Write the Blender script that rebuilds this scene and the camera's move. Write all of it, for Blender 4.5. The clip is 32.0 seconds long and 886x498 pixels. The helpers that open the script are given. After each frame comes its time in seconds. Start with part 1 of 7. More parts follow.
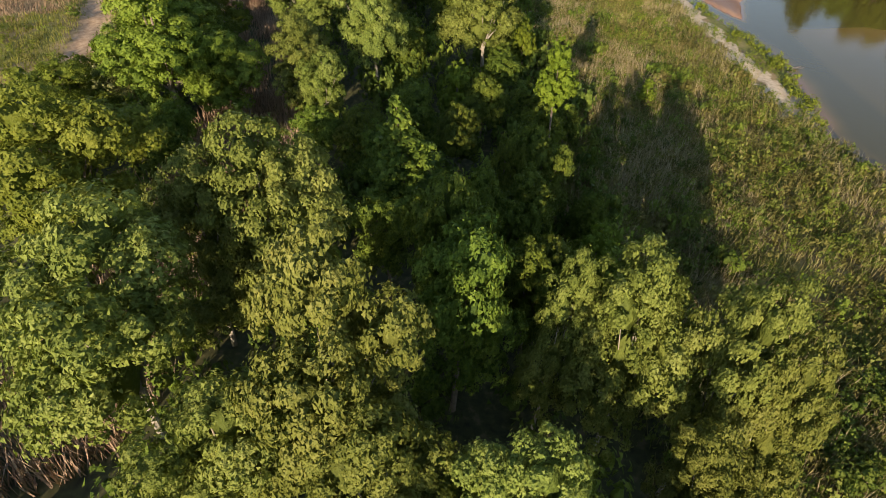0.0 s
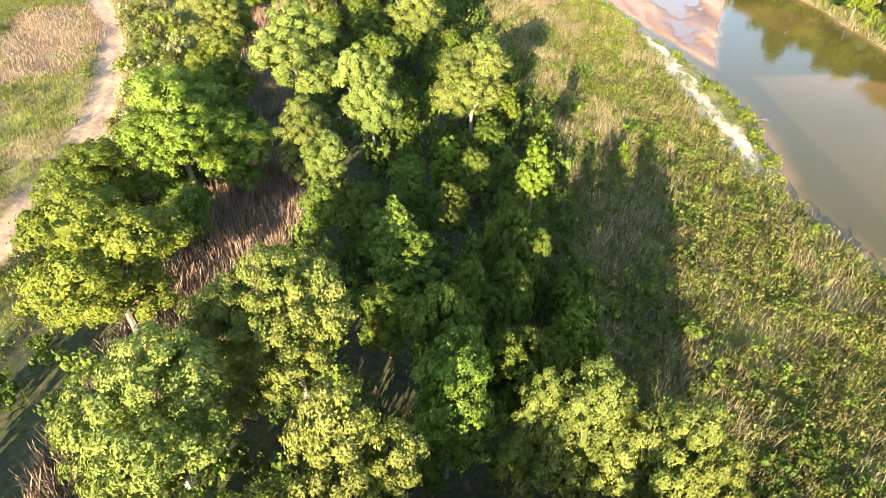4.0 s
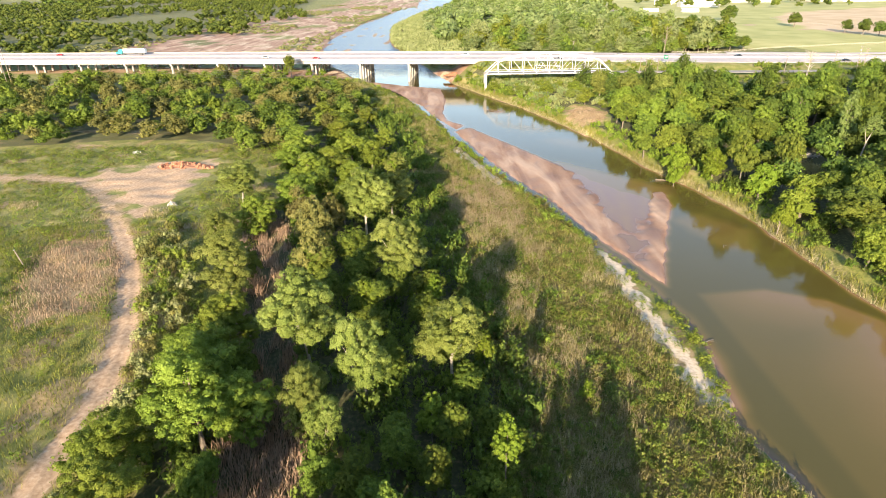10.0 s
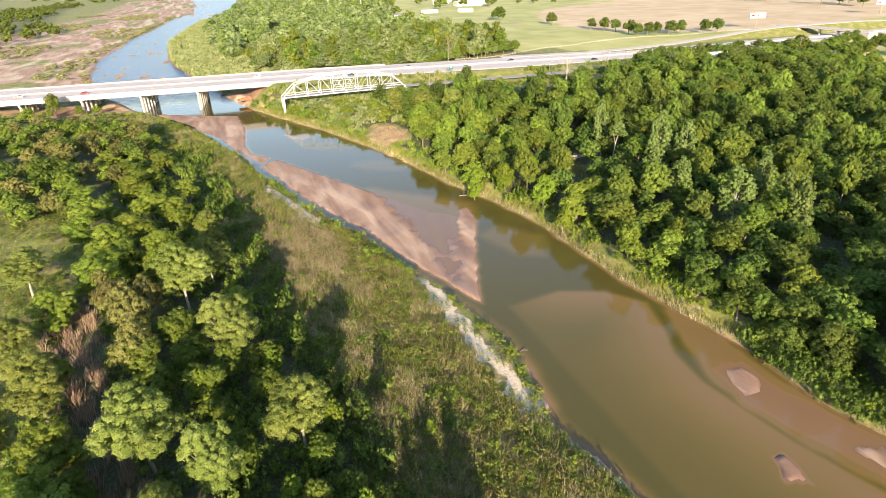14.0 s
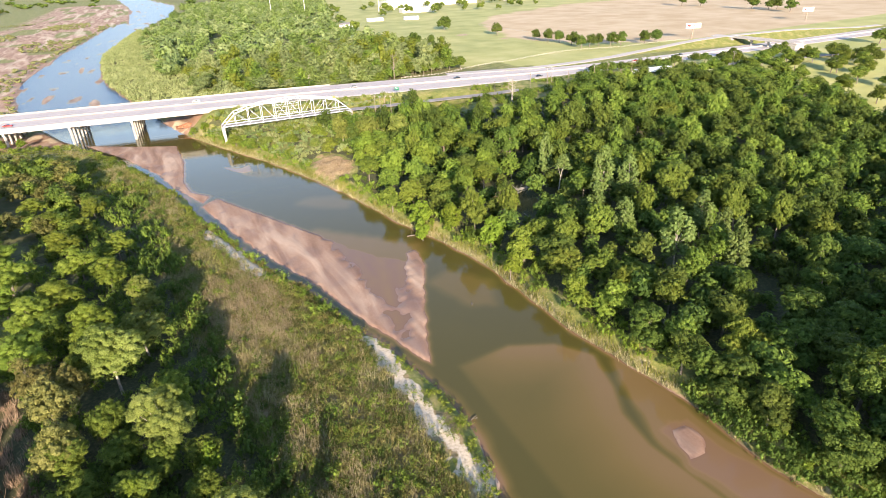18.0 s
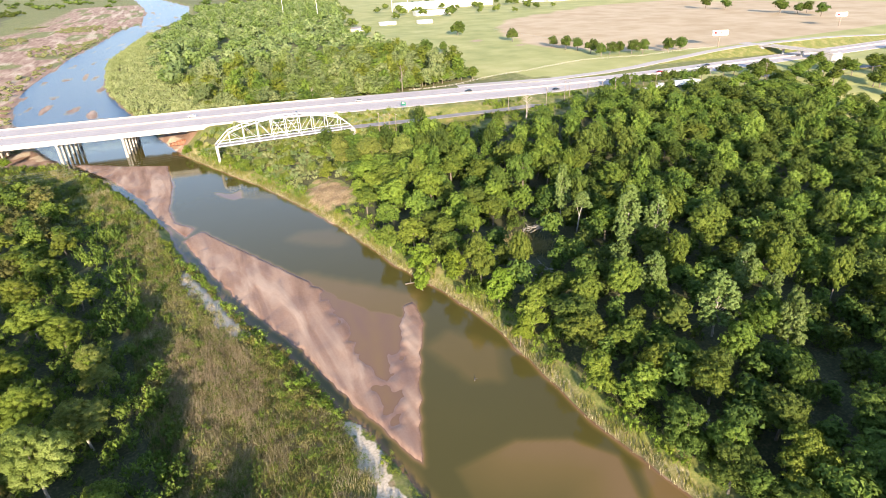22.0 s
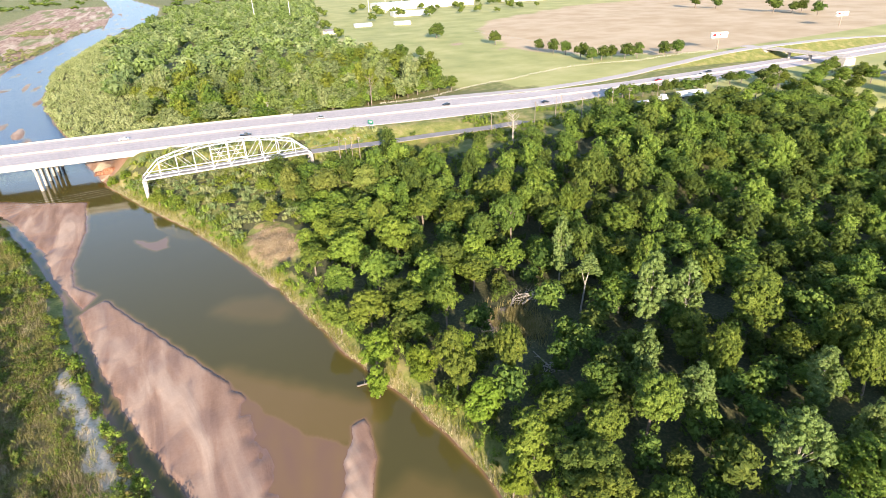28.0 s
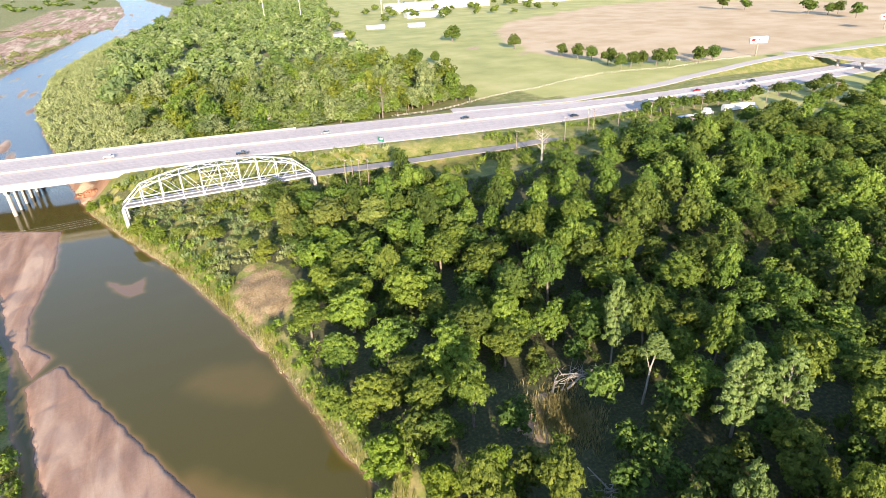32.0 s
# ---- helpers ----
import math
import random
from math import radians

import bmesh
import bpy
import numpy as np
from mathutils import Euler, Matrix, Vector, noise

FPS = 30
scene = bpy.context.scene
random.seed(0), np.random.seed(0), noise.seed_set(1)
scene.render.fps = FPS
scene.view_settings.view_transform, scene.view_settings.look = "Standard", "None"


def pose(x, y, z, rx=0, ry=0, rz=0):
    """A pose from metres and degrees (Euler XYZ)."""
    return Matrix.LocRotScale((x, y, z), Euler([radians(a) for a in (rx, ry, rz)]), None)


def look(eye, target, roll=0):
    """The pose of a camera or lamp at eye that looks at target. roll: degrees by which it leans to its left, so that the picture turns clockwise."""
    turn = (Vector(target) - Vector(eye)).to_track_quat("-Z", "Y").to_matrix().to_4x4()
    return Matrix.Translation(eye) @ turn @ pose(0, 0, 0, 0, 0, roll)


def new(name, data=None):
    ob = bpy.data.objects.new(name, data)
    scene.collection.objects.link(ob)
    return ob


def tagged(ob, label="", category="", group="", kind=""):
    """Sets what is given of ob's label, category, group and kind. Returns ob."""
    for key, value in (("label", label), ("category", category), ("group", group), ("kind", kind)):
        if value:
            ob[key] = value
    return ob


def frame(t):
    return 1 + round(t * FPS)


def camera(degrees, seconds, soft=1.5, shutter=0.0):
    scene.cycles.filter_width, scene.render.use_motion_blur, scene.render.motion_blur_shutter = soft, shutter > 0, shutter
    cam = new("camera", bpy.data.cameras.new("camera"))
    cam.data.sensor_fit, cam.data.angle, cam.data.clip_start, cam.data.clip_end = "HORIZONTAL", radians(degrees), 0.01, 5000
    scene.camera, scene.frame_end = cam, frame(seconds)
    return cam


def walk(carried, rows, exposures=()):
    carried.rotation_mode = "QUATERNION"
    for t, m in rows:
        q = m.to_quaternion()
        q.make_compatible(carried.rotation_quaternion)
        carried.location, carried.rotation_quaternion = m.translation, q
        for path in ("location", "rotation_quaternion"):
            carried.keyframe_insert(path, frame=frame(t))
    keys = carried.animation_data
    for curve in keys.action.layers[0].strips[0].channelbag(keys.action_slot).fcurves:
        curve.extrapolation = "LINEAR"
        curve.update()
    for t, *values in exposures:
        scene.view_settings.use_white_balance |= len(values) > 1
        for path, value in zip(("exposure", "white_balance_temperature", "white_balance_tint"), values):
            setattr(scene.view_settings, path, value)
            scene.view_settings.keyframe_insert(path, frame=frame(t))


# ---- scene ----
cam = camera(76.6, 32.0, soft=0.9)
# a drone climbs, tilts up, pans right and flies on over the river
METRES, EYE, TILT, LEAN, TURN = 165.0, 34.1, -40.9, 0.0, 0.0
ROWS = [
    (0.0, 0.0, 0.0, 0.0, 0.0, 0.0, -0.0),
    (0.5, -0.0002, -0.0047, 0.0051, -0.07, -0.11, 0.09),
    (1.0, -0.0004, -0.0085, 0.0092, -0.12, -0.13, 0.18),
    (1.5, -0.0001, -0.0127, 0.0144, -0.13, -0.1, 0.3),
    (2.0, 0.0, -0.0176, 0.0201, -0.23, -0.04, 0.36),
    (2.5, 0.0004, -0.0227, 0.0257, -0.29, 0.04, 0.42),
    (3.0, 0.0005, -0.0273, 0.0304, -0.4, 0.1, 0.55),
    (3.5, 0.0008, -0.0317, 0.035, -0.46, 0.14, 0.62),
    (4.0, 0.0013, -0.0358, 0.0392, -0.52, 0.21, 0.71),
    (4.1, 0.001, -0.0366, 0.0406, -0.59, 0.3, 0.74),
    (4.2, 0.0008, -0.0374, 0.042, -0.65, 1.3, 0.77),
    (4.3, 0.0005, -0.0383, 0.0435, -0.72, 4.6, 0.81),
    (4.4, 0.0003, -0.0391, 0.0449, -0.78, 7.8, 0.84),
    (4.5, -0.0, -0.0399, 0.0463, -0.85, 11.02, 0.87),
    (4.6, 0.0001, -0.0408, 0.047, -0.86, 13.3, 0.9),
    (4.7, 0.0002, -0.0417, 0.0477, -0.88, 14.7, 0.93),
    (4.85, 0.0003, -0.0431, 0.0488, -0.9, 15.28, 0.97),
    (5.5, 0.0008, -0.049, 0.0535, -0.99, 15.3, 1.16),
    (6.5, 0.0017, -0.0581, 0.0607, -1.14, 15.28, 1.45),
    (7.0, 0.002, -0.0629, 0.0664, -1.22, 15.25, 1.6),
    (7.5, 0.0022, -0.0688, 0.0733, -1.31, 15.2, 1.75),
    (8.0, 0.0024, -0.0759, 0.0813, -1.4, 15.18, 1.87),
    (8.5, 0.0027, -0.0827, 0.0889, -1.49, 15.16, 2.0),
    (9.0, 0.0032, -0.0896, 0.0964, -1.56, 15.14, 2.15),
    (9.5, 0.0038, -0.0968, 0.104, -1.65, 15.12, 2.28),
    (10.0, 0.0043, -0.1039, 0.1117, -1.74, 15.1, 2.42),
    (10.5, 0.0044, -0.1114, 0.1195, -1.87, 15.07, 2.56),
    (11.0, 0.0052, -0.1187, 0.1269, -1.97, 15.06, 2.7),
    (11.5, 0.0056, -0.1258, 0.1345, -2.08, 15.05, 2.84),
    (12.0, 0.0062, -0.133, 0.1422, -2.2, 15.03, 2.97),
    (12.5, 0.0072, -0.1398, 0.1492, -2.29, 15.03, 3.09),
    (13.0, 0.0105, -0.1471, 0.1547, -4.44, 14.81, 5.24),
    (13.5, 0.011, -0.156, 0.1586, -10.9, 13.72, 11.24),
    (14.0, 0.0074, -0.1629, 0.1649, -16.6, 12.28, 16.08),
    (14.5, 0.0069, -0.1697, 0.1732, -17.79, 11.93, 17.04),
    (16.5, 0.0192, -0.1879, 0.2077, -19.74, 11.29, 18.67),
    (17.0, 0.0276, -0.1868, 0.2194, -20.04, 11.15, 18.89),
    (17.5, 0.0371, -0.1841, 0.2318, -20.3, 11.07, 19.11),
    (18.0, 0.0475, -0.1798, 0.2447, -20.54, 10.98, 19.3),
    (18.5, 0.058, -0.1741, 0.2595, -20.04, 11.11, 18.94),
    (19.0, 0.0706, -0.1676, 0.2747, -19.07, 11.41, 18.22),
    (19.5, 0.0821, -0.1594, 0.2896, -18.92, 11.45, 18.09),
    (20.0, 0.0939, -0.1487, 0.302, -18.92, 11.44, 18.1),
    (20.5, 0.1056, -0.1364, 0.3136, -18.93, 11.44, 18.16),
    (21.0, 0.1174, -0.1233, 0.3258, -19.0, 11.41, 18.22),
    (21.5, 0.13, -0.1096, 0.3377, -19.08, 11.37, 18.33),
    (22.0, 0.1424, -0.0951, 0.3499, -19.17, 11.34, 18.4),
    (22.5, 0.1555, -0.0801, 0.3622, -19.24, 11.32, 18.47),
    (23.0, 0.1687, -0.0647, 0.3747, -19.31, 11.28, 18.59),
    (23.5, 0.182, -0.0493, 0.3872, -19.39, 11.25, 18.68),
    (24.0, 0.1954, -0.0338, 0.3999, -19.49, 11.2, 18.75),
    (24.5, 0.2088, -0.0181, 0.4127, -19.58, 11.15, 18.87),
    (25.0, 0.2219, -0.0022, 0.4258, -19.72, 11.09, 18.95),
    (25.5, 0.2351, 0.0137, 0.4389, -19.79, 11.04, 19.05),
    (27.5, 0.2878, 0.0802, 0.492, -20.34, 10.88, 19.44),
    (28.0, 0.3011, 0.0967, 0.5057, -20.45, 10.83, 19.55),
    (28.5, 0.3138, 0.1131, 0.5193, -20.57, 10.78, 19.63),
    (29.0, 0.326, 0.1297, 0.5331, -20.21, 10.89, 19.36),
    (29.5, 0.3381, 0.1466, 0.547, -19.52, 11.13, 18.81),
    (30.0, 0.3493, 0.1637, 0.5616, -18.99, 11.31, 18.43),
    (30.5, 0.3579, 0.182, 0.5773, -19.22, 11.22, 18.62),
    (31.0, 0.3653, 0.2008, 0.5937, -19.22, 11.2, 18.68),
    (31.5, 0.3722, 0.2204, 0.6104, -19.3, 11.18, 18.74),
    (32.0, 0.379, 0.2401, 0.6272, -19.39, 11.17, 18.82),
]
EXPOSURES = [(0, 0.67, 7600, 17), (1, 1.15, 7600, 17), (2, 1.69, 7500, 16), (3, 2.09, 7400, 16), (4, 2.17, 7400, 16), (4.6, 2.17, 7400, 16), (6, 1.64, 7400, 16), (7, 1.61, 7400, 16),
             (14, 1.47, 7300, 16), (18, 1.47, 6850, 18), (32, 1.49, 6700, 18)]
walk(cam, [(t, pose(0, 0, EYE, TILT, LEAN, TURN) @ pose(METRES * x, METRES * y, METRES * z, 90 + pitch, roll, yaw)) for t, x, y, z, yaw, pitch, roll in ROWS],
     exposures=EXPOSURES)

# ---- light ----
SUN_HEIGHT, SUN_FROM = 15.5, (-0.31, -1.0)
world = bpy.data.worlds.new("world")
scene.world = world
world.use_nodes = True
wn, wl = world.node_tree.nodes, world.node_tree.links
sky = wn.new("ShaderNodeTexSky")
sky.sky_type, sky.sun_disc = "NISHITA", False
sky.sun_elevation, sky.sun_rotation = radians(SUN_HEIGHT), math.atan2(SUN_FROM[0], SUN_FROM[1])
sky.air_density, sky.dust_density, sky.ozone_density = 1.0, 0.25, 2.0
wn["Background"].inputs["Strength"].default_value = 0.15
wl.new(sky.outputs["Color"], wn["Background"].inputs["Color"])
sun_data = bpy.data.lights.new("sun", "SUN")
sun_data.energy, sun_data.angle, sun_data.color = 5.0, radians(0.55), (1.0, 0.88, 0.68)
sun = new("sun", sun_data)
flat = Vector((SUN_FROM[0], SUN_FROM[1], 0)).normalized() * 300
sun.matrix_world = look(flat + Vector((0, 0, 300 * math.tan(radians(SUN_HEIGHT)))), (0, 0, 0))

# ---- materials ----
def material(name, rough=0.8):
    m = bpy.data.materials.new(name)
    m.use_nodes = True
    n, l = m.node_tree.nodes, m.node_tree.links
    b = n["Principled BSDF"]
    b.inputs["Roughness"].default_value = rough
    return m, n, l, b


def noise_tex(n, l, scale, detail=4.0, coords="Object", rough=0.55):
    tc = n.new("ShaderNodeTexCoord")
    t = n.new("ShaderNodeTexNoise")
    t.inputs["Scale"].default_value, t.inputs["Detail"].default_value, t.inputs["Roughness"].default_value = scale, detail, rough
    l.new(tc.outputs[coords], t.inputs["Vector"])
    return t.outputs["Fac"]


def ramp(n, l, fac, stops):
    r = n.new("ShaderNodeValToRGB")
    e = r.color_ramp.elements
    while len(e) < len(stops):
        e.new(0.5)
    for k, (at, c) in zip(e, stops):
        k.position, k.color = at, (*c, 1)
    l.new(fac, r.inputs["Fac"])
    return r.outputs["Color"]


def mix(n, l, fac, a, b, blend="MIX"):
    x = n.new("ShaderNodeMix")
    x.data_type, x.blend_type = "RGBA", blend
    for value, slot in ((fac, 0), (a, 6), (b, 7)):
        if isinstance(value, (int, float)):
            x.inputs[slot].default_value = value
        elif isinstance(value, tuple):
            x.inputs[slot].default_value = (*value, 1)
        else:
            l.new(value, x.inputs[slot])
    return x.outputs[2]


def maths(n, l, op, a, b=0.0, clamp=False):
    x = n.new("ShaderNodeMath")
    x.operation, x.use_clamp = op, clamp
    for value, slot in ((a, 0), (b, 1)):
        if isinstance(value, (int, float)):
            x.inputs[slot].default_value = value
        else:
            l.new(value, x.inputs[slot])
    return x.outputs[0]


def attr(n, name):
    a = n.new("ShaderNodeAttribute")
    a.attribute_name = name
    return a.outputs["Fac"]


def bump(n, l, b, height, strength, distance):
    x = n.new("ShaderNodeBump")
    x.inputs["Strength"].default_value, x.inputs["Distance"].default_value = strength, distance
    l.new(height, x.inputs["Height"])
    l.new(x.outputs["Normal"], b.inputs["Normal"])


def plain(name, low, high, scale=0.6, rough=0.8, metal=0.0, relief=0.0, fine=8.0):
    """A worn surface: two tones in broad patches and fine grain."""
    m, n, l, b = material(name, rough)
    f = noise_tex(n, l, scale, 5)
    g = noise_tex(n, l, scale * fine, 3)
    c = ramp(n, l, f, [(0.3, low), (0.7, high)])
    c = mix(n, l, 0.35, c, ramp(n, l, g, [(0.3, tuple(v * 0.6 for v in low)), (0.7, tuple(min(1, v * 1.25) for v in high))]))
    l.new(c, b.inputs["Base Color"])
    b.inputs["Metallic"].default_value = metal
    if relief:
        bump(n, l, b, g, 0.6, relief)
    return m


def leaf_mat(name, dark, mid, light, seed_shift=0.12, through_light=0.27, patch_size=0.35, leaf_share=0.20):
    """Leaves: tone by leaf, by tree and by patch, plus painted shade inside crowns; some light passes through them."""
    m, n, l, b = material(name, 0.6)
    geo, info = n.new("ShaderNodeNewGeometry"), n.new("ShaderNodeObjectInfo")
    patch, fleck = noise_tex(n, l, patch_size, 3), noise_tex(n, l, 3.2, 3)
    f = maths(n, l, "ADD", maths(n, l, "MULTIPLY", geo.outputs["Random Per Island"], leaf_share), maths(n, l, "MULTIPLY", patch, 0.45))
    f = maths(n, l, "ADD", f, maths(n, l, "MULTIPLY", fleck, 0.55 - leaf_share))
    # tone: random per spray, and lower on crown bodies to paint their shade
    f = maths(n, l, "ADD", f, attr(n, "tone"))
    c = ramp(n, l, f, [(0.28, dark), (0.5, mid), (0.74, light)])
    bump(n, l, b, fleck, 0.7, 0.35)
    hsv = n.new("ShaderNodeHueSaturation")
    l.new(maths(n, l, "ADD", maths(n, l, "MULTIPLY", info.outputs["Random"], 0.032), 0.488), hsv.inputs["Hue"])
    l.new(maths(n, l, "ADD", maths(n, l, "MULTIPLY", info.outputs["Random"], seed_shift * 3), 1 - seed_shift * 1.5), hsv.inputs["Value"])
    l.new(c, hsv.inputs["Color"])
    l.new(hsv.outputs["Color"], b.inputs["Base Color"])
    b.inputs["Specular IOR Level"].default_value = 0.14
    tr = n.new("ShaderNodeBsdfTranslucent")
    l.new(mix(n, l, 0.5, hsv.outputs["Color"], (0.20, 0.26, 0.02)), tr.inputs["Color"])
    sh = n.new("ShaderNodeMixShader")
    sh.inputs[0].default_value = through_light
    l.new(b.outputs[0], sh.inputs[1])
    l.new(tr.outputs[0], sh.inputs[2])
    l.new(sh.outputs[0], n["Material Output"].inputs["Surface"])
    return m


LEAF_PALE = leaf_mat("leaves_cottonwood", (0.095, 0.122, 0.026), (0.180, 0.214, 0.046), (0.285, 0.308, 0.088))
LEAF_MID = leaf_mat("leaves_green", (0.051, 0.083, 0.017), (0.126, 0.174, 0.026), (0.238, 0.284, 0.051))
LEAF_DEEP = leaf_mat("leaves_deep_green", (0.040, 0.066, 0.014), (0.090, 0.132, 0.024), (0.172, 0.216, 0.042))
LEAF_LIME = leaf_mat("leaves_lime", (0.085, 0.13, 0.014), (0.15, 0.205, 0.022), (0.23, 0.285, 0.042))
LEAF_OLIVE = leaf_mat("leaves_olive", (0.082, 0.082, 0.027), (0.158, 0.148, 0.045), (0.25, 0.218, 0.076))
LEAF_GREY = leaf_mat("leaves_grey_green", (0.08, 0.12, 0.03), (0.16, 0.212, 0.06), (0.25, 0.305, 0.105))
# soft light green, paled and greyed to paint distance haze on the far wood
LEAF_SOFT_HAZE = leaf_mat("leaves_soft_hazy_green", (0.10, 0.138, 0.052), (0.176, 0.214, 0.082), (0.268, 0.298, 0.130), 0.12, 0.22, 0.12, 0.2)
LEAF_WILLOW = leaf_mat("leaves_willow", (0.16, 0.18, 0.065), (0.25, 0.265, 0.105), (0.36, 0.36, 0.17), 0.12, 0.22, 0.12, 0.2)
LEAF_FRESH = leaf_mat("leaves_fresh_green", (0.085, 0.125, 0.018), (0.165, 0.215, 0.03), (0.26, 0.31, 0.055))
REED = leaf_mat("reeds_mixed", (0.15, 0.132, 0.045), (0.29, 0.238, 0.098), (0.47, 0.375, 0.225), 0.05, 0.30, 0.14, 0.22)
REED_DRY = leaf_mat("reeds_dry", (0.20, 0.155, 0.09), (0.36, 0.285, 0.175), (0.52, 0.44, 0.30), 0.05, 0.25, 0.14, 0.22)
GRASS = leaf_mat("grass_blades", (0.09, 0.105, 0.018), (0.185, 0.19, 0.036), (0.32, 0.285, 0.095), 0.05, 0.24, 0.14, 0.22)
BARK = plain("bark_grey", (0.10, 0.08, 0.06), (0.24, 0.20, 0.16), 2.0, 0.9)
BARK_PALE = plain("bark_pale", (0.20, 0.175, 0.14), (0.40, 0.36, 0.30), 2.0, 0.85)
BARK_WHITE = plain("bleached_wood", (0.26, 0.23, 0.19), (0.46, 0.42, 0.36), 1.5, 0.85)
CONCRETE = plain("concrete", (0.32, 0.30, 0.28), (0.44, 0.42, 0.39), 0.25, 0.85, relief=0.01)
CONCRETE_OLD = plain("concrete_stained", (0.24, 0.21, 0.18), (0.46, 0.43, 0.39), 0.35, 0.9, relief=0.02)
DECK = plain("deck_concrete", (0.45, 0.39, 0.365), (0.54, 0.475, 0.45), 0.05, 0.85, fine=30)
LANE = plain("worn_lane", (0.35, 0.315, 0.31), (0.45, 0.41, 0.40), 0.05, 0.85, fine=30)
ROAD_PALE = plain("pale_road", (0.40, 0.355, 0.325), (0.50, 0.45, 0.42), 0.1, 0.9, fine=20)
TARMAC = plain("old_tarmac", (0.19, 0.175, 0.165), (0.30, 0.275, 0.255), 0.15, 0.9, fine=20)
STEEL_PALE = plain("silver_painted_steel", (0.40, 0.43, 0.48), (0.57, 0.61, 0.67), 0.4, 0.55, 0.0)
STEEL_RUST = plain("weathered_steel", (0.20, 0.13, 0.09), (0.40, 0.33, 0.27), 0.6, 0.7, 0.3)
WOOD_GREY = plain("grey_wood", (0.16, 0.12, 0.09), (0.32, 0.27, 0.22), 1.0, 0.9)
WHITE = plain("white_paint", (0.66, 0.66, 0.64), (0.82, 0.82, 0.80), 0.5, 0.5)
WOOD_PALE = plain("weathered_white_wood", (0.36, 0.33, 0.27), (0.52, 0.48, 0.41), 0.5, 0.8)
YELLOW = plain("yellow_line", (0.50, 0.40, 0.20), (0.58, 0.48, 0.28), 0.5, 0.7)
RUBBER = plain("tyre_rubber", (0.015, 0.015, 0.015), (0.035, 0.035, 0.035), 2.0, 0.8)
GLASS_DARK = plain("dark_glass", (0.015, 0.02, 0.025), (0.03, 0.04, 0.05), 1.0, 0.08)
RED_EARTH = plain("red_earth", (0.24, 0.095, 0.05), (0.42, 0.20, 0.115), 0.7, 0.95, relief=0.1)
GREEN_SIGN = plain("green_sign", (0.01, 0.16, 0.09), (0.02, 0.22, 0.12), 0.5, 0.5)
PLASTER = plain("pale_wall", (0.58, 0.56, 0.52), (0.74, 0.72, 0.68), 0.2, 0.8)
ROOF_PALE = plain("pale_metal_roof", (0.62, 0.63, 0.64), (0.80, 0.80, 0.79), 0.1, 0.45, 0.2)
ROOF_GREY = plain("grey_shingles", (0.16, 0.15, 0.15), (0.27, 0.25, 0.24), 0.5, 0.9)
PAINT_RED = plain("car_paint_red", (0.30, 0.01, 0.012), (0.38, 0.02, 0.02), 0.5, 0.25)
PAINT_DARK = plain("car_paint_dark", (0.012, 0.014, 0.018), (0.03, 0.034, 0.04), 0.5, 0.2)
PAINT_WHITE = plain("car_paint_white", (0.66, 0.66, 0.66), (0.76, 0.76, 0.76), 0.5, 0.25)
PAINT_SILVER = plain("car_paint_silver", (0.34, 0.35, 0.36), (0.44, 0.45, 0.46), 0.5, 0.3, 0.5)
PAINT_TEAL = plain("truck_paint_teal", (0.01, 0.22, 0.24), (0.02, 0.30, 0.32), 0.5, 0.3)
CATTAIL = leaf_mat("cattail_stems", (0.20, 0.13, 0.085), (0.36, 0.255, 0.175), (0.52, 0.40, 0.29), 0.05, 0.10, 0.14, 0.3)
BRUSH_BROWN = leaf_mat("dead_brush_twigs", (0.14, 0.095, 0.06), (0.26, 0.18, 0.115), (0.38, 0.285, 0.19), 0.05, 0.05, 0.2, 0.3)
CABLE = plain("cable", (0.10, 0.10, 0.10), (0.20, 0.20, 0.20), 1.0, 0.6)


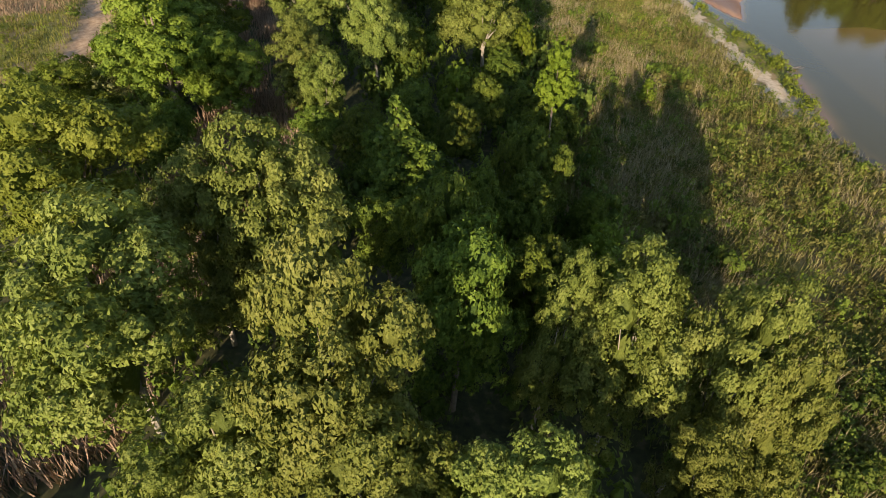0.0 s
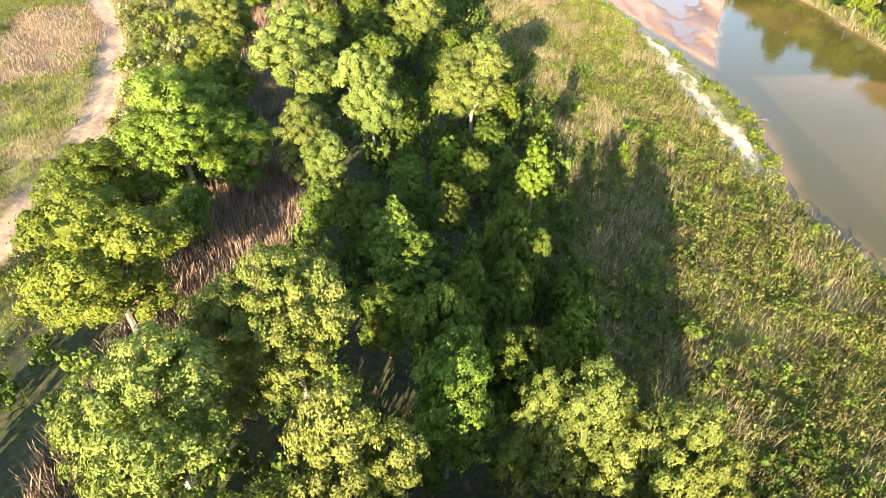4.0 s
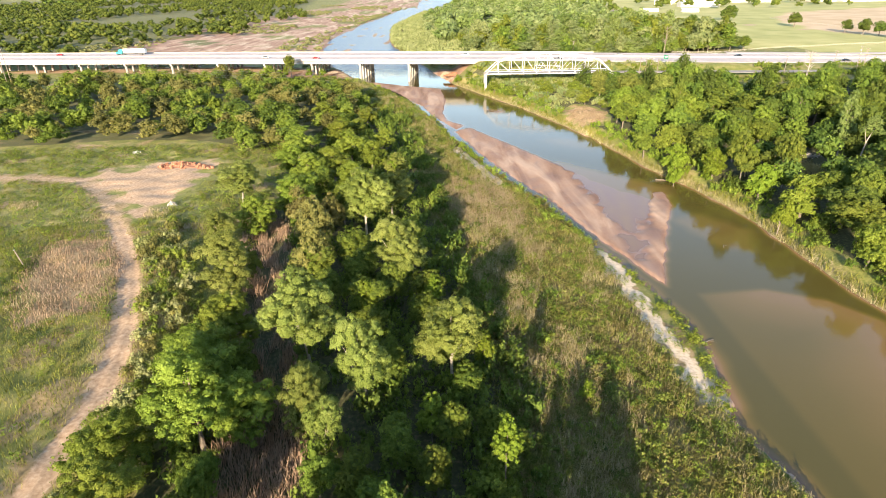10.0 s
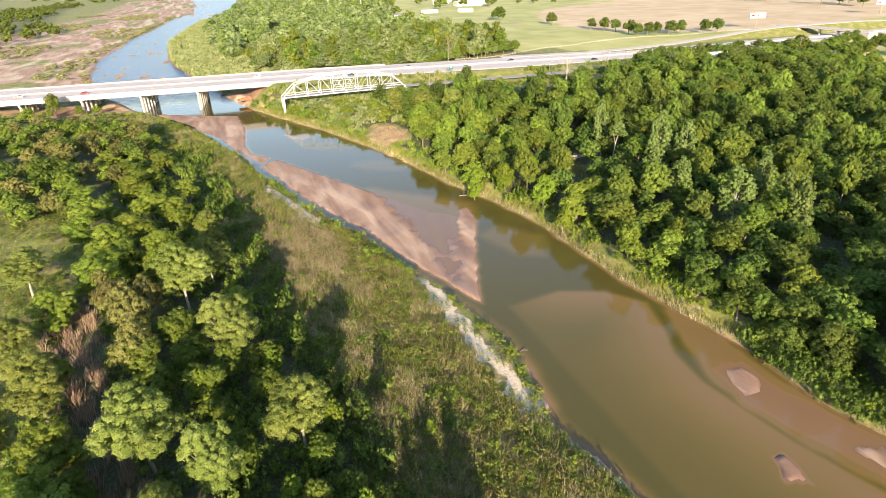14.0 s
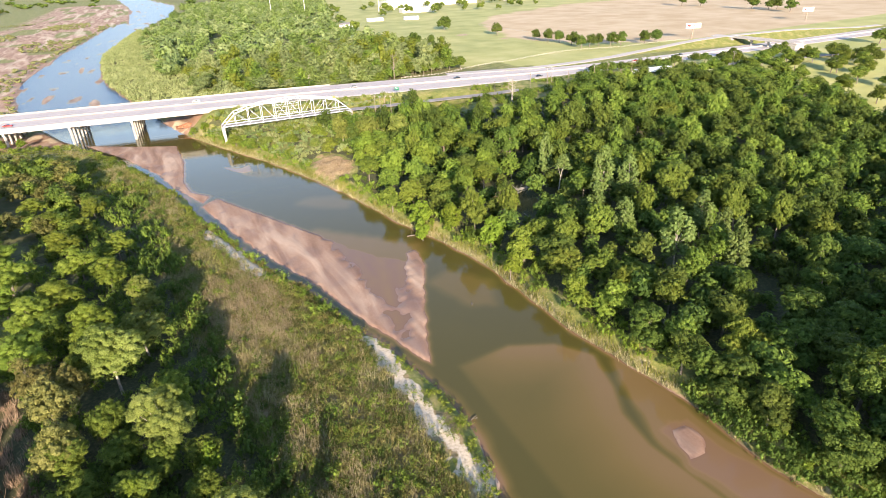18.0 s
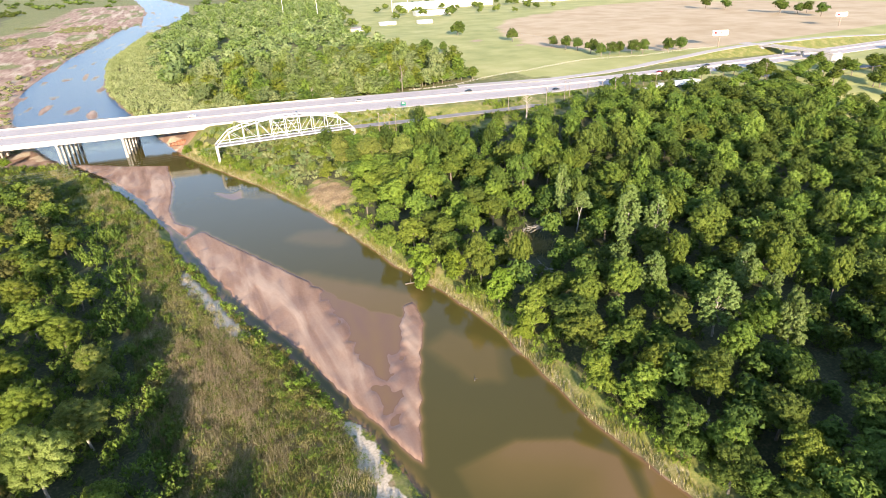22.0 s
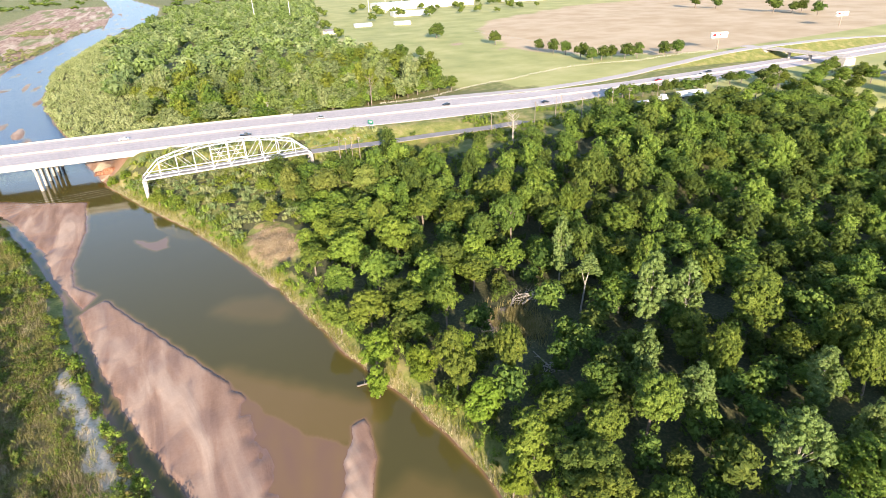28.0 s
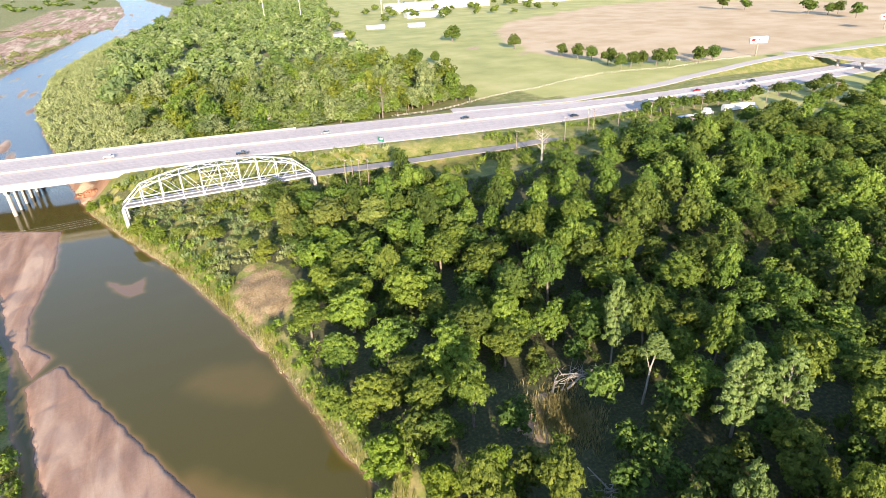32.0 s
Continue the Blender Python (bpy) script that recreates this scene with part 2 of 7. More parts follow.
def ground_mat():
    m, n, l, b = material("ground", 0.95)
    big, mid_n, fine_n = noise_tex(n, l, 0.03, 5), noise_tex(n, l, 0.22, 6), noise_tex(n, l, 1.6, 6)
    grass = ramp(n, l, mid_n, [(0.32, (0.085, 0.125, 0.02)), (0.5, (0.165, 0.19, 0.036)), (0.66, (0.34, 0.275, 0.12))])
    grass = mix(n, l, 0.45, grass, ramp(n, l, fine_n, [(0.3, (0.05, 0.07, 0.015)), (0.7, (0.28, 0.25, 0.075))]))
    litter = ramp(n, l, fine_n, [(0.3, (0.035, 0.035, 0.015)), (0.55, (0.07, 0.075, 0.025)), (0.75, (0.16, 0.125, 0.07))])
    tc, turn = n.new("ShaderNodeTexCoord"), n.new("ShaderNodeMapping")
    turn.inputs["Rotation"].default_value, turn.inputs["Scale"].default_value = (0, 0, radians(8)), (0.15, 0.026, 0.1)
    streak = n.new("ShaderNodeTexNoise")
    streak.inputs["Scale"].default_value, streak.inputs["Detail"].default_value, streak.inputs["Distortion"].default_value = 1.0, 6, 0.8
    l.new(tc.outputs["Object"], turn.inputs["Vector"])
    l.new(turn.outputs["Vector"], streak.inputs["Vector"])
    sand = ramp(n, l, streak.outputs["Fac"], [(0.30, (0.195, 0.105, 0.066)), (0.48, (0.325, 0.195, 0.130)), (0.66, (0.48, 0.335, 0.240))])
    sand = mix(n, l, 0.10, sand, ramp(n, l, fine_n, [(0.35, (0.22, 0.12, 0.08)), (0.65, (0.50, 0.35, 0.26))]))
    white_sand = ramp(n, l, fine_n, [(0.3, (0.44, 0.345, 0.235)), (0.55, (0.63, 0.515, 0.375)), (0.8, (0.72, 0.61, 0.475))])
    dirt = ramp(n, l, fine_n, [(0.3, (0.29, 0.185, 0.11)), (0.55, (0.44, 0.305, 0.195)), (0.75, (0.54, 0.41, 0.285))])
    dry = ramp(n, l, maths(n, l, "ADD", maths(n, l, "MULTIPLY", mid_n, 0.5), maths(n, l, "MULTIPLY", fine_n, 0.5)),
               [(0.35, (0.15, 0.115, 0.045)), (0.5, (0.28, 0.20, 0.10)), (0.68, (0.38, 0.30, 0.17))])
    crop = ramp(n, l, big, [(0.35, (0.42, 0.30, 0.17)), (0.65, (0.52, 0.395, 0.25))])
    meadow = ramp(n, l, big, [(0.3, (0.25, 0.275, 0.08)), (0.55, (0.36, 0.35, 0.12)), (0.75, (0.46, 0.42, 0.18))])
    c = grass
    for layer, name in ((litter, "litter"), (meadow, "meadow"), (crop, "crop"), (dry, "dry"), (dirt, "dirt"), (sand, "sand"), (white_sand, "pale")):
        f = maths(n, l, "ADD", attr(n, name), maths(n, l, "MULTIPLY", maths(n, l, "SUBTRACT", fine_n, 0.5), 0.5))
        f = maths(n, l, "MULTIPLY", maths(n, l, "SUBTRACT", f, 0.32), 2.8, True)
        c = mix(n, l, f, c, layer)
    wet = attr(n, "wet")
    c = mix(n, l, maths(n, l, "MULTIPLY", wet, 0.62), c, (0.14, 0.075, 0.055))
    l.new(c, b.inputs["Base Color"])
    l.new(maths(n, l, "SUBTRACT", 0.95, maths(n, l, "MULTIPLY", wet, 0.55)), b.inputs["Roughness"])
    grain = maths(n, l, "ADD", maths(n, l, "MULTIPLY", fine_n, 0.25), maths(n, l, "MULTIPLY", maths(n, l, "MULTIPLY", streak.outputs["Fac"], attr(n, "sand")), 2.6))
    bump(n, l, b, grain, 0.6, 0.22)
    return m


def water_mat():
    """Silty river: the deeper, the more the olive silt hides the sand below. Upstream, reflected sky is painted in as
    blue.
    """
    m, n, l, b = material("river_water", 0.06)
    deep = maths(n, l, "MULTIPLY", attr(n, "depth"), 1.0)
    drift = noise_tex(n, l, 0.05, 3)
    f = maths(n, l, "ADD", deep, maths(n, l, "MULTIPLY", maths(n, l, "SUBTRACT", drift, 0.5), 0.16))
    c = ramp(n, l, f, [(0.0, (0.185, 0.108, 0.070)), (0.14, (0.205, 0.125, 0.062)), (0.36, (0.155, 0.105, 0.034)), (0.62, (0.112, 0.085, 0.024)), (1.0, (0.078, 0.066, 0.018))])
    riff_sky = attr(n, "riffle_sky")
    # reflected sky painted as a blue base colour on the rippled upstream water
    c = mix(n, l, maths(n, l, "MULTIPLY", riff_sky, maths(n, l, "MULTIPLY", deep, 1.6, True)), c, (0.028, 0.068, 0.15))
    l.new(c, b.inputs["Base Color"])
    b.inputs["IOR"].default_value = 1.33
    l.new(maths(n, l, "SUBTRACT", 0.5, maths(n, l, "MULTIPLY", riff_sky, 0.22)), b.inputs["Specular IOR Level"])
    rip = noise_tex(n, l, 1.1, 3)
    bump(n, l, b, maths(n, l, "MULTIPLY", rip, maths(n, l, "ADD", maths(n, l, "MULTIPLY", riff_sky, 30.0), 1.0)), 0.22, 0.06)
    l.new(maths(n, l, "ADD", maths(n, l, "MULTIPLY", riff_sky, 0.22), 0.06), b.inputs["Roughness"])
    return m


GROUND, WATER = ground_mat(), water_mat()

# ---- the plan of the river valley ----
LEFT_BANK = [(110, -420), (75, -160), (62, -60), (54, 0), (50, 30), (49, 44), (47, 55), (46, 61), (48, 67), (51, 80), (50, 90), (48, 102), (46, 112), (43, 121), (40, 132),
             (36, 150), (30, 166), (25, 184), (20, 207), (14, 233), (13, 247), (1, 289), (-14, 331), (-34, 372), (-62, 440), (-82, 532), (-90, 634), (-86, 722), (-72, 894),
             (-52, 1029), (-24, 1284), (12, 1402), (24, 2034), (5, 2650), (-100, 5200)]
RIGHT_BANK = [(190, -420), (150, -160), (125, -60), (110, 0), (99, 26), (95, 32), (93, 42), (93, 55), (94, 63), (92, 75), (91, 82), (89, 95), (89, 112), (89, 130), (88, 143),
              (84, 161), (79, 178), (76, 194), (71, 222), (62, 254), (52, 285), (37, 321), (24, 357), (14, 400), (6, 450), (-6, 508), (-16, 560), (-22, 610), (-27, 700), (-27, 791),
              (-12, 895), (17, 1110), (49, 1291), (106, 1460), (150, 2035), (99, 2716), (0, 5200)]
HIGHWAY = [(-1500, 560), (-700, 450), (-274, 401), (-124, 384), (0, 366), (65, 357), (120, 346), (182, 333), (241, 323), (318, 319), (404, 315), (500, 311), (700, 306), (1500, 330)]
WIDE, ROAD_Z = 43.0, 13.0
REED_EDGE = [(18, -40), (14, 20), (11, 39), (13, 61), (13, 84), (10, 106), (5, 137), (2, 188), (-6, 250), (-16, 305), (-30, 340), (-40, 372)]
SLOUGH = [(-24, 20), (-23, 35), (-21, 48), (-21, 60), (-25, 74), (-29, 90), (-32, 104), (-35, 120), (-38, 135)]
MAIN_BAR = [(17, 237), (24, 243), (38, 212), (49, 188), (56, 170), (62, 159), (69, 151), (71, 156), (75, 157), (73, 145), (67, 134), (64, 127), (59, 116), (55, 107), (52.5, 100), (50, 108), (47, 119),
            (43.5, 132), (40, 149), (34, 167), (28.5, 184), (23, 206), (20, 222)]
HIGH_BAR = [(-30, 372), (-3, 351), (16, 340), (17, 303), (14, 276), (15, 258), (22, 247), (18, 240), (9, 266), (4, 291), (-9, 328)]
LOBE = [(58, 96), (72, 97), (82, 92), (87.5, 84), (83.5, 73), (79.5, 66), (78, 57), (80, 40), (86, 16), (92, -20), (62, -20), (56, 40)]
LOBE_EDGE = LOBE[1:10]
SHOAL = [(91, 82), (86, 72), (83, 64), (80.5, 58), (79.5, 48), (82, 36), (88, 16), (96, -10), (103, 6), (92, 42), (91.5, 55), (92.5, 66)]
SPIT = [(82.5, 58.5), (86, 59.5), (89.5, 58), (89, 51), (91, 42), (95, 30), (100, 14), (90, 16), (84, 36), (81, 50)]
SPIT_TIP = [(84.3, 58.2), (88, 57.3), (88.4, 53.5), (85.5, 50.5), (81.5, 50.5), (82, 54.5)]
SPIT_PATCH = [(74, 39), (76.5, 38.5), (76, 35), (75, 32.2), (71.2, 34.2), (73, 36.5)]
SPIT_EDGE = [(86.5, 35), (92, 33), (97, 25), (92, 22), (88, 29)]
SAND_PATCH = [(27, 162), (24, 173), (20, 190), (16, 205)]
PLUME = [(70, 134), (77, 137), (84, 126), (79, 116), (74, 119)]
CRESCENT = [(33.5, 285), (36.5, 276), (40, 271), (43.5, 272), (44, 282), (40.5, 279), (37, 281)]
DRIFT = [(54, 218), (58, 220), (66, 217), (70, 210), (67, 206), (60, 211)]
APRON = [(50, 188), (57, 180), (66, 170), (76, 159), (72, 150), (62, 157), (54, 170)]
POOL = [(52, 181), (60, 172), (71, 158), (70, 149), (66, 143), (63, 134), (57, 125), (53, 113), (50.5, 113), (51, 124), (53.5, 132), (51.5, 141), (52, 152), (52, 165)]
TRACK = [(-47, 20), (-47, 40), (-47, 58), (-47, 66), (-49, 75), (-51, 83), (-58, 101), (-65, 115), (-73, 129), (-88, 153), (-101, 167), (-118, 172), (-170, 176)]
CLEARING = [(-103, 169), (-100, 180), (-84, 186), (-67, 188), (-64, 178), (-66, 156), (-68, 140), (-72, 133), (-80, 146), (-88, 153)]
DRY_PATCH = [(-70, 85), (-80, 100), (-86, 121), (-74, 124), (-64, 110), (-59, 91)]
BELT = [(-290, 225), (-150, 206), (-114, 212), (-83, 209), (-60, 196), (-46, 180), (-24, 235), (-22, 262), (-34, 310), (-55, 330), (-90, 345), (-130, 350), (-200, 345), (-290, 365), (-420, 380), (-420, 240)]
OLD_ROAD = [(111.5, 320), (128, 317), (143, 314), (169, 311), (200, 306), (232, 305), (272, 301), (310, 296), (340, 290), (400, 284), (470, 268), (560, 250)]
MEADOW = [(235, 397), (307, 408), (360, 409), (432, 411), (365, 470), (362, 510), (420, 600), (330, 720), (239, 625), (250, 520)]
CROP = [(432, 409), (487, 399), (663, 400), (1150, 430), (900, 900), (766, 900), (491, 780), (400, 645), (365, 520), (380, 460)]


AS_ARRAYS = {}


def along(path, v):
    """x of a bank that runs north, at each y."""
    if id(path) not in AS_ARRAYS:
        AS_ARRAYS[id(path)] = np.array(path, float).T.copy()
    xs, ys = AS_ARRAYS[id(path)]
    return np.interp(v, ys, xs)


ROAD_LINE = np.array(HIGHWAY, float).T.copy()


def road_y(x):
    return np.interp(x, ROAD_LINE[0], ROAD_LINE[1])


def ease(v):
    v = np.clip(v, 0, 1)
    return v * v * (3 - 2 * v)


def edge_distance(path, x, y, closed=False):
    best = np.full(np.shape(x), 1e9)
    pts = path + path[:1] if closed else path
    for (ax, ay), (bx, by) in zip(pts, pts[1:]):
        dx, dy = bx - ax, by - ay
        u = np.clip(((x - ax) * dx + (y - ay) * dy) / (dx * dx + dy * dy), 0, 1)
        best = np.minimum(best, np.hypot(x - ax - u * dx, y - ay - u * dy))
    return best


def inside(path, x, y):
    """Metres inside a closed outline; minus outside."""
    odd = np.zeros(np.shape(x), bool)
    for (ax, ay), (bx, by) in zip(path, path[1:] + path[:1]):
        if ay != by:
            odd ^= ((ay > y) != (by > y)) & (x < (bx - ax) * (y - ay) / (by - ay) + ax)
    return np.where(odd, 1, -1) * edge_distance(path, x, y, True)


def waves(x, y, size, seed=0):
    """Cheap smooth unevenness, about -1 to 1."""
    r = np.random.RandomState(seed)
    out = 0
    for k in range(7):
        a, s, p = r.uniform(0, 6.283), r.uniform(0.6, 1.9) / size, r.uniform(0, 6.283)
        out = out + np.sin(6.283 * s * (x * np.cos(a) + y * np.sin(a)) + p + 1.3 * np.sin(6.283 * s * 0.6 * (y * np.cos(a) - x * np.sin(a))))
    return out / 3.2


def height(x, y):
    x, y = np.asarray(x, float), np.asarray(y, float)
    wob = 0.5 * waves(x, y, 14, 3)
    dl, dr = along(LEFT_BANK, y) - x + wob, x - along(RIGHT_BANK, y) + wob
    # west side
    flat_bank = ease((122 - y) / 8) * ease((y - 48) / 8)
    left = 0.14 + 0.35 * flat_bank * ease(dl / 1.5) + (1.3 - 0.35 * flat_bank) * ease(dl / (4 + 9 * flat_bank)) + 0.9 * ease((dl - 10) / 25) + 1.2 * ease((dl - 40) / 20) + 1.2 * ease((-36 - x) / 16) * (y < 420)
    left = left - 1.4 * ease(1 - edge_distance(SLOUGH, x, y) / 7)
    left = np.where(y > 420, 0.25 + 0.9 * ease(dl / 60) + 1.2 * ease((-140 - x) / 200), left)
    # east side
    right = 0.05 + 2.6 * ease(dr / 5) + 1.9 * ease((dr - 3) / 14) + 0.9 * waves(x, y, 30, 5) * ease(dr / 10) * 0.4
    right = right + 8.0 * ease((x - 110) / 150) * ease((y - 150) / 130) * (y < 700) + np.where(y >= 700, 8.0 * ease((dr - 120) / 200), 0)
    gap = y - road_y(x)
    far_side = gap > 20
    right = np.where(far_side & (y < 700), 0.05 + 2.0 * ease(dr / 6) + 3 * ease((dr - 10) / 60) + 8 * ease((dr - 90) / 160), right)
    lift = ease((x - 24) / 20) * ease(1 - np.maximum(np.maximum(-gap, gap - WIDE) - 3, 0) / 22)
    right = np.where(x > 20, right + (12.86 - right) * lift, right)
    # river bed and bars
    mid = np.minimum(-dl, -dr)
    bed = -0.1 - 1.5 * ease(np.minimum(-dl / 3.5, -dr / 1.5))
    ripple = 0.07 * waves(x * 1.6 - y * 0.5, y * 0.35 + x * 0.2, 16, 4) + 0.04 * waves(x * 2.0 - y * 0.6, y * 0.5 + x * 0.3, 10, 14)
    # rills cut into the bar on the side of the bank
    rill = np.maximum(0, np.sin(0.42 * (y - 0.55 * x) + 1.4 * waves(x, y, 17, 61)) - 0.45) * ease((17 + dl) / 9) * ease((y - 138) / 14)
    pool = 0.36 * ease((inside(POOL, x, y) + 2.0 + 1.4 * waves(x, y, 11, 62) + 0.9 * waves(x, y, 5, 64)) / 4.5)
    ripple = ripple - 0.16 * rill
    for outline, top, soft in ((MAIN_BAR, 0.26, 1.5), (HIGH_BAR, 0.20, 1.8), (SHOAL, -0.42, 2.0), (SPIT, -0.13, 3.0), (SPIT_TIP, 0.11, 2.4), (SPIT_PATCH, 0.13, 1.2), (SPIT_EDGE, 0.10, 2.0), (PLUME, -0.86, 4.0), (CRESCENT, -0.12, 1.5), (DRIFT, -0.90, 6.0), (APRON, -0.52, 6.0)):
        d = inside(outline, x, y) + 0.35 * waves(x, y, 9, 8)
        bed = np.maximum(bed, -1.6 + (1.6 + top - (pool if top > 0.25 else 0)) * ease((d + soft) / (soft + 0.6)) + ripple * (top > 0) * ease(d / 1.2))
    d = inside(LOBE, x, y)
    slope = -0.40 - 0.75 * ease(edge_distance(LOBE_EDGE, x, y) / 22)
    bed = np.where(d > -1.5, np.maximum(bed, -1.6 + (1.6 + slope) * ease((d + 1.5) / 2.2)), bed)
    north = ease((y - 395) / 60)
    bed = bed + north * (0.95 + 0.9 * waves(x * 2.0, y * 0.5, 45, 11) - 0.15)
    bed = np.where(y > 395, np.minimum(bed, 0.35), bed)
    z = np.where(dl > 0, left, np.where(dr > 0, right, bed))
    roll_ = 0.22 * waves(x, y, 11, 21) * np.clip((np.maximum(dl, dr) - 2) / 8, 0, 1)
    z = z + np.where(lift > 0.3, 0, roll_)
    return z


def line_at(path, v, by=1):
    """along() or road_y() for one number."""
    o = 1 - by
    if v <= path[0][by]:
        return path[0][o]
    for a, b in zip(path, path[1:]):
        if v <= b[by]:
            return a[o] + (b[o] - a[o]) * (v - a[by]) / (b[by] - a[by])
    return path[-1][o]


def bank_l(y):
    return line_at(LEFT_BANK, y)


def bank_r(y):
    return line_at(RIGHT_BANK, y)


def road_at(x):
    return line_at(HIGHWAY, x, 0)


def near_line(path, x, y):
    best = 1e9
    for (ax, ay), (bx, by) in zip(path, path[1:]):
        dx, dy = bx - ax, by - ay
        u = min(1.0, max(0.0, ((x - ax) * dx + (y - ay) * dy) / (dx * dx + dy * dy)))
        best = min(best, math.hypot(x - ax - u * dx, y - ay - u * dy))
    return best


def inside_at(path, x, y):
    odd = False
    for (ax, ay), (bx, by) in zip(path, path[1:] + path[:1]):
        if (ay > y) != (by > y) and x < (bx - ax) * (y - ay) / (by - ay) + ax:
            odd = not odd
    return (1 if odd else -1) * near_line(path + path[:1], x, y)


def height_at(x, y):
    return float(height(np.array([x]), np.array([y]))[0])


def quick_mesh(name, verts, quads, mat, smooth=False):
    """A mesh of faces from arrays."""
    verts, quads = np.asarray(verts, np.float32), np.asarray(quads, np.int32)
    me = bpy.data.meshes.new(name)
    me.vertices.add(len(verts))
    me.vertices.foreach_set("co", verts.ravel())
    k = quads.shape[1]
    me.loops.add(quads.size)
    me.loops.foreach_set("vertex_index", quads.ravel())
    me.polygons.add(len(quads))
    me.polygons.foreach_set("loop_start", np.arange(0, quads.size, k, dtype=np.int32))
    me.polygons.foreach_set("use_smooth", np.full(len(quads), smooth))
    me.materials.append(mat)
    me.update()
    me.validate()
    return me


def steps(a, b, fine, out_a, out_b, grow=1.10, first=3.0):
    """Even steps between a and b, and widening ones out to the far ends."""
    mid = list(np.arange(a, b, fine))
    lo, s = [a], first
    while lo[-1] > out_a:
        lo.append(lo[-1] - s)
        s *= grow
    hi, s = [mid[-1] + fine], first
    while hi[-1] < out_b:
        hi.append(hi[-1] + s)
        s *= grow
    return np.array(lo[:0:-1] + mid + hi)


def put_values(me, name, values):
    a = me.attributes.new(name, "FLOAT", "POINT")
    a.data.foreach_set("value", np.asarray(values, np.float32).ravel())


def grid_faces(rows, cols):
    i = np.arange(rows * cols).reshape(rows, cols)
    return np.stack([i[:-1, :-1], i[:-1, 1:], i[1:, 1:], i[1:, :-1]], -1).reshape(-1, 4)


def build_ground():
    xs, ys = steps(-84, 116, 0.7, -4600, 4600, 1.07, 1.2), steps(6, 350, 0.8, -600, 5000, 1.07, 1.2)
    gx, gy = np.meshgrid(xs, ys)
    z = height(gx, gy)
    me = quick_mesh("ground", np.stack([gx, gy, z], -1).reshape(-1, 3), grid_faces(len(ys), len(xs)), GROUND, True)
    dl, dr = along(LEFT_BANK, gy) - gx, gx - along(RIGHT_BANK, gy)
    mid = np.minimum(-dl, -dr)
    gap = gy - road_y(gx)
    north = ease((gap - 60) / 30)
    patchy = waves(gx, gy * 0.6, 60, 31)
    pale = ease((2.5 + 1.3 * waves(gx, gy, 12, 13) + 0.7 * waves(gx, gy, 4.5, 63) - edge_distance([(45.6, 62), (45, 68), (44, 75), (43.5, 88), (44, 97), (44, 105), (43, 117)], gx, gy)) / 0.9)
    pale = np.maximum(pale, ease((0.45 + 0.5 * waves(gx, gy, 6, 65) - edge_distance([(45.8, 62), (46.4, 54), (48.2, 44), (49.2, 30), (53, 6)], gx, gy)) / 0.6))
    pale = np.maximum(pale, ease((3.3 + 1.1 * waves(gx, gy, 10, 23) - edge_distance(SAND_PATCH, gx, gy)) / 2.0))
    pale = np.maximum(pale, 0.35 * ease((2.2 - np.abs(dr - 1.6 + 0.8 * waves(gx, gy, 9, 2))) / 1.6) * (gap < 0) * ease((waves(gx, gy, 22, 6) + 0.7)))
    sand = ease((mid + 1.2) / 2.4)
    sand = np.maximum(sand, north * (dl > 0) * ease((260 - dl) / 120) * ease(patchy + 0.95) * (gy < 2300))
    sand = np.maximum(sand, 0.9 * ease((26 - np.hypot((gx - 14) * 0.7, gy - 383)) / 8))
    sand = np.maximum(sand, 0.9 * ease((22 - np.hypot((gx + 55) * 0.5, gy - 385)) / 8))
    pale = np.maximum(pale, 0.55 * north * (dl > 0) * ease((230 - dl) / 90) * ease(waves(gx, gy * 0.5, 45, 33) + 0.3) * (gy < 2300))
    for px, py, pr in ((-42, 388, 9), (-56, 396, 8), (22, 386, 8), (19, 368, 6)):
        pale = np.maximum(pale, 0.9 * ease((pr + 3 * waves(gx, gy, 10, 51) - np.hypot(gx - px, gy - py)) / 4))
    track = edge_distance(TRACK, gx, gy)
    dirt = ease((2.35 + 0.35 * waves(gx, gy, 7, 9) - track) / 0.9) * (1 - 0.42 * ease((0.5 - track) / 0.4) * ease(0.6 + waves(gx, gy, 13, 66))) * (1 - 0.45 * ease((gy - 118) / 20))
    dirt = np.maximum(dirt, 0.9 * ease((2.2 - edge_distance([(314, 816), (316, 695), (331, 618), (347, 560), (360, 507), (366, 470)], gx, gy)) / 1.5))
    dirt = np.maximum(dirt, 0.72 * ease((inside(CLEARING, gx, gy) + 2 + 4 * waves(gx, gy, 18, 15)) / 6))
    dirt = np.maximum(dirt, 0.8 * ease((7 - np.hypot(gx - 116, gy - 165) + 2 * waves(gx, gy, 8, 2)) / 3))
    dirt = np.maximum(dirt, 0.85 * ease((WIDE / 2 - 2 - np.abs(gap - WIDE / 2)) / 3) * (gx < 22) * (gx > -400) * ease(waves(gx, gy, 30, 19) + 0.9))
    dry = ease((inside(DRY_PATCH, gx, gy) + 2 * waves(gx, gy, 12, 16)) / 4)
    dry = np.maximum(dry, 0.8 * ease((5.5 + 2 * waves(gx, gy, 9, 47) - track) / 3) * (gx < -38) * (gap < 0))
    dry = np.maximum(dry, 0.75 * (gx < -42) * (gap < 0) * ease(waves(gx, gy, 30, 17) - 0.25))
    dry = np.maximum(dry, 0.85 * (dl > 3) * (gx > along(REED_EDGE, gy)) * (gap < 0) * ease(0.7 + waves(gx, gy, 13, 18)))
    dry = np.maximum(dry, 0.75 * ease((10 - np.hypot(gx - 76, (gy - 246) * 0.55) + 2 * waves(gx, gy, 8, 2)) / 4))
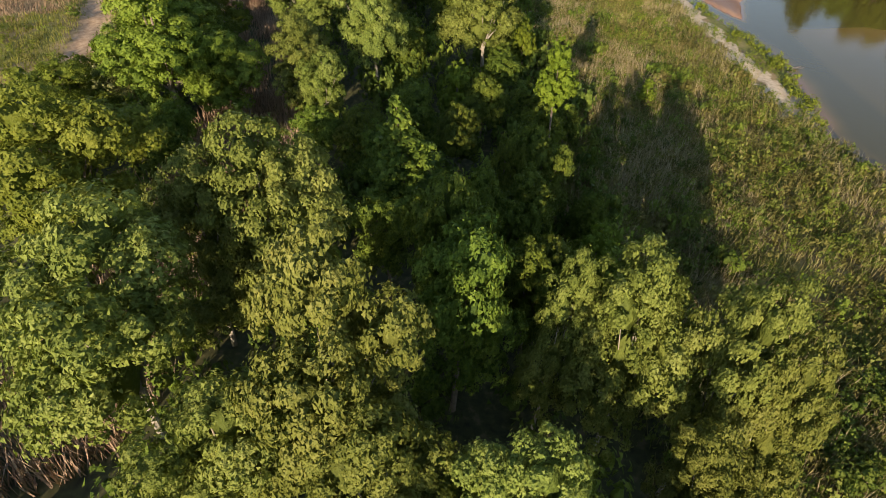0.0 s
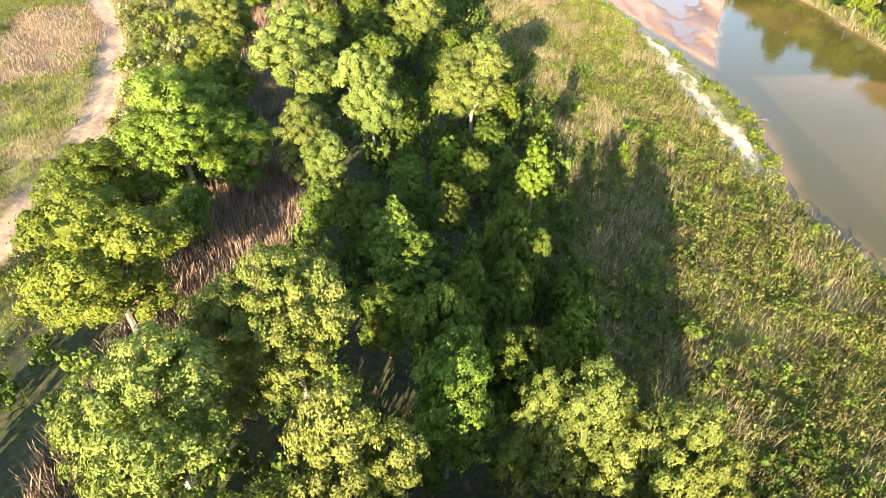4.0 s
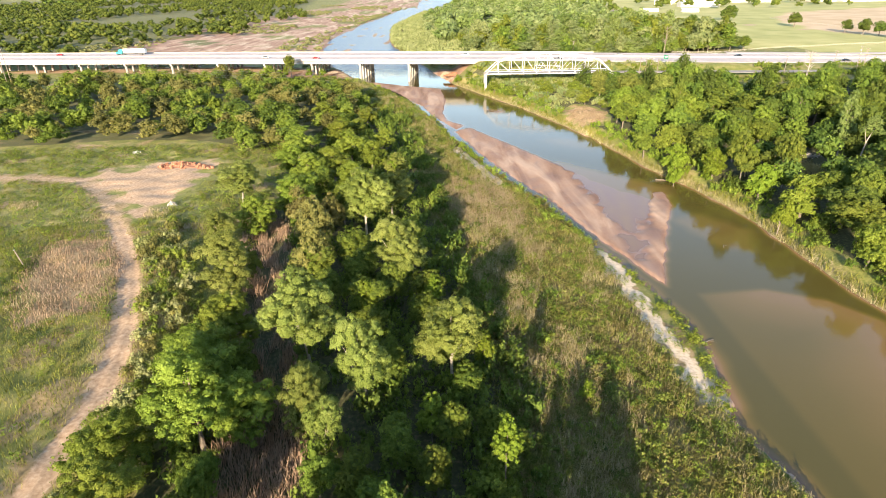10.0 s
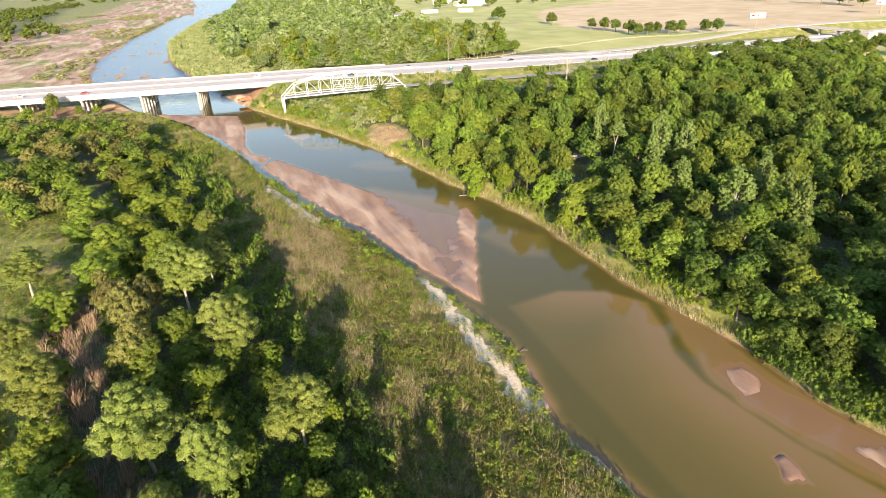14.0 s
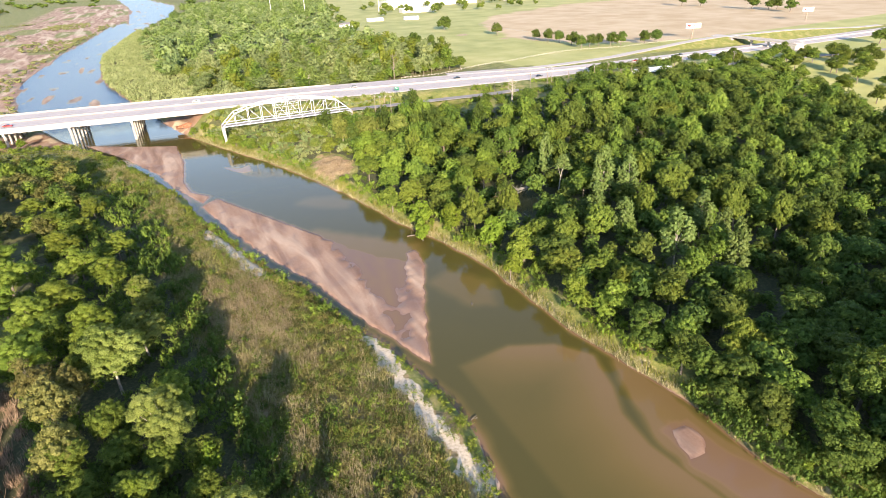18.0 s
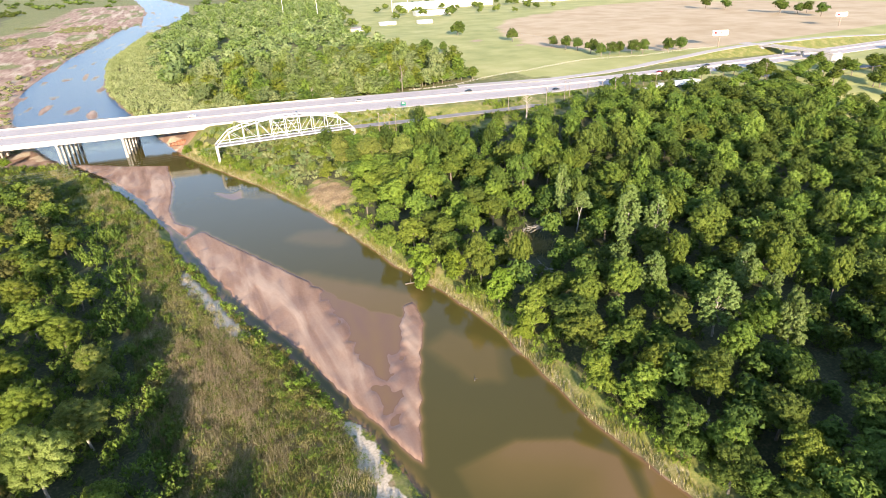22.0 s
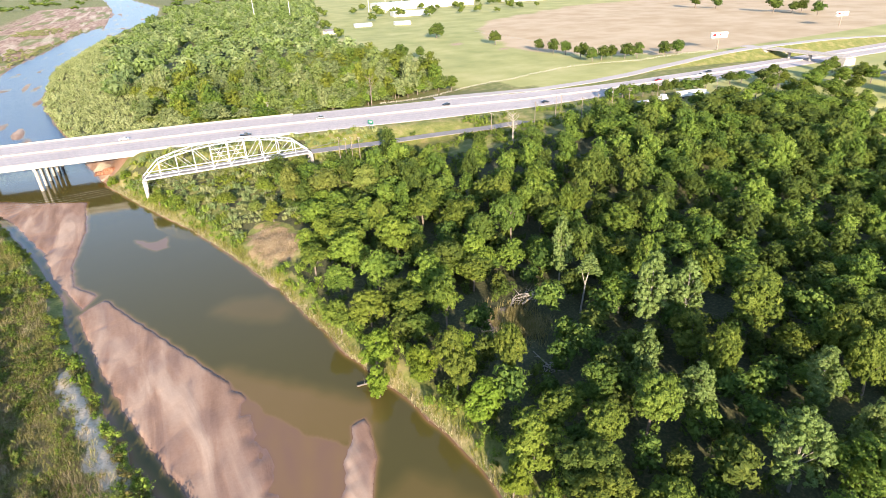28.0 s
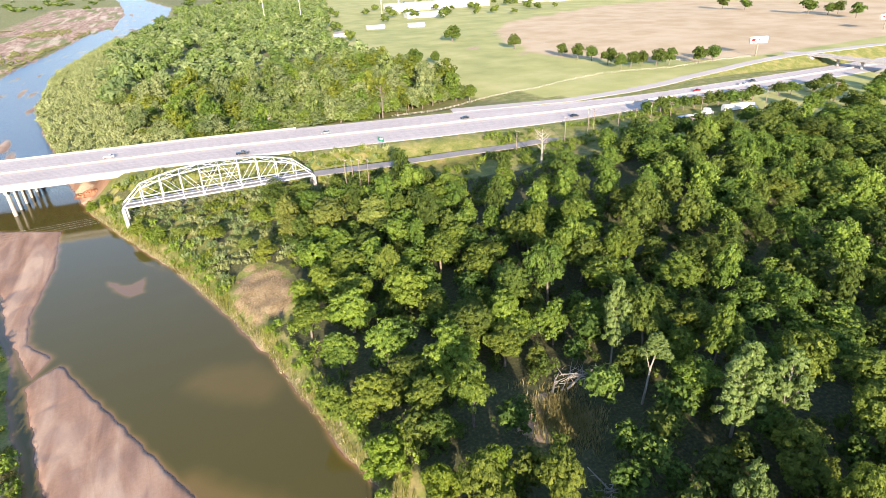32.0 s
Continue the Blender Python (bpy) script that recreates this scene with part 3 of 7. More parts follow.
    dry = np.maximum(dry, 0.42 * ease((6 - dr) / 4) * (dr > 0) * (gap < 0))
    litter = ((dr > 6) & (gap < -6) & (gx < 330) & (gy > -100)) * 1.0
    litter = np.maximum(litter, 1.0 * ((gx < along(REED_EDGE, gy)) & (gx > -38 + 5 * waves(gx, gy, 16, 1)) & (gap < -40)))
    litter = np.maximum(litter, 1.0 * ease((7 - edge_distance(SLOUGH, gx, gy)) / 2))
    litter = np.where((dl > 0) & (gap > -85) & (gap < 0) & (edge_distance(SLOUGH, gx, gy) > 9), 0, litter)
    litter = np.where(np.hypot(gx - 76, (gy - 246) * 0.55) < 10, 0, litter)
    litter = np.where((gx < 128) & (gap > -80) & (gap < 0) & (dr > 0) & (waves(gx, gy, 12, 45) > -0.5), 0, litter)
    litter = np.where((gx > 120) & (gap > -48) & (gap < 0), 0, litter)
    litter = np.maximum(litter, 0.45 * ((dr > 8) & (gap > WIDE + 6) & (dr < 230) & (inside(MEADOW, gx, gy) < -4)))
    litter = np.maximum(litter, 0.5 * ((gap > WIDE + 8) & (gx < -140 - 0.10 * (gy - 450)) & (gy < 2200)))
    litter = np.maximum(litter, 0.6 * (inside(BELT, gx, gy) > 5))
    meadow = ease((inside(MEADOW, gx, gy) + 6) / 10)
    meadow = np.maximum(meadow, ((gap > WIDE) & (dr > 250)) * 1.0)
    meadow = np.maximum(meadow, ((gx > 330) & (gap < 0)) * 1.0)
    crop = ease((inside(CROP, gx, gy) + 6) / 10)
    wet = ease((0.16 - z) / 0.14) * (mid > -2)
    wet = np.maximum(wet, 0.42 * (mid > 0) * (gap < 0) * ease(1.3 * waves(gx * 1.3 - gy * 0.3, gy * 0.5 + gx * 0.3, 12, 43)))
    wet = np.maximum(wet, 0.75 * ease((inside(MAIN_BAR, gx, gy) + 1) / 3) * ease((168 - gy) / 30) * ease(0.55 + 0.9 * waves(gx * 1.5, gy * 0.8, 22, 41)))
    z = z - 0.16 * ease((0.55 - np.abs(track - 1.05)) / 0.4) * (gy < 135) - 0.12 * ease((2.4 - track) / 0.8) * (gy < 140)
    me.vertices.foreach_set("co", np.stack([gx, gy, z], -1).astype(np.float32).ravel())
    for name, v in (("pale", pale), ("sand", sand), ("dirt", dirt), ("dry", dry), ("litter", litter), ("meadow", meadow), ("crop", crop), ("wet", wet)):
        put_values(me, name, v)
    tagged(new("ground", me), "riverside ground of grass, sand, leaf litter and fields", "ground", kind="structure")


def build_water():
    ys = steps(6, 390, 0.8, -400, 4200, 1.06, 2.0)
    u = np.linspace(-0.025, 1.025, 120)
    a, b = along(LEFT_BANK, ys)[:, None], along(RIGHT_BANK, ys)[:, None]
    gx, gy = a + (b - a) * u[None], np.repeat(ys[:, None], len(u), 1)
    z = height(gx, gy)
    me = quick_mesh("water", np.stack([gx, gy, np.zeros_like(gx)], -1).reshape(-1, 3), grid_faces(len(ys), len(u)), WATER, True)
    # upstream, extra depth deepens the colour so the painted sky blue takes over
    put_values(me, "depth", np.clip(-z / 1.6 + 0.7 * ease((gy - 385) / 40) * ease((-z - 0.02) / 0.12), 0, 1))
    put_values(me, "riffle_sky", ease((gy - 372) / 60))
    tagged(new("water", me), "silty olive-brown river with pink sandbars showing through", "river", kind="structure")


build_ground()
build_water()

# ---- making things ----
def part(name, bm, mat, parent=None, label="", smooth=False):
    """Links a bmesh as one mesh object under a thing or a part."""
    me = bpy.data.meshes.new(name)
    bm.normal_update()
    if smooth:
        for f in bm.faces:
            f.smooth = True
    bm.to_mesh(me)
    bm.free()
    me.materials.append(mat)
    ob = new(name, me)
    ob.parent = parent
    if label:
        tagged(ob, label)
    return ob


def shared(name, me, parent, m=None):
    ob = new(name, me)
    ob.parent = parent
    if m is not None:
        ob.matrix_basis = m
    return ob


def thing(name, m, label, category, group="", kind=""):
    ob = new(name)
    ob.empty_display_size = 0.5
    ob.matrix_basis = m
    return tagged(ob, label, category, group, kind)


def add_box(bm, size, at=(0, 0, 0), turn=None, bevel=0.0):
    m = Matrix.Translation(at) @ (turn.to_4x4() if turn is not None else Matrix.Identity(4))
    geo = bmesh.ops.create_cube(bm, size=1.0)
    vs = geo["verts"]
    bmesh.ops.scale(bm, vec=size, verts=vs)
    if bevel:
        es = list({e for v in vs for e in v.link_edges})
        out = bmesh.ops.bevel(bm, geom=es, offset=bevel, segments=1, affect="EDGES")
        vs = list({v for f in out["faces"] for v in f.verts} | {v for v in vs if v.is_valid})
    bmesh.ops.transform(bm, matrix=m, verts=vs)
    return vs


def box(size, at=(0, 0, 0), turn=None, bevel=0.0):
    bm = bmesh.new()
    add_box(bm, size, at, turn, bevel)
    return bm


def add_bar(bm, a, b, w, h=None, up=(0, 0, 1)):
    """A straight bar with a rectangular section from a to b."""
    a, b = Vector(a), Vector(b)
    d = b - a
    z = d.normalized()
    x = z.cross(Vector(up))
    x = x.normalized() if x.length > 1e-4 else Vector((1, 0, 0))
    y = x.cross(z)
    h = h or w
    add_box(bm, (w, h, d.length), (a + b) / 2, Matrix((x, y, z)).transposed())


def add_limb(bm, a, b, ra, rb, sides=6):
    """A tapered round limb from a to b."""
    a, b = Vector(a), Vector(b)
    z = (b - a).normalized()
    x = z.orthogonal().normalized()
    y = z.cross(x)
    rings = []
    for p, r in ((a, ra), (b, rb)):
        rings.append([bm.verts.new(p + (x * math.cos(6.2832 * k / sides) + y * math.sin(6.2832 * k / sides)) * r) for k in range(sides)])
    for k in range(sides):
        bm.faces.new((rings[0][k], rings[0][(k + 1) % sides], rings[1][(k + 1) % sides], rings[1][k]))
    bm.faces.new(rings[1])
    bm.faces.new(rings[0][::-1])


# ---- trees ----
def unit(v):
    return v / np.maximum(np.linalg.norm(v, axis=-1, keepdims=True), 1e-6)


def leaves_on(rng, lobes, count, size, inner=0.85, tufts=10):
    """Leaf blades in tufts over a set of lobes (x, y, z, rx, ry, rz); returns verts and triangles."""
    lob = np.array(lobes)
    area = lob[:, 3] * lob[:, 5]
    pick = rng.choice(len(lob), count, p=area / area.sum())
    way = rng.normal(size=(len(lob), tufts, 3))
    way[..., 2] += 0.25
    way = unit(way)
    reach = inner + (1.15 - inner) * rng.uniform(size=(len(lob), tufts, 1)) ** 0.8
    tuft = rng.randint(tufts, size=count)
    v = (way * reach)[pick, tuft] + rng.normal(size=(count, 3)) * 0.26
    at = lob[pick, :3] + v * lob[pick, 3:6]
    nrm = unit(unit(v) * 0.9 + rng.normal(size=(count, 3)) * 0.34 + (-0.08, -0.22, 0.16))
    return blades_of(rng, at, nrm, size)


def blades_of(rng, at, nrm, size):
    """One three-cornered leaf at each place, facing along its normal."""
    count = len(at)
    a = unit(np.cross(nrm, rng.normal(size=(count, 3))))
    b = np.cross(nrm, a)
    s = size * rng.uniform(0.6, 1.4, count)[:, None]
    tri = np.stack([at - a * s * 0.62, at + a * s * 0.5 - b * s * 0.46, at + a * s * 0.5 + b * s * 0.46], 1)
    return tri.reshape(-1, 3), np.arange(count * 3).reshape(-1, 3)


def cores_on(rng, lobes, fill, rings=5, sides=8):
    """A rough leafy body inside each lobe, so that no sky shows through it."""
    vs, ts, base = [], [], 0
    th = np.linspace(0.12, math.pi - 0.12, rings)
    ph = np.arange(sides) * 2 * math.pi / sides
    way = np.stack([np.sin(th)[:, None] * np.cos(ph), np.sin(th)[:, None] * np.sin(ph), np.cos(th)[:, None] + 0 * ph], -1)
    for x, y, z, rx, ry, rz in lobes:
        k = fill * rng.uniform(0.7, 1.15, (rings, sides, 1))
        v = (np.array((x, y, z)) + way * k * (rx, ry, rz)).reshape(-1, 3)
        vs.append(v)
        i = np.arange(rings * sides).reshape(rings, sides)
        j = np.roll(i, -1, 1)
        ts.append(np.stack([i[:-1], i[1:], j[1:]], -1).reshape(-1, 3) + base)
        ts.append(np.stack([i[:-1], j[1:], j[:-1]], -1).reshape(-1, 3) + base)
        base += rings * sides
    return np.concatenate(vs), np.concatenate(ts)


def leafy(rng, lobes, count, size, fill, rings=4, sides=6, inner=0.85, tufts=10):
    """Leaves and the body below them: verts, triangles and the tone of each vert."""
    v, t = leaves_on(rng, lobes, count, size, inner, tufts)
    if fill:
        v2, t2 = cores_on(rng, lobes, fill, rings, sides)
        v, t = np.concatenate([v, v2]), np.concatenate([t, t2 + len(v)])
    return v, t, np.zeros(len(v))


def boughs_of(rng, style, r, h):
    """The main boughs (x, y, z, reach, rise) of a crown of radius r whose top is at h; the trunk stands at the origin."""
    out = []
    if style == "cone":
        for k in range(15):
            u = k / 14
            a = k * 2.4 + rng.uniform(-0.4, 0.4)
            off, s = r * 0.52 * (1 - u), r * (0.52 - 0.40 * u)
            out.append((off * math.cos(a), off * math.sin(a), h * (0.22 + 0.70 * u), s, s * 1.2))
    elif style == "tall":
        for k in range(12):
            u = (k + 0.5) / 12
            a = k * 2.39996 + rng.uniform(-0.6, 0.6)
            off = r * rng.uniform(0.30, 0.76) * math.sin(math.pi * min(1.0, 0.26 + 0.64 * u)) ** 0.8
            s = r * rng.uniform(0.22, 0.36) * (1.1 - 0.3 * u)
            out.append((off * math.cos(a), off * math.sin(a), h * (0.30 + 0.56 * u), s, s * rng.uniform(1.3, 1.9)))
        out.append((r * 0.1, 0, h * 0.88, r * 0.26, h * 0.12))
    elif style == "round":
        for k in range(10):
            a = k * 2.39996 + rng.uniform(-0.5, 0.5)
            u = rng.uniform(0.40, 0.72)
            s = r * rng.uniform(0.28, 0.50)
            out.append((r * u * math.cos(a), r * u * math.sin(a), h * rng.uniform(0.32, 0.80), s, s * rng.uniform(0.7, 1.1)))
        out.append((r * rng.uniform(-0.25, 0.25), r * rng.uniform(-0.25, 0.25), h * 0.86, r * 0.40, h * 0.13))
        out.append((r * 0.1, -r * 0.05, h * 0.50, r * 0.54, h * 0.28))
    else:
        for k in range(5):
            a = k * 1.26 + rng.uniform(-0.5, 0.5)
            out.append((r * 0.52 * math.cos(a), r * 0.52 * math.sin(a), h * rng.uniform(0.3, 0.64), r * rng.uniform(0.34, 0.48), h * 0.22))
        out.append((0, 0, h * 0.74, r * 0.42, h * 0.22))
    return out


def crown_of(rng, boughs, count, size, per=20, fill=0.66, spray=0.33, rings=5, sides=8):
    """A crown: every bough carries domed sprays of leaves on its outer side, over a leafy body toned darker as painted
    inner shade.
    """
    b = np.array(boughs)
    at, out, rad, tone = [], [], [], []
    for n, (x, y, z, s, sz) in enumerate(boughs):
        shade = rng.uniform(-0.05, 0.05)
        for k in range(per):
            c = 0.97 - 1.42 * (k + 0.5) / per
            a = k * 2.39996 + rng.uniform(-0.3, 0.3)
            w = np.array((math.sqrt(1 - c * c) * math.cos(a), math.sqrt(1 - c * c) * math.sin(a), c))
            p = np.array((x, y, z)) + w * (s, s, sz) * rng.uniform(0.74, 1.26)
            d = np.sqrt((((p - b[:, :3]) / b[:, [3, 3, 4]]) ** 2).sum(1))
            d[n] = 9
            if d.min() < 0.78:
                continue
            at.append(p)
            out.append(w)
            rad.append(s * spray * rng.uniform(0.65, 1.3))
            tone.append(shade + rng.uniform(-0.07, 0.07))
    at, out, rad, tone = np.array(at), np.array(out), np.array(rad), np.array(tone)
    pick = rng.choice(len(at), count, p=rad ** 2 / (rad ** 2).sum())
    v = unit(rng.normal(size=(count, 3)) + out[pick] * 0.75 + (0, 0, 0.55))
    far = rng.uniform(0.72, 1.06, (count, 1)) + (rng.uniform(size=(count, 1)) < 0.14) * rng.uniform(0.1, 0.6, (count, 1))
    place = at[pick] + v * far * rad[pick][:, None] * (1.08, 1.08, 0.78)
    nrm = unit(v * 0.7 + out[pick] * 0.35 + rng.normal(size=(count, 3)) * 0.30 + (-0.06, -0.16, 0.10))
    v1, t1 = blades_of(rng, place, nrm, size)
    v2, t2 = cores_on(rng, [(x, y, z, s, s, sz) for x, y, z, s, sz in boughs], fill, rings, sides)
    # bodies get -0.12: the shade between the sprays, put into the colour
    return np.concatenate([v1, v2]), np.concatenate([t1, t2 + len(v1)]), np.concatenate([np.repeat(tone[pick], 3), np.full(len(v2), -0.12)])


def crown_mesh(seed, style, r, h, mat, count, size):
    rng = np.random.RandomState(seed)
    boughs = boughs_of(rng, style, r * 0.87, h * 0.95)
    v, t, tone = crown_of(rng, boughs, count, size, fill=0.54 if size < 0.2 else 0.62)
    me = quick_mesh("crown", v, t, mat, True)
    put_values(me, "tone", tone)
    return me, boughs


def trunk_mesh(boughs, h, radius, mat):
    bm = bmesh.new()
    fork = h * 0.36
    add_limb(bm, (0, 0, -0.8), (0.05, 0.0, h * 0.16), radius * 1.25, radius, 8)
    add_limb(bm, (0.05, 0, h * 0.16), (0.1, 0.08, fork), radius, radius * 0.8, 8)
    add_limb(bm, (0.1, 0.08, fork), (0.0, 0.1, h * 0.8), radius * 0.8, radius * 0.2, 6)
    for n, (x, y, z, *_) in enumerate(boughs):
        start = fork * (0.8 + 0.05 * (n % 6))
        bend = Vector((x * 0.45, y * 0.45, start + (z - start) * 0.5))
        add_limb(bm, (0.08, 0.05, start), bend, radius * 0.45, radius * 0.28, 5)
        add_limb(bm, bend, (x, y, z), radius * 0.28, radius * 0.10, 5)
    bm.normal_update()
    me = bpy.data.meshes.new("trunk")
    bm.to_mesh(me)
    bm.free()
    me.materials.append(mat)
    return me


KINDS = {}


def tree_kind(name, seeds, style, r, h, leaf, bark, count, size, radius):
    KINDS[name] = []
    for s in seeds:
        me, boughs = crown_mesh(s, style, r, h, leaf, count, size)
        KINDS[name].append((me, trunk_mesh(boughs, h, radius, bark), r, h))


def plant(kind, x, y, r, label, group, category="tree", tall=None, rng=random, base=None, noun="tree", lift=0.0):
    crown, trunk, r0, h0 = rng.choice(KINDS[kind])
    z = height_at(x, y) if base is None else base
    h = tall or h0 * (r / r0) ** 0.5
    t = thing(noun, pose(x, y, z, 0, 0, rng.uniform(0, 360)), label, category, group)
    s = pose(0, 0, 0, rng.uniform(-5, 5), rng.uniform(-5, 5), 0) @ Matrix.Diagonal((r / r0 * rng.uniform(0.82, 1.16), r / r0 * rng.uniform(0.86, 1.16), h / h0, 1))
    shared("trunk", trunk, t, s)
    shared("crown", crown, t, Matrix.Translation((0, 0, lift)) @ s @ Matrix.Diagonal((1, 1, 1 - lift / h, 1)))
    return t


tree_kind("near_pale", (11, 12, 13), "round", 4.4, 14.5, LEAF_PALE, BARK_PALE, 30000, 0.165, 0.2)
tree_kind("near_mid", (21, 22, 23), "round", 4.4, 12.0, LEAF_FRESH, BARK, 26000, 0.168, 0.24)
tree_kind("near_deep", (31, 32), "round", 4.2, 10.5, LEAF_MID, BARK, 14000, 0.20, 0.22)
tree_kind("cone", (41,), "cone", 3.4, 13.0, LEAF_MID, BARK, 9000, 0.22, 0.2)
tree_kind("lime", (51, 52), "shrub", 2.2, 6.5, LEAF_LIME, BARK, 4000, 0.19, 0.1)
tree_kind("olive", (61, 62), "round", 4.2, 11.0, LEAF_OLIVE, BARK, 6500, 0.27, 0.2)
tree_kind("wood_mid", (71, 72, 73, 74), "round", 5.2, 13.0, LEAF_MID, BARK, 6800, 0.34, 0.28)
tree_kind("wood_bright", (76, 77), "round", 4.6, 10.0, LEAF_LIME, BARK, 6000, 0.32, 0.24)
tree_kind("wood_fresh", (78, 79), "round", 4.6, 10.0, LEAF_FRESH, BARK, 6000, 0.32, 0.24)
tree_kind("wood_deep", (81, 82, 83, 84), "round", 5.2, 12.5, LEAF_DEEP, BARK, 6400, 0.34, 0.28)
tree_kind("wood_pale", (91, 92, 93), "tall", 5.4, 18.0, LEAF_GREY, BARK_PALE, 11000, 0.32, 0.24)
tree_kind("wood_soft", (95, 96), "round", 5.4, 12.0, LEAF_PALE, BARK_PALE, 7500, 0.34, 0.26)
tree_kind("hedge", (101, 102, 103), "shrub", 4.0, 7.0, LEAF_DEEP, BARK, 2200, 0.42, 0.2)
tree_kind("field_oak", (97, 98), "round", 5.0, 11.0, LEAF_DEEP, BARK, 2600, 0.55, 0.3)

# ---- the grove on the west bank ----
# x, y, crown radius and height of each tree
PALE_WEST = [(-15.8, 17.0, 5.2, 18.6), (-5.2, 13.0, 4.2, 20.4), (-9.8, 24.8, 3.7, 18.6), (-14.4, 25.0, 3.4, 16.4), (-8.8, 11.2, 3.4, 15.6), (-2.6, 9.6, 3.2, 15.2), (2.6, 10.0, 3.0, 15.0),
             (9.0, 17.4, 3.4, 17.2), (12.2, 15.0, 2.9, 17.8), (14.4, 13.2, 2.4, 16.2), (11.4, 11.2, 2.2, 13.8), (5.4, 18.8, 2.0, 16.2),
             (-17.5, 73.0, 5.6, 18.4), (-7.6, 63.0, 4.6, 16.6), (-14.4, 57.5, 3.6, 13.0), (-12.4, 54.0, 2.6, 10.5), (5.0, 68.0, 4.6, 16.4), (-3.8, 97.5, 5.2, 16.4), (-35.0, 92.0, 5.8, 16.4), (-46.5, 143.0, 6.6, 13.0),
             (-43.0, 115.0, 4.6, 11.0), (-11.8, 121.0, 6.2, 18.6), (-6.0, 133.0, 5.0, 14.5), (-4.6, 153.0, 5.2, 13.5)]
MID_WEST = [(-26.0, 32.5, 6.4, 17.2), (-35.5, 43.0, 4.8, 11.0), (-28.0, 54.5, 6.2, 16.6), (-31.5, 63.0, 6.0, 13.6), (-38.0, 53.0, 4.4, 9.5), (-30.5, 78.0, 5.2, 12.2), (-36.0, 72.0, 4.2, 9.0), (-23.0, 58.0, 4.4, 12.0), (-35.0, 98.0, 4.4, 11.0),
            (-30.0, 154.0, 6.0, 12.5), (-24.0, 161.0, 6.0, 12.8), (-14.0, 174.0, 5.6, 12.0), (-21.0, 183.0, 6.2, 12.4), (-39.0, 184.0, 6.2, 11.5), (-20.0, 240.0, 5.6, 8.5), (-32.0, 230.0, 6.0, 9.0), (-27.0, 205.0, 6.4, 11.5),
            (-12.0, 196.0, 5.0, 10.0), (-44.0, 202.0, 6.0, 10.5), (-17.0, 143.0, 5.6, 14.0), (-31.0, 138.0, 5.4, 12.0), (-38.0, 126.0, 4.8, 12.0), (-38.0, 168.0, 5.4, 11.0), (-22.0, 220.0, 5.2, 8.5), (-40.0, 248.0, 5.6, 8.5), (-1.0, 105.0, 3.6, 13.0)]
DEEP_WEST = [(0.6, 20.2, 3.6, 15.2), (1.2, 26.0, 3.4, 14.4), (7.4, 27.0, 2.6, 10.0), (7.0, 34.0, 2.6, 9.6), (8.4, 38.5, 2.4, 9.2), (3.0, 33.0, 2.6, 10.4), (11.2, 36.0, 1.8, 6.6), (13.0, 30.0, 1.6, 5.2), (9.8, 46.0, 2.4, 9.6), (7.6, 43.0, 2.4, 9.2), (12.6, 52.0, 1.8, 5.6), (5.4, 25.0, 2.6, 10.5), (4.8, 39.6, 1.7, 9.6), (-5.0, 42.0, 3.0, 8.4), (1.5, 46.5, 2.8, 8.0), (-3.0, 51.0, 2.8, 8.2), (4.0, 55.0, 2.6, 7.4), (7.2, 64.0, 2.8, 7.2), (-4.4, 68.0, 3.0, 8.6),
             (0.6, 82.0, 3.2, 8.4), (2.8, 90.0, 3.2, 8.8), (-4.2, 91.0, 3.4, 9.0), (-9.0, 86.0, 3.6, 9.2), (-10.5, 96.0, 3.8, 10.0), (-7.4, 77.0, 3.2, 8.6), (-13.0, 106.0, 4.0, 10.0), (-2.0, 112.0, 3.6, 9.0), (-20.0, 100.0, 3.6, 9.6), (-16.5, 90.0, 3.4, 9.0),
             (5.0, 32.0, 2.4, 8.6), (-4.0, 31.0, 2.8, 9.0), (-8.0, 46.0, 2.6, 7.6), (-12.0, 46.5, 2.4, 7.4), (9.6, 56.0, 2.2, 6.6), (8.0, 78.0, 2.4, 6.4), (-26.0, 46.0, 3.4, 9.0), (-27.0, 70.0, 3.2, 8.4), (-18.0, 130.0, 4.2, 10.5), (-25.0, 146.0, 4.6, 11.0)]
OLIVE_WEST = [(-23.0, 113.0, 5.0, 14.0), (-21.6, 101.0, 4.2, 12.6), (-20.0, 119.0, 4.0, 13.0), (-27.0, 126.0, 4.4, 12.5)]
for x, y, r, h in PALE_WEST:
    plant("near_pale", x, y, r, "leafy cottonwood tree with yellow-green sunlit crown and pale trunk", "cottonwoods in the west grove", tall=h, noun="cottonwood_tree")
for x, y, r, h in MID_WEST:
    plant("near_mid", x, y, r, "broad green tree in full leaf beside the slough", "green trees in the west grove", tall=h)
for x, y, r, h in DEEP_WEST:
    plant("near_deep", x, y, r, "low dark green tree shaded by taller cottonwoods", "understorey trees in the west grove", tall=h, noun="understorey_tree")
for x, y, r, h in OLIVE_WEST:
    plant("olive", x, y, r, "olive-yellow tree with thin foliage", "green trees in the west grove", tall=h)
for x, y, r, h in ((2, -9, 5.0, 16), (-9, -12, 5.5, 18), (-2, -24, 5.5, 17)):
    plant("near_mid", x, y, r, "broad green tree in full leaf beside the slough", "green trees in the west grove", tall=h)
plant("cone", -2, 38, 4.2, "pointed green tree with a sunlit tip", "green trees in the west grove", tall=14.2)
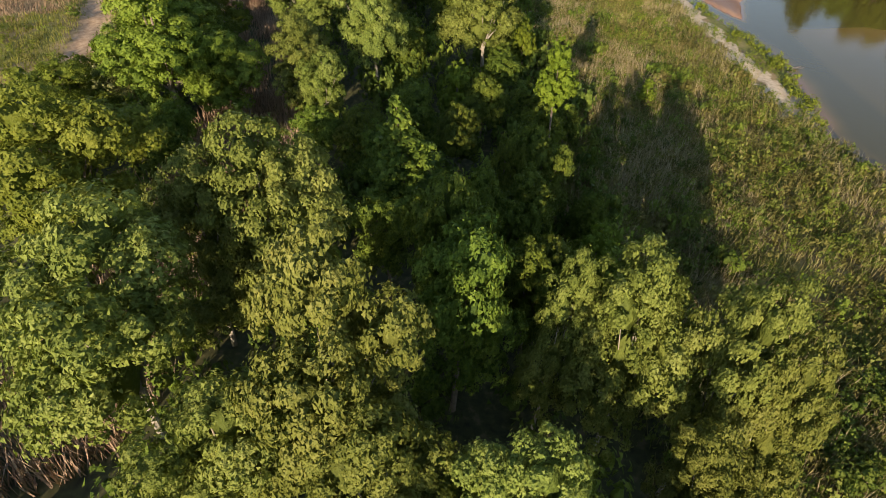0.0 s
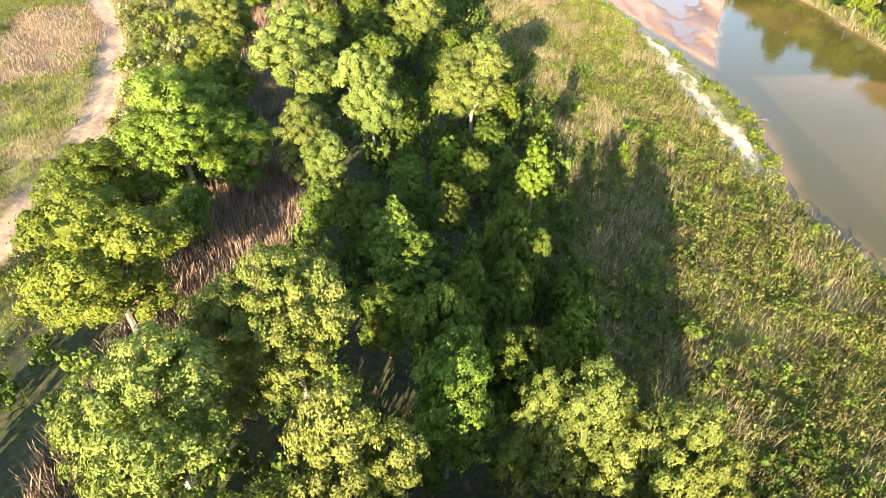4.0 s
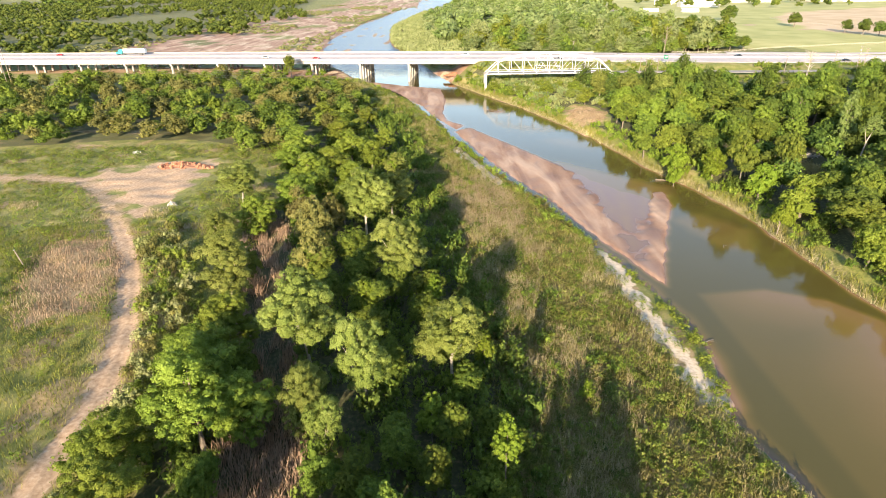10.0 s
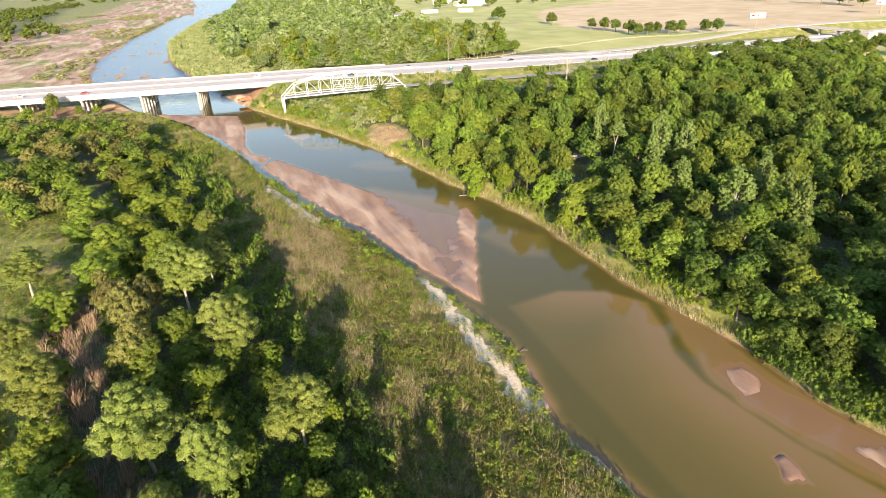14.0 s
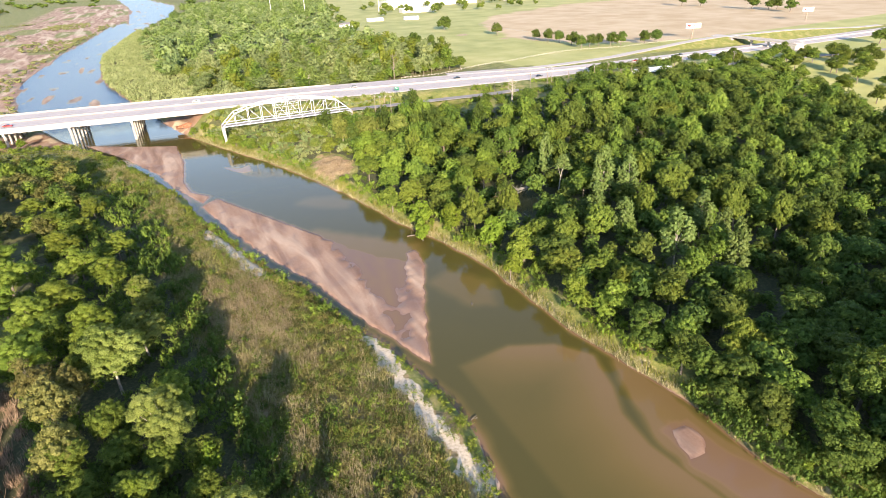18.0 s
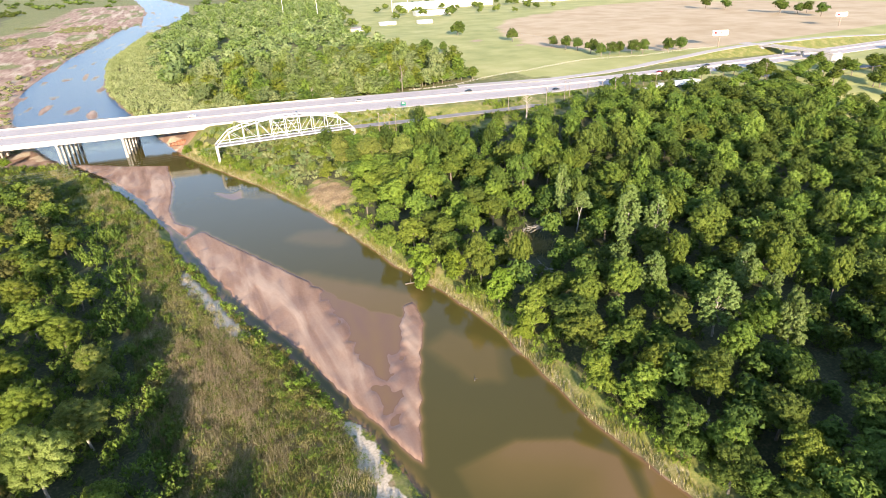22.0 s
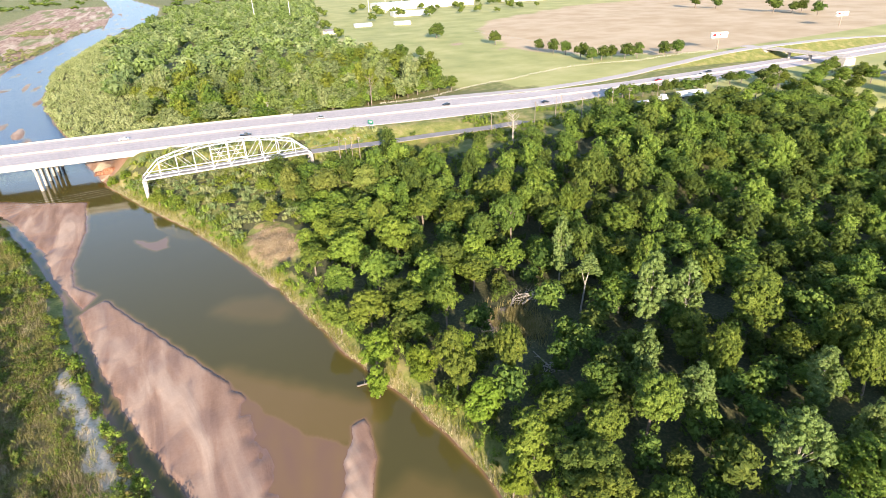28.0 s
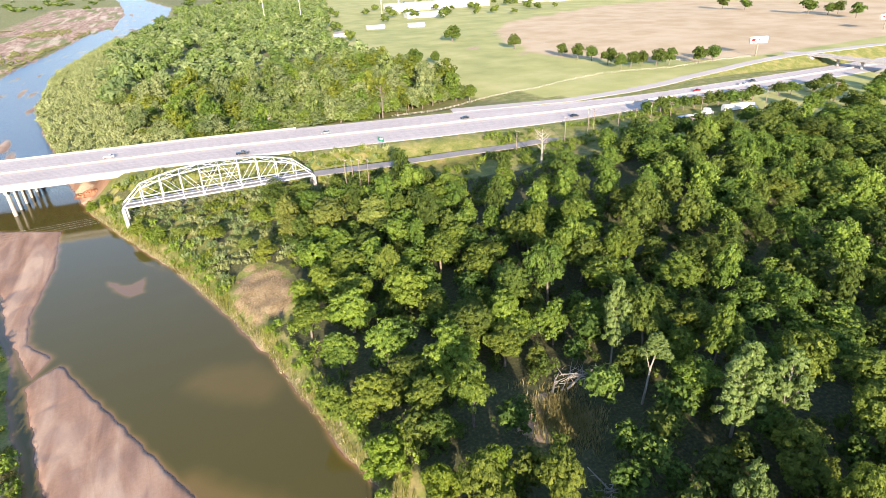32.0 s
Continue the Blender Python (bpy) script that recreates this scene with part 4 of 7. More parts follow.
for x, y, r, h in ((10.4, 70.8, 2.0, 8.4), (9.3, 44.2, 2.0, 16.0), (1.4, 56.2, 2.7, 8.6), (10.6, 30.6, 2.2, 8.4), (25, 63.8, 1.3, 4.0), (-9.0, 85.0, 2.4, 9.5), (2.6, 88.0, 2.2, 9.0), (-4.0, 100.0, 2.0, 10.5), (-6.0, 153.5, 2.6, 13.0)):
    plant("lime", x, y, r, "small bright lime-green tree among darker ones", "lime-green young trees", tall=h, lift=max(0.0, h - 7.5))


for x, y, r, h in ((-76, 366, 3.4, 15), (-80, 369, 2.4, 8), (-66, 371, 3.0, 6.5), (-57, 370, 2.6, 6), (-90, 373, 3.0, 6.5), (-172, 382, 3.0, 8), (27, 351, 3.2, 6.0), (33, 346, 2.6, 5.2)):
    plant("wood_mid" if h > 10 else "lime", x, y, r, "young green tree beside the highway bridge", "trees beside the highway bridge", tall=h)


# ---- the wood on the east bank ----
def free_of(x, y, made, least):
    return all((x - a) ** 2 + (y - b) ** 2 > (least * (r + 4.5) / 9) ** 2 for a, b, r in made)


EAST_TALL = [(144, 145, 7.0, 24.0), (153, 142, 4.6, 18.5), (139, 172.5, 4.6, 22.0), (127, 129, 4.8, 17.0), (127.8, 118, 4.4, 17.5), (129.5, 99, 5.2, 19.5), (143.5, 97, 4.6, 17.0), (138, 86, 5.0, 19.0), (150, 108, 4.6, 17.0)]
EAST_EDGE = [(83, 170, 4.6), (90, 158, 4.6), (80, 187, 4.6), (99, 156, 4.2), (82, 216, 5.0), (89, 231, 5.0), (80, 149 + 12, 3.0), (97, 126, 5.4), (100, 110, 5.4), (94, 99, 4.4), (90, 93 + 30, 2.6), (98, 90, 4.6),
             (110, 83, 5.2), (105, 94, 3.2), (106, 129, 4.8), (94, 140, 4.2), (100, 70, 5.0), (108, 62, 5.0), (104, 48, 5.4), (87, 183, 4.6), (85, 201, 4.4), (96, 223, 5), (99, 238, 5.5), (92, 247, 5), (101, 253, 5.2), (108, 241, 5.6), (95, 176, 4.6), (84, 228, 4.0)]
EAST_SHORE = [(98, 56, 5), (101, 38, 5.5), (106, 28, 6), (97, 78, 4.5), (112, 40, 6), (97, 67, 4), (104, 19, 6), (111, 10, 6), (118, 30, 6.5), (120, 48, 6), (113, 70, 5.5), (114, 55, 5), (97, 47, 4.4), (98.6, 34.5, 4.6), (97.2, 61.5, 3.4), (102.5, 26.5, 5)]
EAST_BIG = [(105, 186, 5.6), (121, 191, 6.0), (131, 217, 6.6), (146, 209, 6.4), (109, 216, 5.6), (92, 213, 5.6), (172, 186, 6.0), (143, 132, 6.0),
            (172, 138, 6.0), (148, 271, 6.6), (160, 256, 6.6), (195, 263, 6.0), (203, 250, 5.0), (237, 261, 8.0), (264, 243, 6.0), (295, 253, 6.0), (218, 202, 7.0), (185, 189, 6.4), (303, 236, 8.5)]
made, deep_in = [], []
for x, y, r, h in EAST_TALL:
    plant("wood_pale", x, y, r, "tall pale cottonwood standing above the wood", "tall cottonwoods in the east wood", tall=h, noun="cottonwood_tree")
    made.append((x, y, r))
for k, (x, y, r) in enumerate(EAST_EDGE):
    plant("wood_bright" if k in (0, 1, 3, 6, 10, 15) else "wood_fresh" if k % 2 else "wood_mid", x, y, r, "bright green tree leaning over the river bank", "trees along the east bank", tall=8.5 + r * 0.5)
    made.append((x, y, r))
for x, y, r in EAST_SHORE:
    plant("wood_deep", x, y, r, "dark green tree crowding the river bank", "trees along the east bank", tall=(8.5 + r * 0.6) * (1.5 if y < 42 and x > 103 else 1.0))
    made.append((x, y, r))
for x, y, r in EAST_BIG:
    plant("wood_fresh" if x < 126 else "wood_mid" if x < 175 else "wood_deep", x, y, r, "broad dark green oak-like tree in the wood", "trees in the east wood", tall=10.5 + r * 0.45)
    made.append((x, y, r))
made.append((136, 159.5, 3.0))
for x, y, r in ((124, 74, 4.2), (131, 54, 6), (143, 66, 4.6), (156, 58, 6), (168, 72, 5.6), (113, 87, 4.4)):
    plant("wood_deep", x, y, r, "dark green tree standing in the shaded hollow", "trees in the east wood", tall=11.5)
    made.append((x, y, r))
# added trees out of view to the south, tall enough to shade the hollow
for x, y, r in ((119, 28, 6), (128, 34, 6.5), (139, 30, 7), (151, 36, 7), (163, 31, 7.5), (176, 38, 7), (190, 34, 7.5), (205, 42, 7), (134, 20, 6.5), (158, 20, 7)):
    plant("wood_deep", x, y, r, "tall dark green tree added out of view to shade the wood", "trees in the east wood", tall=24 if x > 124 else 20)
    made.append((x, y, r))
for x, y, r in ((103, 272, 8.6), (117, 264, 6.6), (92, 281, 5.2)):
    plant("wood_soft", x, y, r, "broad light green tree beside the truss bridge", "trees in the east wood", tall=14)
    made.append((x, y, r))
DARK = [(120, 80, 8), (135, 72, 11), (152, 84, 8), (165, 75, 11), (140, 58, 8), (112, 100, 6), (125, 150, 13), (140, 138, 11), (118, 140, 8), (150, 120, 10), (140, 170, 8), (112, 150, 6), (124, 108, 7), (152, 102, 8), (172, 122, 9), (176, 162, 7), (162, 182, 6), (198, 150, 8), (190, 176, 6), (215, 178, 7), (133, 196, 5), (158, 222, 6), (182, 214, 6)]
GAPS = [(116, 168, 10), (104, 196, 7), (77, 248, 9), (128, 170, 8), (100, 205, 6), (109, 157, 6), (108, 180, 7), (132, 157, 8), (121, 161, 8), (111, 150, 6)]
wood = random.Random(5)
more, tries = 0, 0
while more < 300 and tries < 14000:
    tries += 1
    x, y = wood.uniform(92, 330), wood.uniform(20, 318)
    dr = x - bank_r(y)
    gap = y - road_at(x)
    r = wood.uniform(3.6, 6.2)
    open_part = x > 150 and gap > -92
    if dr < 5 or gap > -42 or (open_part and wood.random() < 0.90) or (x > 300 and y > 200) or x > 150 + 0.9 * (y + 40):
        continue
    if any(math.hypot(x - a, y - b) < c for a, b, c in GAPS + DARK) or not free_of(x, y, made, 6.6):
        continue
    kind = wood.choice(("wood_mid", "wood_deep", "wood_mid", "wood_mid", "wood_deep", "wood_mid"))
    tall = wood.choice((7.5, 9.0, 11.0, 12.5, 14.0, 16.5)) + r * 0.3 + wood.uniform(-1, 1)
    if x < 172 and y < 235:
        plant(kind, x, y, r, "leafy green tree in a dense riverside wood", "trees in the east wood", tall=tall, rng=wood)
    else:
        deep_in.append((x, y, r, tall))
    made.append((x, y, r))
    more += 1


# ---- far woods, joined ----
def tree_templates(seed, count, size, styles=("round", "round", "shrub"), fill=0.74, per=12, rings=4, sides=6):
    out = []
    for n, st in enumerate(styles):
        rng = np.random.RandomState(seed + n)
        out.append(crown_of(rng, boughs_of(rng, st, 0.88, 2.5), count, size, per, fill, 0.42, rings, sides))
    return out


def brush_templates(seed, leaves, size, cores=True):
    out = []
    for n in range(3):
        rng = np.random.RandomState(seed + n)
        lobes = [(0.55 * math.cos(k * 1.9 + n), 0.55 * math.sin(k * 1.9 + n), 0.5 + 0.3 * (k % 2), 0.5, 0.5, 0.45) for k in range(5)]
        v, t, tone = leafy(rng, lobes, leaves, size, 0.5 if cores else 0, 4, 5, 0.7, 7)
        out.append((v * (1, 1, 2.6), t, tone))
    return out


def joined_wood(name, spots, templates, mat, label, seed):
    rng = np.random.RandomState(seed)
    vs, ts, tones, base = [], [], [], 0
    ground = height(np.array([s[0] for s in spots]), np.array([s[1] for s in spots]))
    for (x, y, r, h), z in zip(spots, ground):
        v, t, tone = templates[rng.randint(len(templates))]
        tones.append(tone + rng.uniform(-0.12, 0.12))
        a = rng.uniform(0, 6.283)
        c, s = math.cos(a), math.sin(a)
        vs.append(np.stack([x + r * (c * v[:, 0] - s * v[:, 1]), y + r * (s * v[:, 0] + c * v[:, 1]), z + v[:, 2] * h / 2.6], -1))
        ts.append(t + base)
        base += len(v)
    me = quick_mesh(name, np.concatenate(vs), np.concatenate(ts), mat, True)
    put_values(me, "tone", np.concatenate(tones))
    tagged(new(name, me), label, "trees", kind="stuff")


def scatter(rng, n, area, keep, gap_m, rmin, rmax, hk):
    x0, x1, y0, y1 = area
    out, cells = [], {}
    for _ in range(n * 14):
        if len(out) >= n:
            break
        x, y = rng.uniform(x0, x1), rng.uniform(y0, y1)
        if not keep(x, y):
            continue
        k = (int(x // gap_m), int(y // gap_m))
        if any((x - a) ** 2 + (y - b) ** 2 < gap_m ** 2 for i in (-1, 0, 1) for j in (-1, 0, 1) for a, b in cells.get((k[0] + i, k[1] + j), ())):
            continue
        cells.setdefault(k, []).append((x, y))
        r = rng.uniform(rmin, rmax)
        out.append((x, y, r, r * hk * rng.uniform(0.85, 1.2)))
    return out


MID_T, FAR_T = tree_templates(301, 1050, 0.115), tree_templates(331, 160, 0.34, ("shrub", "shrub"), 0.9, 6, 3, 5)
TINY_T = []
for n in range(3):
    rng_t = np.random.RandomState(340 + n)
    lobes_t = [(0.5 * math.cos(k * 1.3 + n), 0.5 * math.sin(k * 1.3 + n), 1.2 + 0.9 * (k % 3) / 2, 0.55, 0.55, 0.6) for k in range(5)]
    TINY_T.append(leafy(rng_t, lobes_t, 50, 0.46, 0.95, 3, 5, 0.7, 6))
rng_a = random.Random(21)
WOOD_T = tree_templates(311, 2300, 0.08, ("round", "round", "round", "tall"))
EAST_END = [(235, 90), (255, 150), (268, 178), (300, 190), (330, 170), (345, 140), (330, 100), (290, 70)]
deep_in += [(x, y, r, h + 4) for x, y, r, h in scatter(random.Random(231), 110, (230, 350, 65, 200), lambda x, y: inside_at(EAST_END, x, y) > 0 and free_of(x, y, made, 6.2), 6.5, 4.2, 6.4, 1.5)]
deep_in += [(x, y, r, h + 5) for x, y, r, h in scatter(random.Random(232), 95, (222, 372, 190, 284), lambda x, y: road_at(x) - y > 42 + 0.25 * (x - 222) and x + 0.3 * y < 420 and free_of(x, y, made, 6.2), 7.0, 4.2, 6.6, 1.3)]
for n, mat in enumerate((LEAF_DEEP, LEAF_MID)):
    joined_wood("dense_wood", deep_in[n::2], WOOD_T, mat, "leafy green trees deep in the east wood", 30 + n)
belt_spots = scatter(rng_a, 640, (-420, -20, 175, 385), lambda x, y: inside_at(BELT, x, y) > 0, 4.3, 3.0, 5.4, 2.0)
for n, (mat, word) in enumerate(((LEAF_FRESH, "fresh green"), (LEAF_MID, "mid green"), (LEAF_OLIVE, "olive"))):
    joined_wood("woodland_belt", belt_spots[n::3] if n else belt_spots[::3], MID_T, mat, f"belt of {word} trees between the clearing and the highway", 40 + n)


def island_keep(x, y):
    dr = x - bank_r(y)
    gap = y - road_at(x)
    far_x = 235 + max(0, (y - 720)) * 0.28
    return dr > 52 - 0.02 * (y - 400) + 10 * math.sin(y * 0.05) and gap > WIDE + 9 and x < far_x and (y < 620 or dr < 290 + 0.10 * (y - 620)) and inside_at(MEADOW, x, y) < -6


near_i = scatter(random.Random(33), 620, (-30, 330, 400, 570), island_keep, 5.3, 4.2, 8.2, 1.75)
far_i = scatter(random.Random(34), 1150, (-60, 520, 570, 1800), island_keep, 8.6, 6.4, 9.2, 1.4)
# uneven canopy: tall stands, low pockets and small openings
uneven = random.Random(38)
near_i = [(x, y, r, h * (1.0 + 0.28 * math.sin(x * 0.11 + 1.2) * math.sin(y * 0.09 + 0.4)) * uneven.choice((0.62, 0.8, 0.95, 1.1, 1.35))) for x, y, r, h in near_i if math.sin(x * 0.17 + 0.5) * math.sin(y * 0.13 + x * 0.05) < 0.86]
far_i = [(x, y, r, h * uneven.choice((0.7, 0.9, 1.0, 1.15, 1.4))) for x, y, r, h in far_i]
STAND_T = tree_templates(361, 1150, 0.115, ("round", "round", "tall"))
# the soft tone carries the haze over this wood in its leaf colour
for n, mat in enumerate((LEAF_SOFT_HAZE, LEAF_GREY, LEAF_FRESH, LEAF_SOFT_HAZE, LEAF_MID)):
    joined_wood("riverside_wood", near_i[n::5], STAND_T, mat, "dense green wood beside the upstream river bend", 50 + n)
for n, mat in enumerate((LEAF_SOFT_HAZE, LEAF_GREY)):
    joined_wood("riverside_wood", far_i[n::2], FAR_T, mat, "dense green wood beside the upstream river bend", 55 + n)
SCRUB_T = brush_templates(441, 130, 0.22)
wild = scatter(random.Random(35), 1500, (-60, 120, 405, 1100), lambda x, y: 1 < x - bank_r(y) < 58 and y - road_at(x) > WIDE + 6, 3.0, 1.6, 3.4, 1.0)
joined_wood("willow_scrub", wild, SCRUB_T, LEAF_WILLOW, "low yellow-green willow scrub along the river", 57)
flat_scrub = scatter(random.Random(135), 900, (-420, -20, 430, 1500), lambda x, y: 2 < bank_l(y) - x < 230 and (bank_l(y) - x < 16 + 8 * math.sin(y * 0.02) or math.sin(x * 0.031 + 1.3) * math.sin(y * 0.017 + 0.6) > 0.35), 3.6, 1.6, 3.4, 0.9)
joined_wood("willow_scrub", flat_scrub, TINY_T, LEAF_WILLOW, "low olive scrub on the sand flats", 136)
west_far = scatter(random.Random(36), 2000, (-1100, -95, 455, 2200), lambda x, y: y - road_at(x) > WIDE + 14 and (x < -150 - 0.10 * (y - 450) + 40 * math.sin(y * 0.013)) and math.sin(x * 0.013 + 1) * math.cos(y * 0.006) < 0.45, 5.4, 4.5, 7.5, 1.5)
joined_wood("far_wood", west_far, TINY_T, LEAF_DEEP, "distant dark woods beyond the sand flats", 58)
horizon_wood = scatter(random.Random(37), 420, (-2600, 2600, 1500, 4200), lambda x, y: abs(x - 60) > 120 and math.sin(x * 0.004) * math.cos(y * 0.003 + 1) > -0.1, 22, 10, 20, 0.8)
joined_wood("far_wood", horizon_wood, TINY_T, LEAF_DEEP, "distant woods near the horizon", 59)


# ---- undergrowth ----
BRUSH = brush_templates(401, 200, 0.17)
FINE_BRUSH = brush_templates(421, 300, 0.125)
MOUND = brush_templates(431, 150, 0.165, False)
SPRIG = brush_templates(411, 44, 0.26, False)
LOW_T = tree_templates(351, 520, 0.17, ("shrub", "round"))
in_grove = lambda x, y: -37 < x < line_at(REED_EDGE, y) + 3 and near_line(SLOUGH, x, y) > 5.5
grove_brush = scatter(random.Random(61), 760, (-38, 18, -8, 260), in_grove, 2.1, 1.1, 2.3, 1.5)
for n, mat in enumerate((LEAF_DEEP, LEAF_MID)):
    joined_wood("undergrowth", grove_brush[n::2], BRUSH, mat, "dense green undergrowth below the grove", 62 + n)


def in_east(x, y):
    gap = y - road_at(x)
    if x - bank_r(y) < 3.5 or gap > -30 or x > 150 + 0.9 * (y + 40) or any(math.hypot(x - a, y - b) < c * 0.8 for a, b, c in GAPS):
        return False
    return not (x > 150 and gap > -92)


east_fill = [s for s in scatter(random.Random(63), 420, (90, 330, -30, 300), lambda x, y: in_east(x, y) and x - bank_r(y) > 7 and free_of(x, y, made, 4.6), 4.6, 2.6, 4.4, 2.3)]
for n, mat in enumerate((LEAF_DEEP, LEAF_DEEP, LEAF_DEEP)):
    joined_wood("wood_understorey", east_fill[n::3], LOW_T, mat, "young green trees filling the east wood", 64 + n)
east_brush = scatter(random.Random(67), 800, (88, 300, -30, 305), in_east, 2.6, 1.2, 2.4, 1.3)
joined_wood("undergrowth", east_brush, BRUSH, LEAF_DEEP, "dark green brush on the floor of the east wood", 68)
bank_brush = scatter(random.Random(69), 560, (10, 112, 10, 345), lambda x, y: (2.2 + 0.7 * math.sin(y * 0.37) if y > 64 else 0.7) < x - bank_r(y) < 10 and math.hypot(x - 76, (y - 246) * 0.55) > 10, 1.6, 0.8, 1.9, 1.35)
for n, mat in enumerate((LEAF_MID, LEAF_FRESH, LEAF_LIME)):
    joined_wood("bank_scrub", bank_brush[n::3], FINE_BRUSH, mat, "bright green scrub along the east bank", 470 + n)
shore_brush = scatter(random.Random(341), 150, (90, 118, 8, 63), lambda x, y: 0.3 < x - bank_r(y) < 5.5, 1.15, 1.2, 2.1, 1.35)
joined_wood("bank_scrub", shore_brush, FINE_BRUSH, LEAF_DEEP, "dark green scrub hanging over the east waterline", 342)
TRUSS_TREES = [(80, 262, 4.2, 8), (91, 275, 4.6, 9), (100, 262, 4.8, 9), (44, 312, 3.2, 6), (76, 274, 3.4, 6), (58, 298, 3.0, 5), (68, 288, 3.4, 6), (108, 287, 4.4, 9), (84, 296, 3.6, 6.5), (98, 302, 4.0, 8), (118, 283, 4.4, 9), (50, 304, 2.6, 4.5)]
truss_brush = scatter(random.Random(71), 760, (28, 150, 255, 352), lambda x, y: x - bank_r(y) > 5 and y - road_at(x) < -6 and math.hypot(x - 76, (y - 246) * 0.55) > 10, 2.0, 0.9, 2.2, 1.15)
for n, mat in enumerate((LEAF_FRESH, LEAF_WILLOW, LEAF_SOFT_HAZE)):
    joined_wood("bank_scrub", truss_brush[n::3], FINE_BRUSH, mat, "pale green scrub below the truss bridge", 72 + 100 * n)
under = random.Random(76)
for x, y, r, h in TRUSS_TREES:
    plant("wood_fresh" if under.random() < 0.6 else "wood_soft", x, y, r, "bushy green tree on the bank below the truss bridge", "trees below the truss bridge", tall=h, rng=under, noun="bank_tree")
west_edge = scatter(random.Random(73), 640, (-20, 54, 55, 330), lambda x, y: (0.7 < bank_l(y) - x < (2.8 if y < 120 else 5.0)) and (y > 124 or (60 < y < 104 and math.sin(y * 0.31) > -0.75)) and (y < 200 or math.sin(y * 0.2) > -0.3) and near_line(SAND_PATCH, x, y) > 2.6, 0.9, 0.7, 1.5, 0.95)
joined_wood("bank_scrub", west_edge, BRUSH, LEAF_FRESH, "bright green shrubs at the edge of the sandbar", 74)


# ---- reeds and grasses ----
def blades(name, spots, per, tall, width, spread, mat, label, seed, category="reeds"):
    rng = np.random.RandomState(seed)
    xy = np.repeat(np.array([(s[0], s[1]) for s in spots]), per, 0)
    n = len(xy)
    at = xy + rng.normal(size=(n, 2)) * spread
    z = height(at[:, 0], at[:, 1]) - 0.1
    a = rng.uniform(0, 6.283, n)
    side = np.stack([np.cos(a), np.sin(a), 0 * a], -1) * (width * rng.uniform(0.6, 1.4, n))[:, None]
    h = tall * rng.uniform(0.55, 1.25, n)
    lean = np.stack([rng.normal(size=n) * 0.22 + 0.06, rng.normal(size=n) * 0.22 + 0.10, np.ones(n)], -1) * h[:, None]
    foot = np.stack([at[:, 0], at[:, 1], z], -1)
    tri = np.stack([foot - side * 0.5, foot + side * 0.5, foot + lean * 0.62 + side * 0.7, foot + lean], 1).reshape(-1, 3)
    i = np.arange(n) * 4
    t = np.concatenate([np.stack([i, i + 1, i + 2], -1), np.stack([i, i + 2, i + 3], -1)])
    tagged(new(name, quick_mesh(name, tri, t, mat)), label, category, kind="stuff")




def reed_keep(x, y):
    dl = bank_l(y) - x
    pale_strip = 62 < y < 121 and x > (41.2 + 0.8 * math.sin(y * 0.7))
    if near_line(SAND_PATCH, x, y) < 3.6 + 0.9 * math.sin(y * 0.9) and math.sin(x * 7.1) * math.sin(y * 5.3) < 0.8:
        return False
    return dl > (1.5 if y < 122 else 4.2) and not pale_strip and x > line_at(REED_EDGE, y) - 2


reed_spots = scatter(random.Random(81), 8200, (-40, 60, -20, 370), reed_keep, 0.85, 1, 1.2, 1)
blades("reed_bed", reed_spots[::2], 26, 1.5, 0.055, 0.5, REED, "thick bed of green and tan reeds beside the river", 82)
blades("reed_bed", [s for s in reed_spots[1::2] if math.sin(s[0] * 0.35 + 1.2 * math.sin(s[1] * 0.09)) > (-0.1 if s[1] < 110 else -0.6)], 22, 1.6, 0.05, 0.5, REED_DRY, "tan dry reeds among green ones", 83)
tan_reeds = scatter(random.Random(321), 2300, (8, 34, 12, 150), lambda x, y: reed_keep(x, y) and 1 < x - line_at(REED_EDGE, y) < 16 + 4 * math.sin(y * 0.12) and math.sin(x * 0.7 + y * 0.13) + math.sin(y * 0.29 - x * 0.3) > -0.5, 0.7, 1, 1.1, 1)
blades("reed_bed", tan_reeds, 16, 1.9, 0.05, 0.4, REED_DRY, "tall tan dry reeds beside the grove", 322)
tan_bed = scatter(random.Random(331), 1500, (6, 31, 126, 176), lambda x, y: reed_keep(x, y) and math.hypot((x - 18 - 0.1 * (150 - y) * (y < 150)) / 9.5, (y - 147) / 21) < 1 + 0.2 * math.sin(x * 0.9) * math.cos(y * 0.4), 0.6, 1, 1.1, 1)
blades("reed_bed", tan_bed, 12, 2.0, 0.05, 0.4, REED_DRY, "tall tan dry reeds in a patch above the sandbar", 332)
shade_bush = scatter(random.Random(323), 420, (10, 30, 10, 120), lambda x, y: reed_keep(x, y) and 0 < x - line_at(REED_EDGE, y) < 15, 1.25, 0.45, 1.1, 1.3)
for n, mat in enumerate((LEAF_MID, LEAF_OLIVE)):
    joined_wood("reed_bushes", shade_bush[n::2], MOUND, mat, "low green bushes among the reeds beside the grove", 324 + n)
weeds = scatter(random.Random(84), 5200, (-40, 60, -20, 370), reed_keep, 0.8, 0.35, 0.95, 1.5)
for n, mat in enumerate((LEAF_OLIVE, LEAF_PALE, LEAF_OLIVE)):
    joined_wood("reed_weeds", weeds[n::3], SPRIG, mat, "leafy weeds growing through the reeds", 85 + n)
reed_bush = scatter(random.Random(184), 330, (0, 60, -20, 330), lambda x, y: reed_keep(x, y) and math.sin(x * 0.21 + 2) + math.sin(y * 0.09 + x * 0.05) > (-0.2 if y < 130 else 0.5), 2.6, 0.6, 1.3, 1.1)
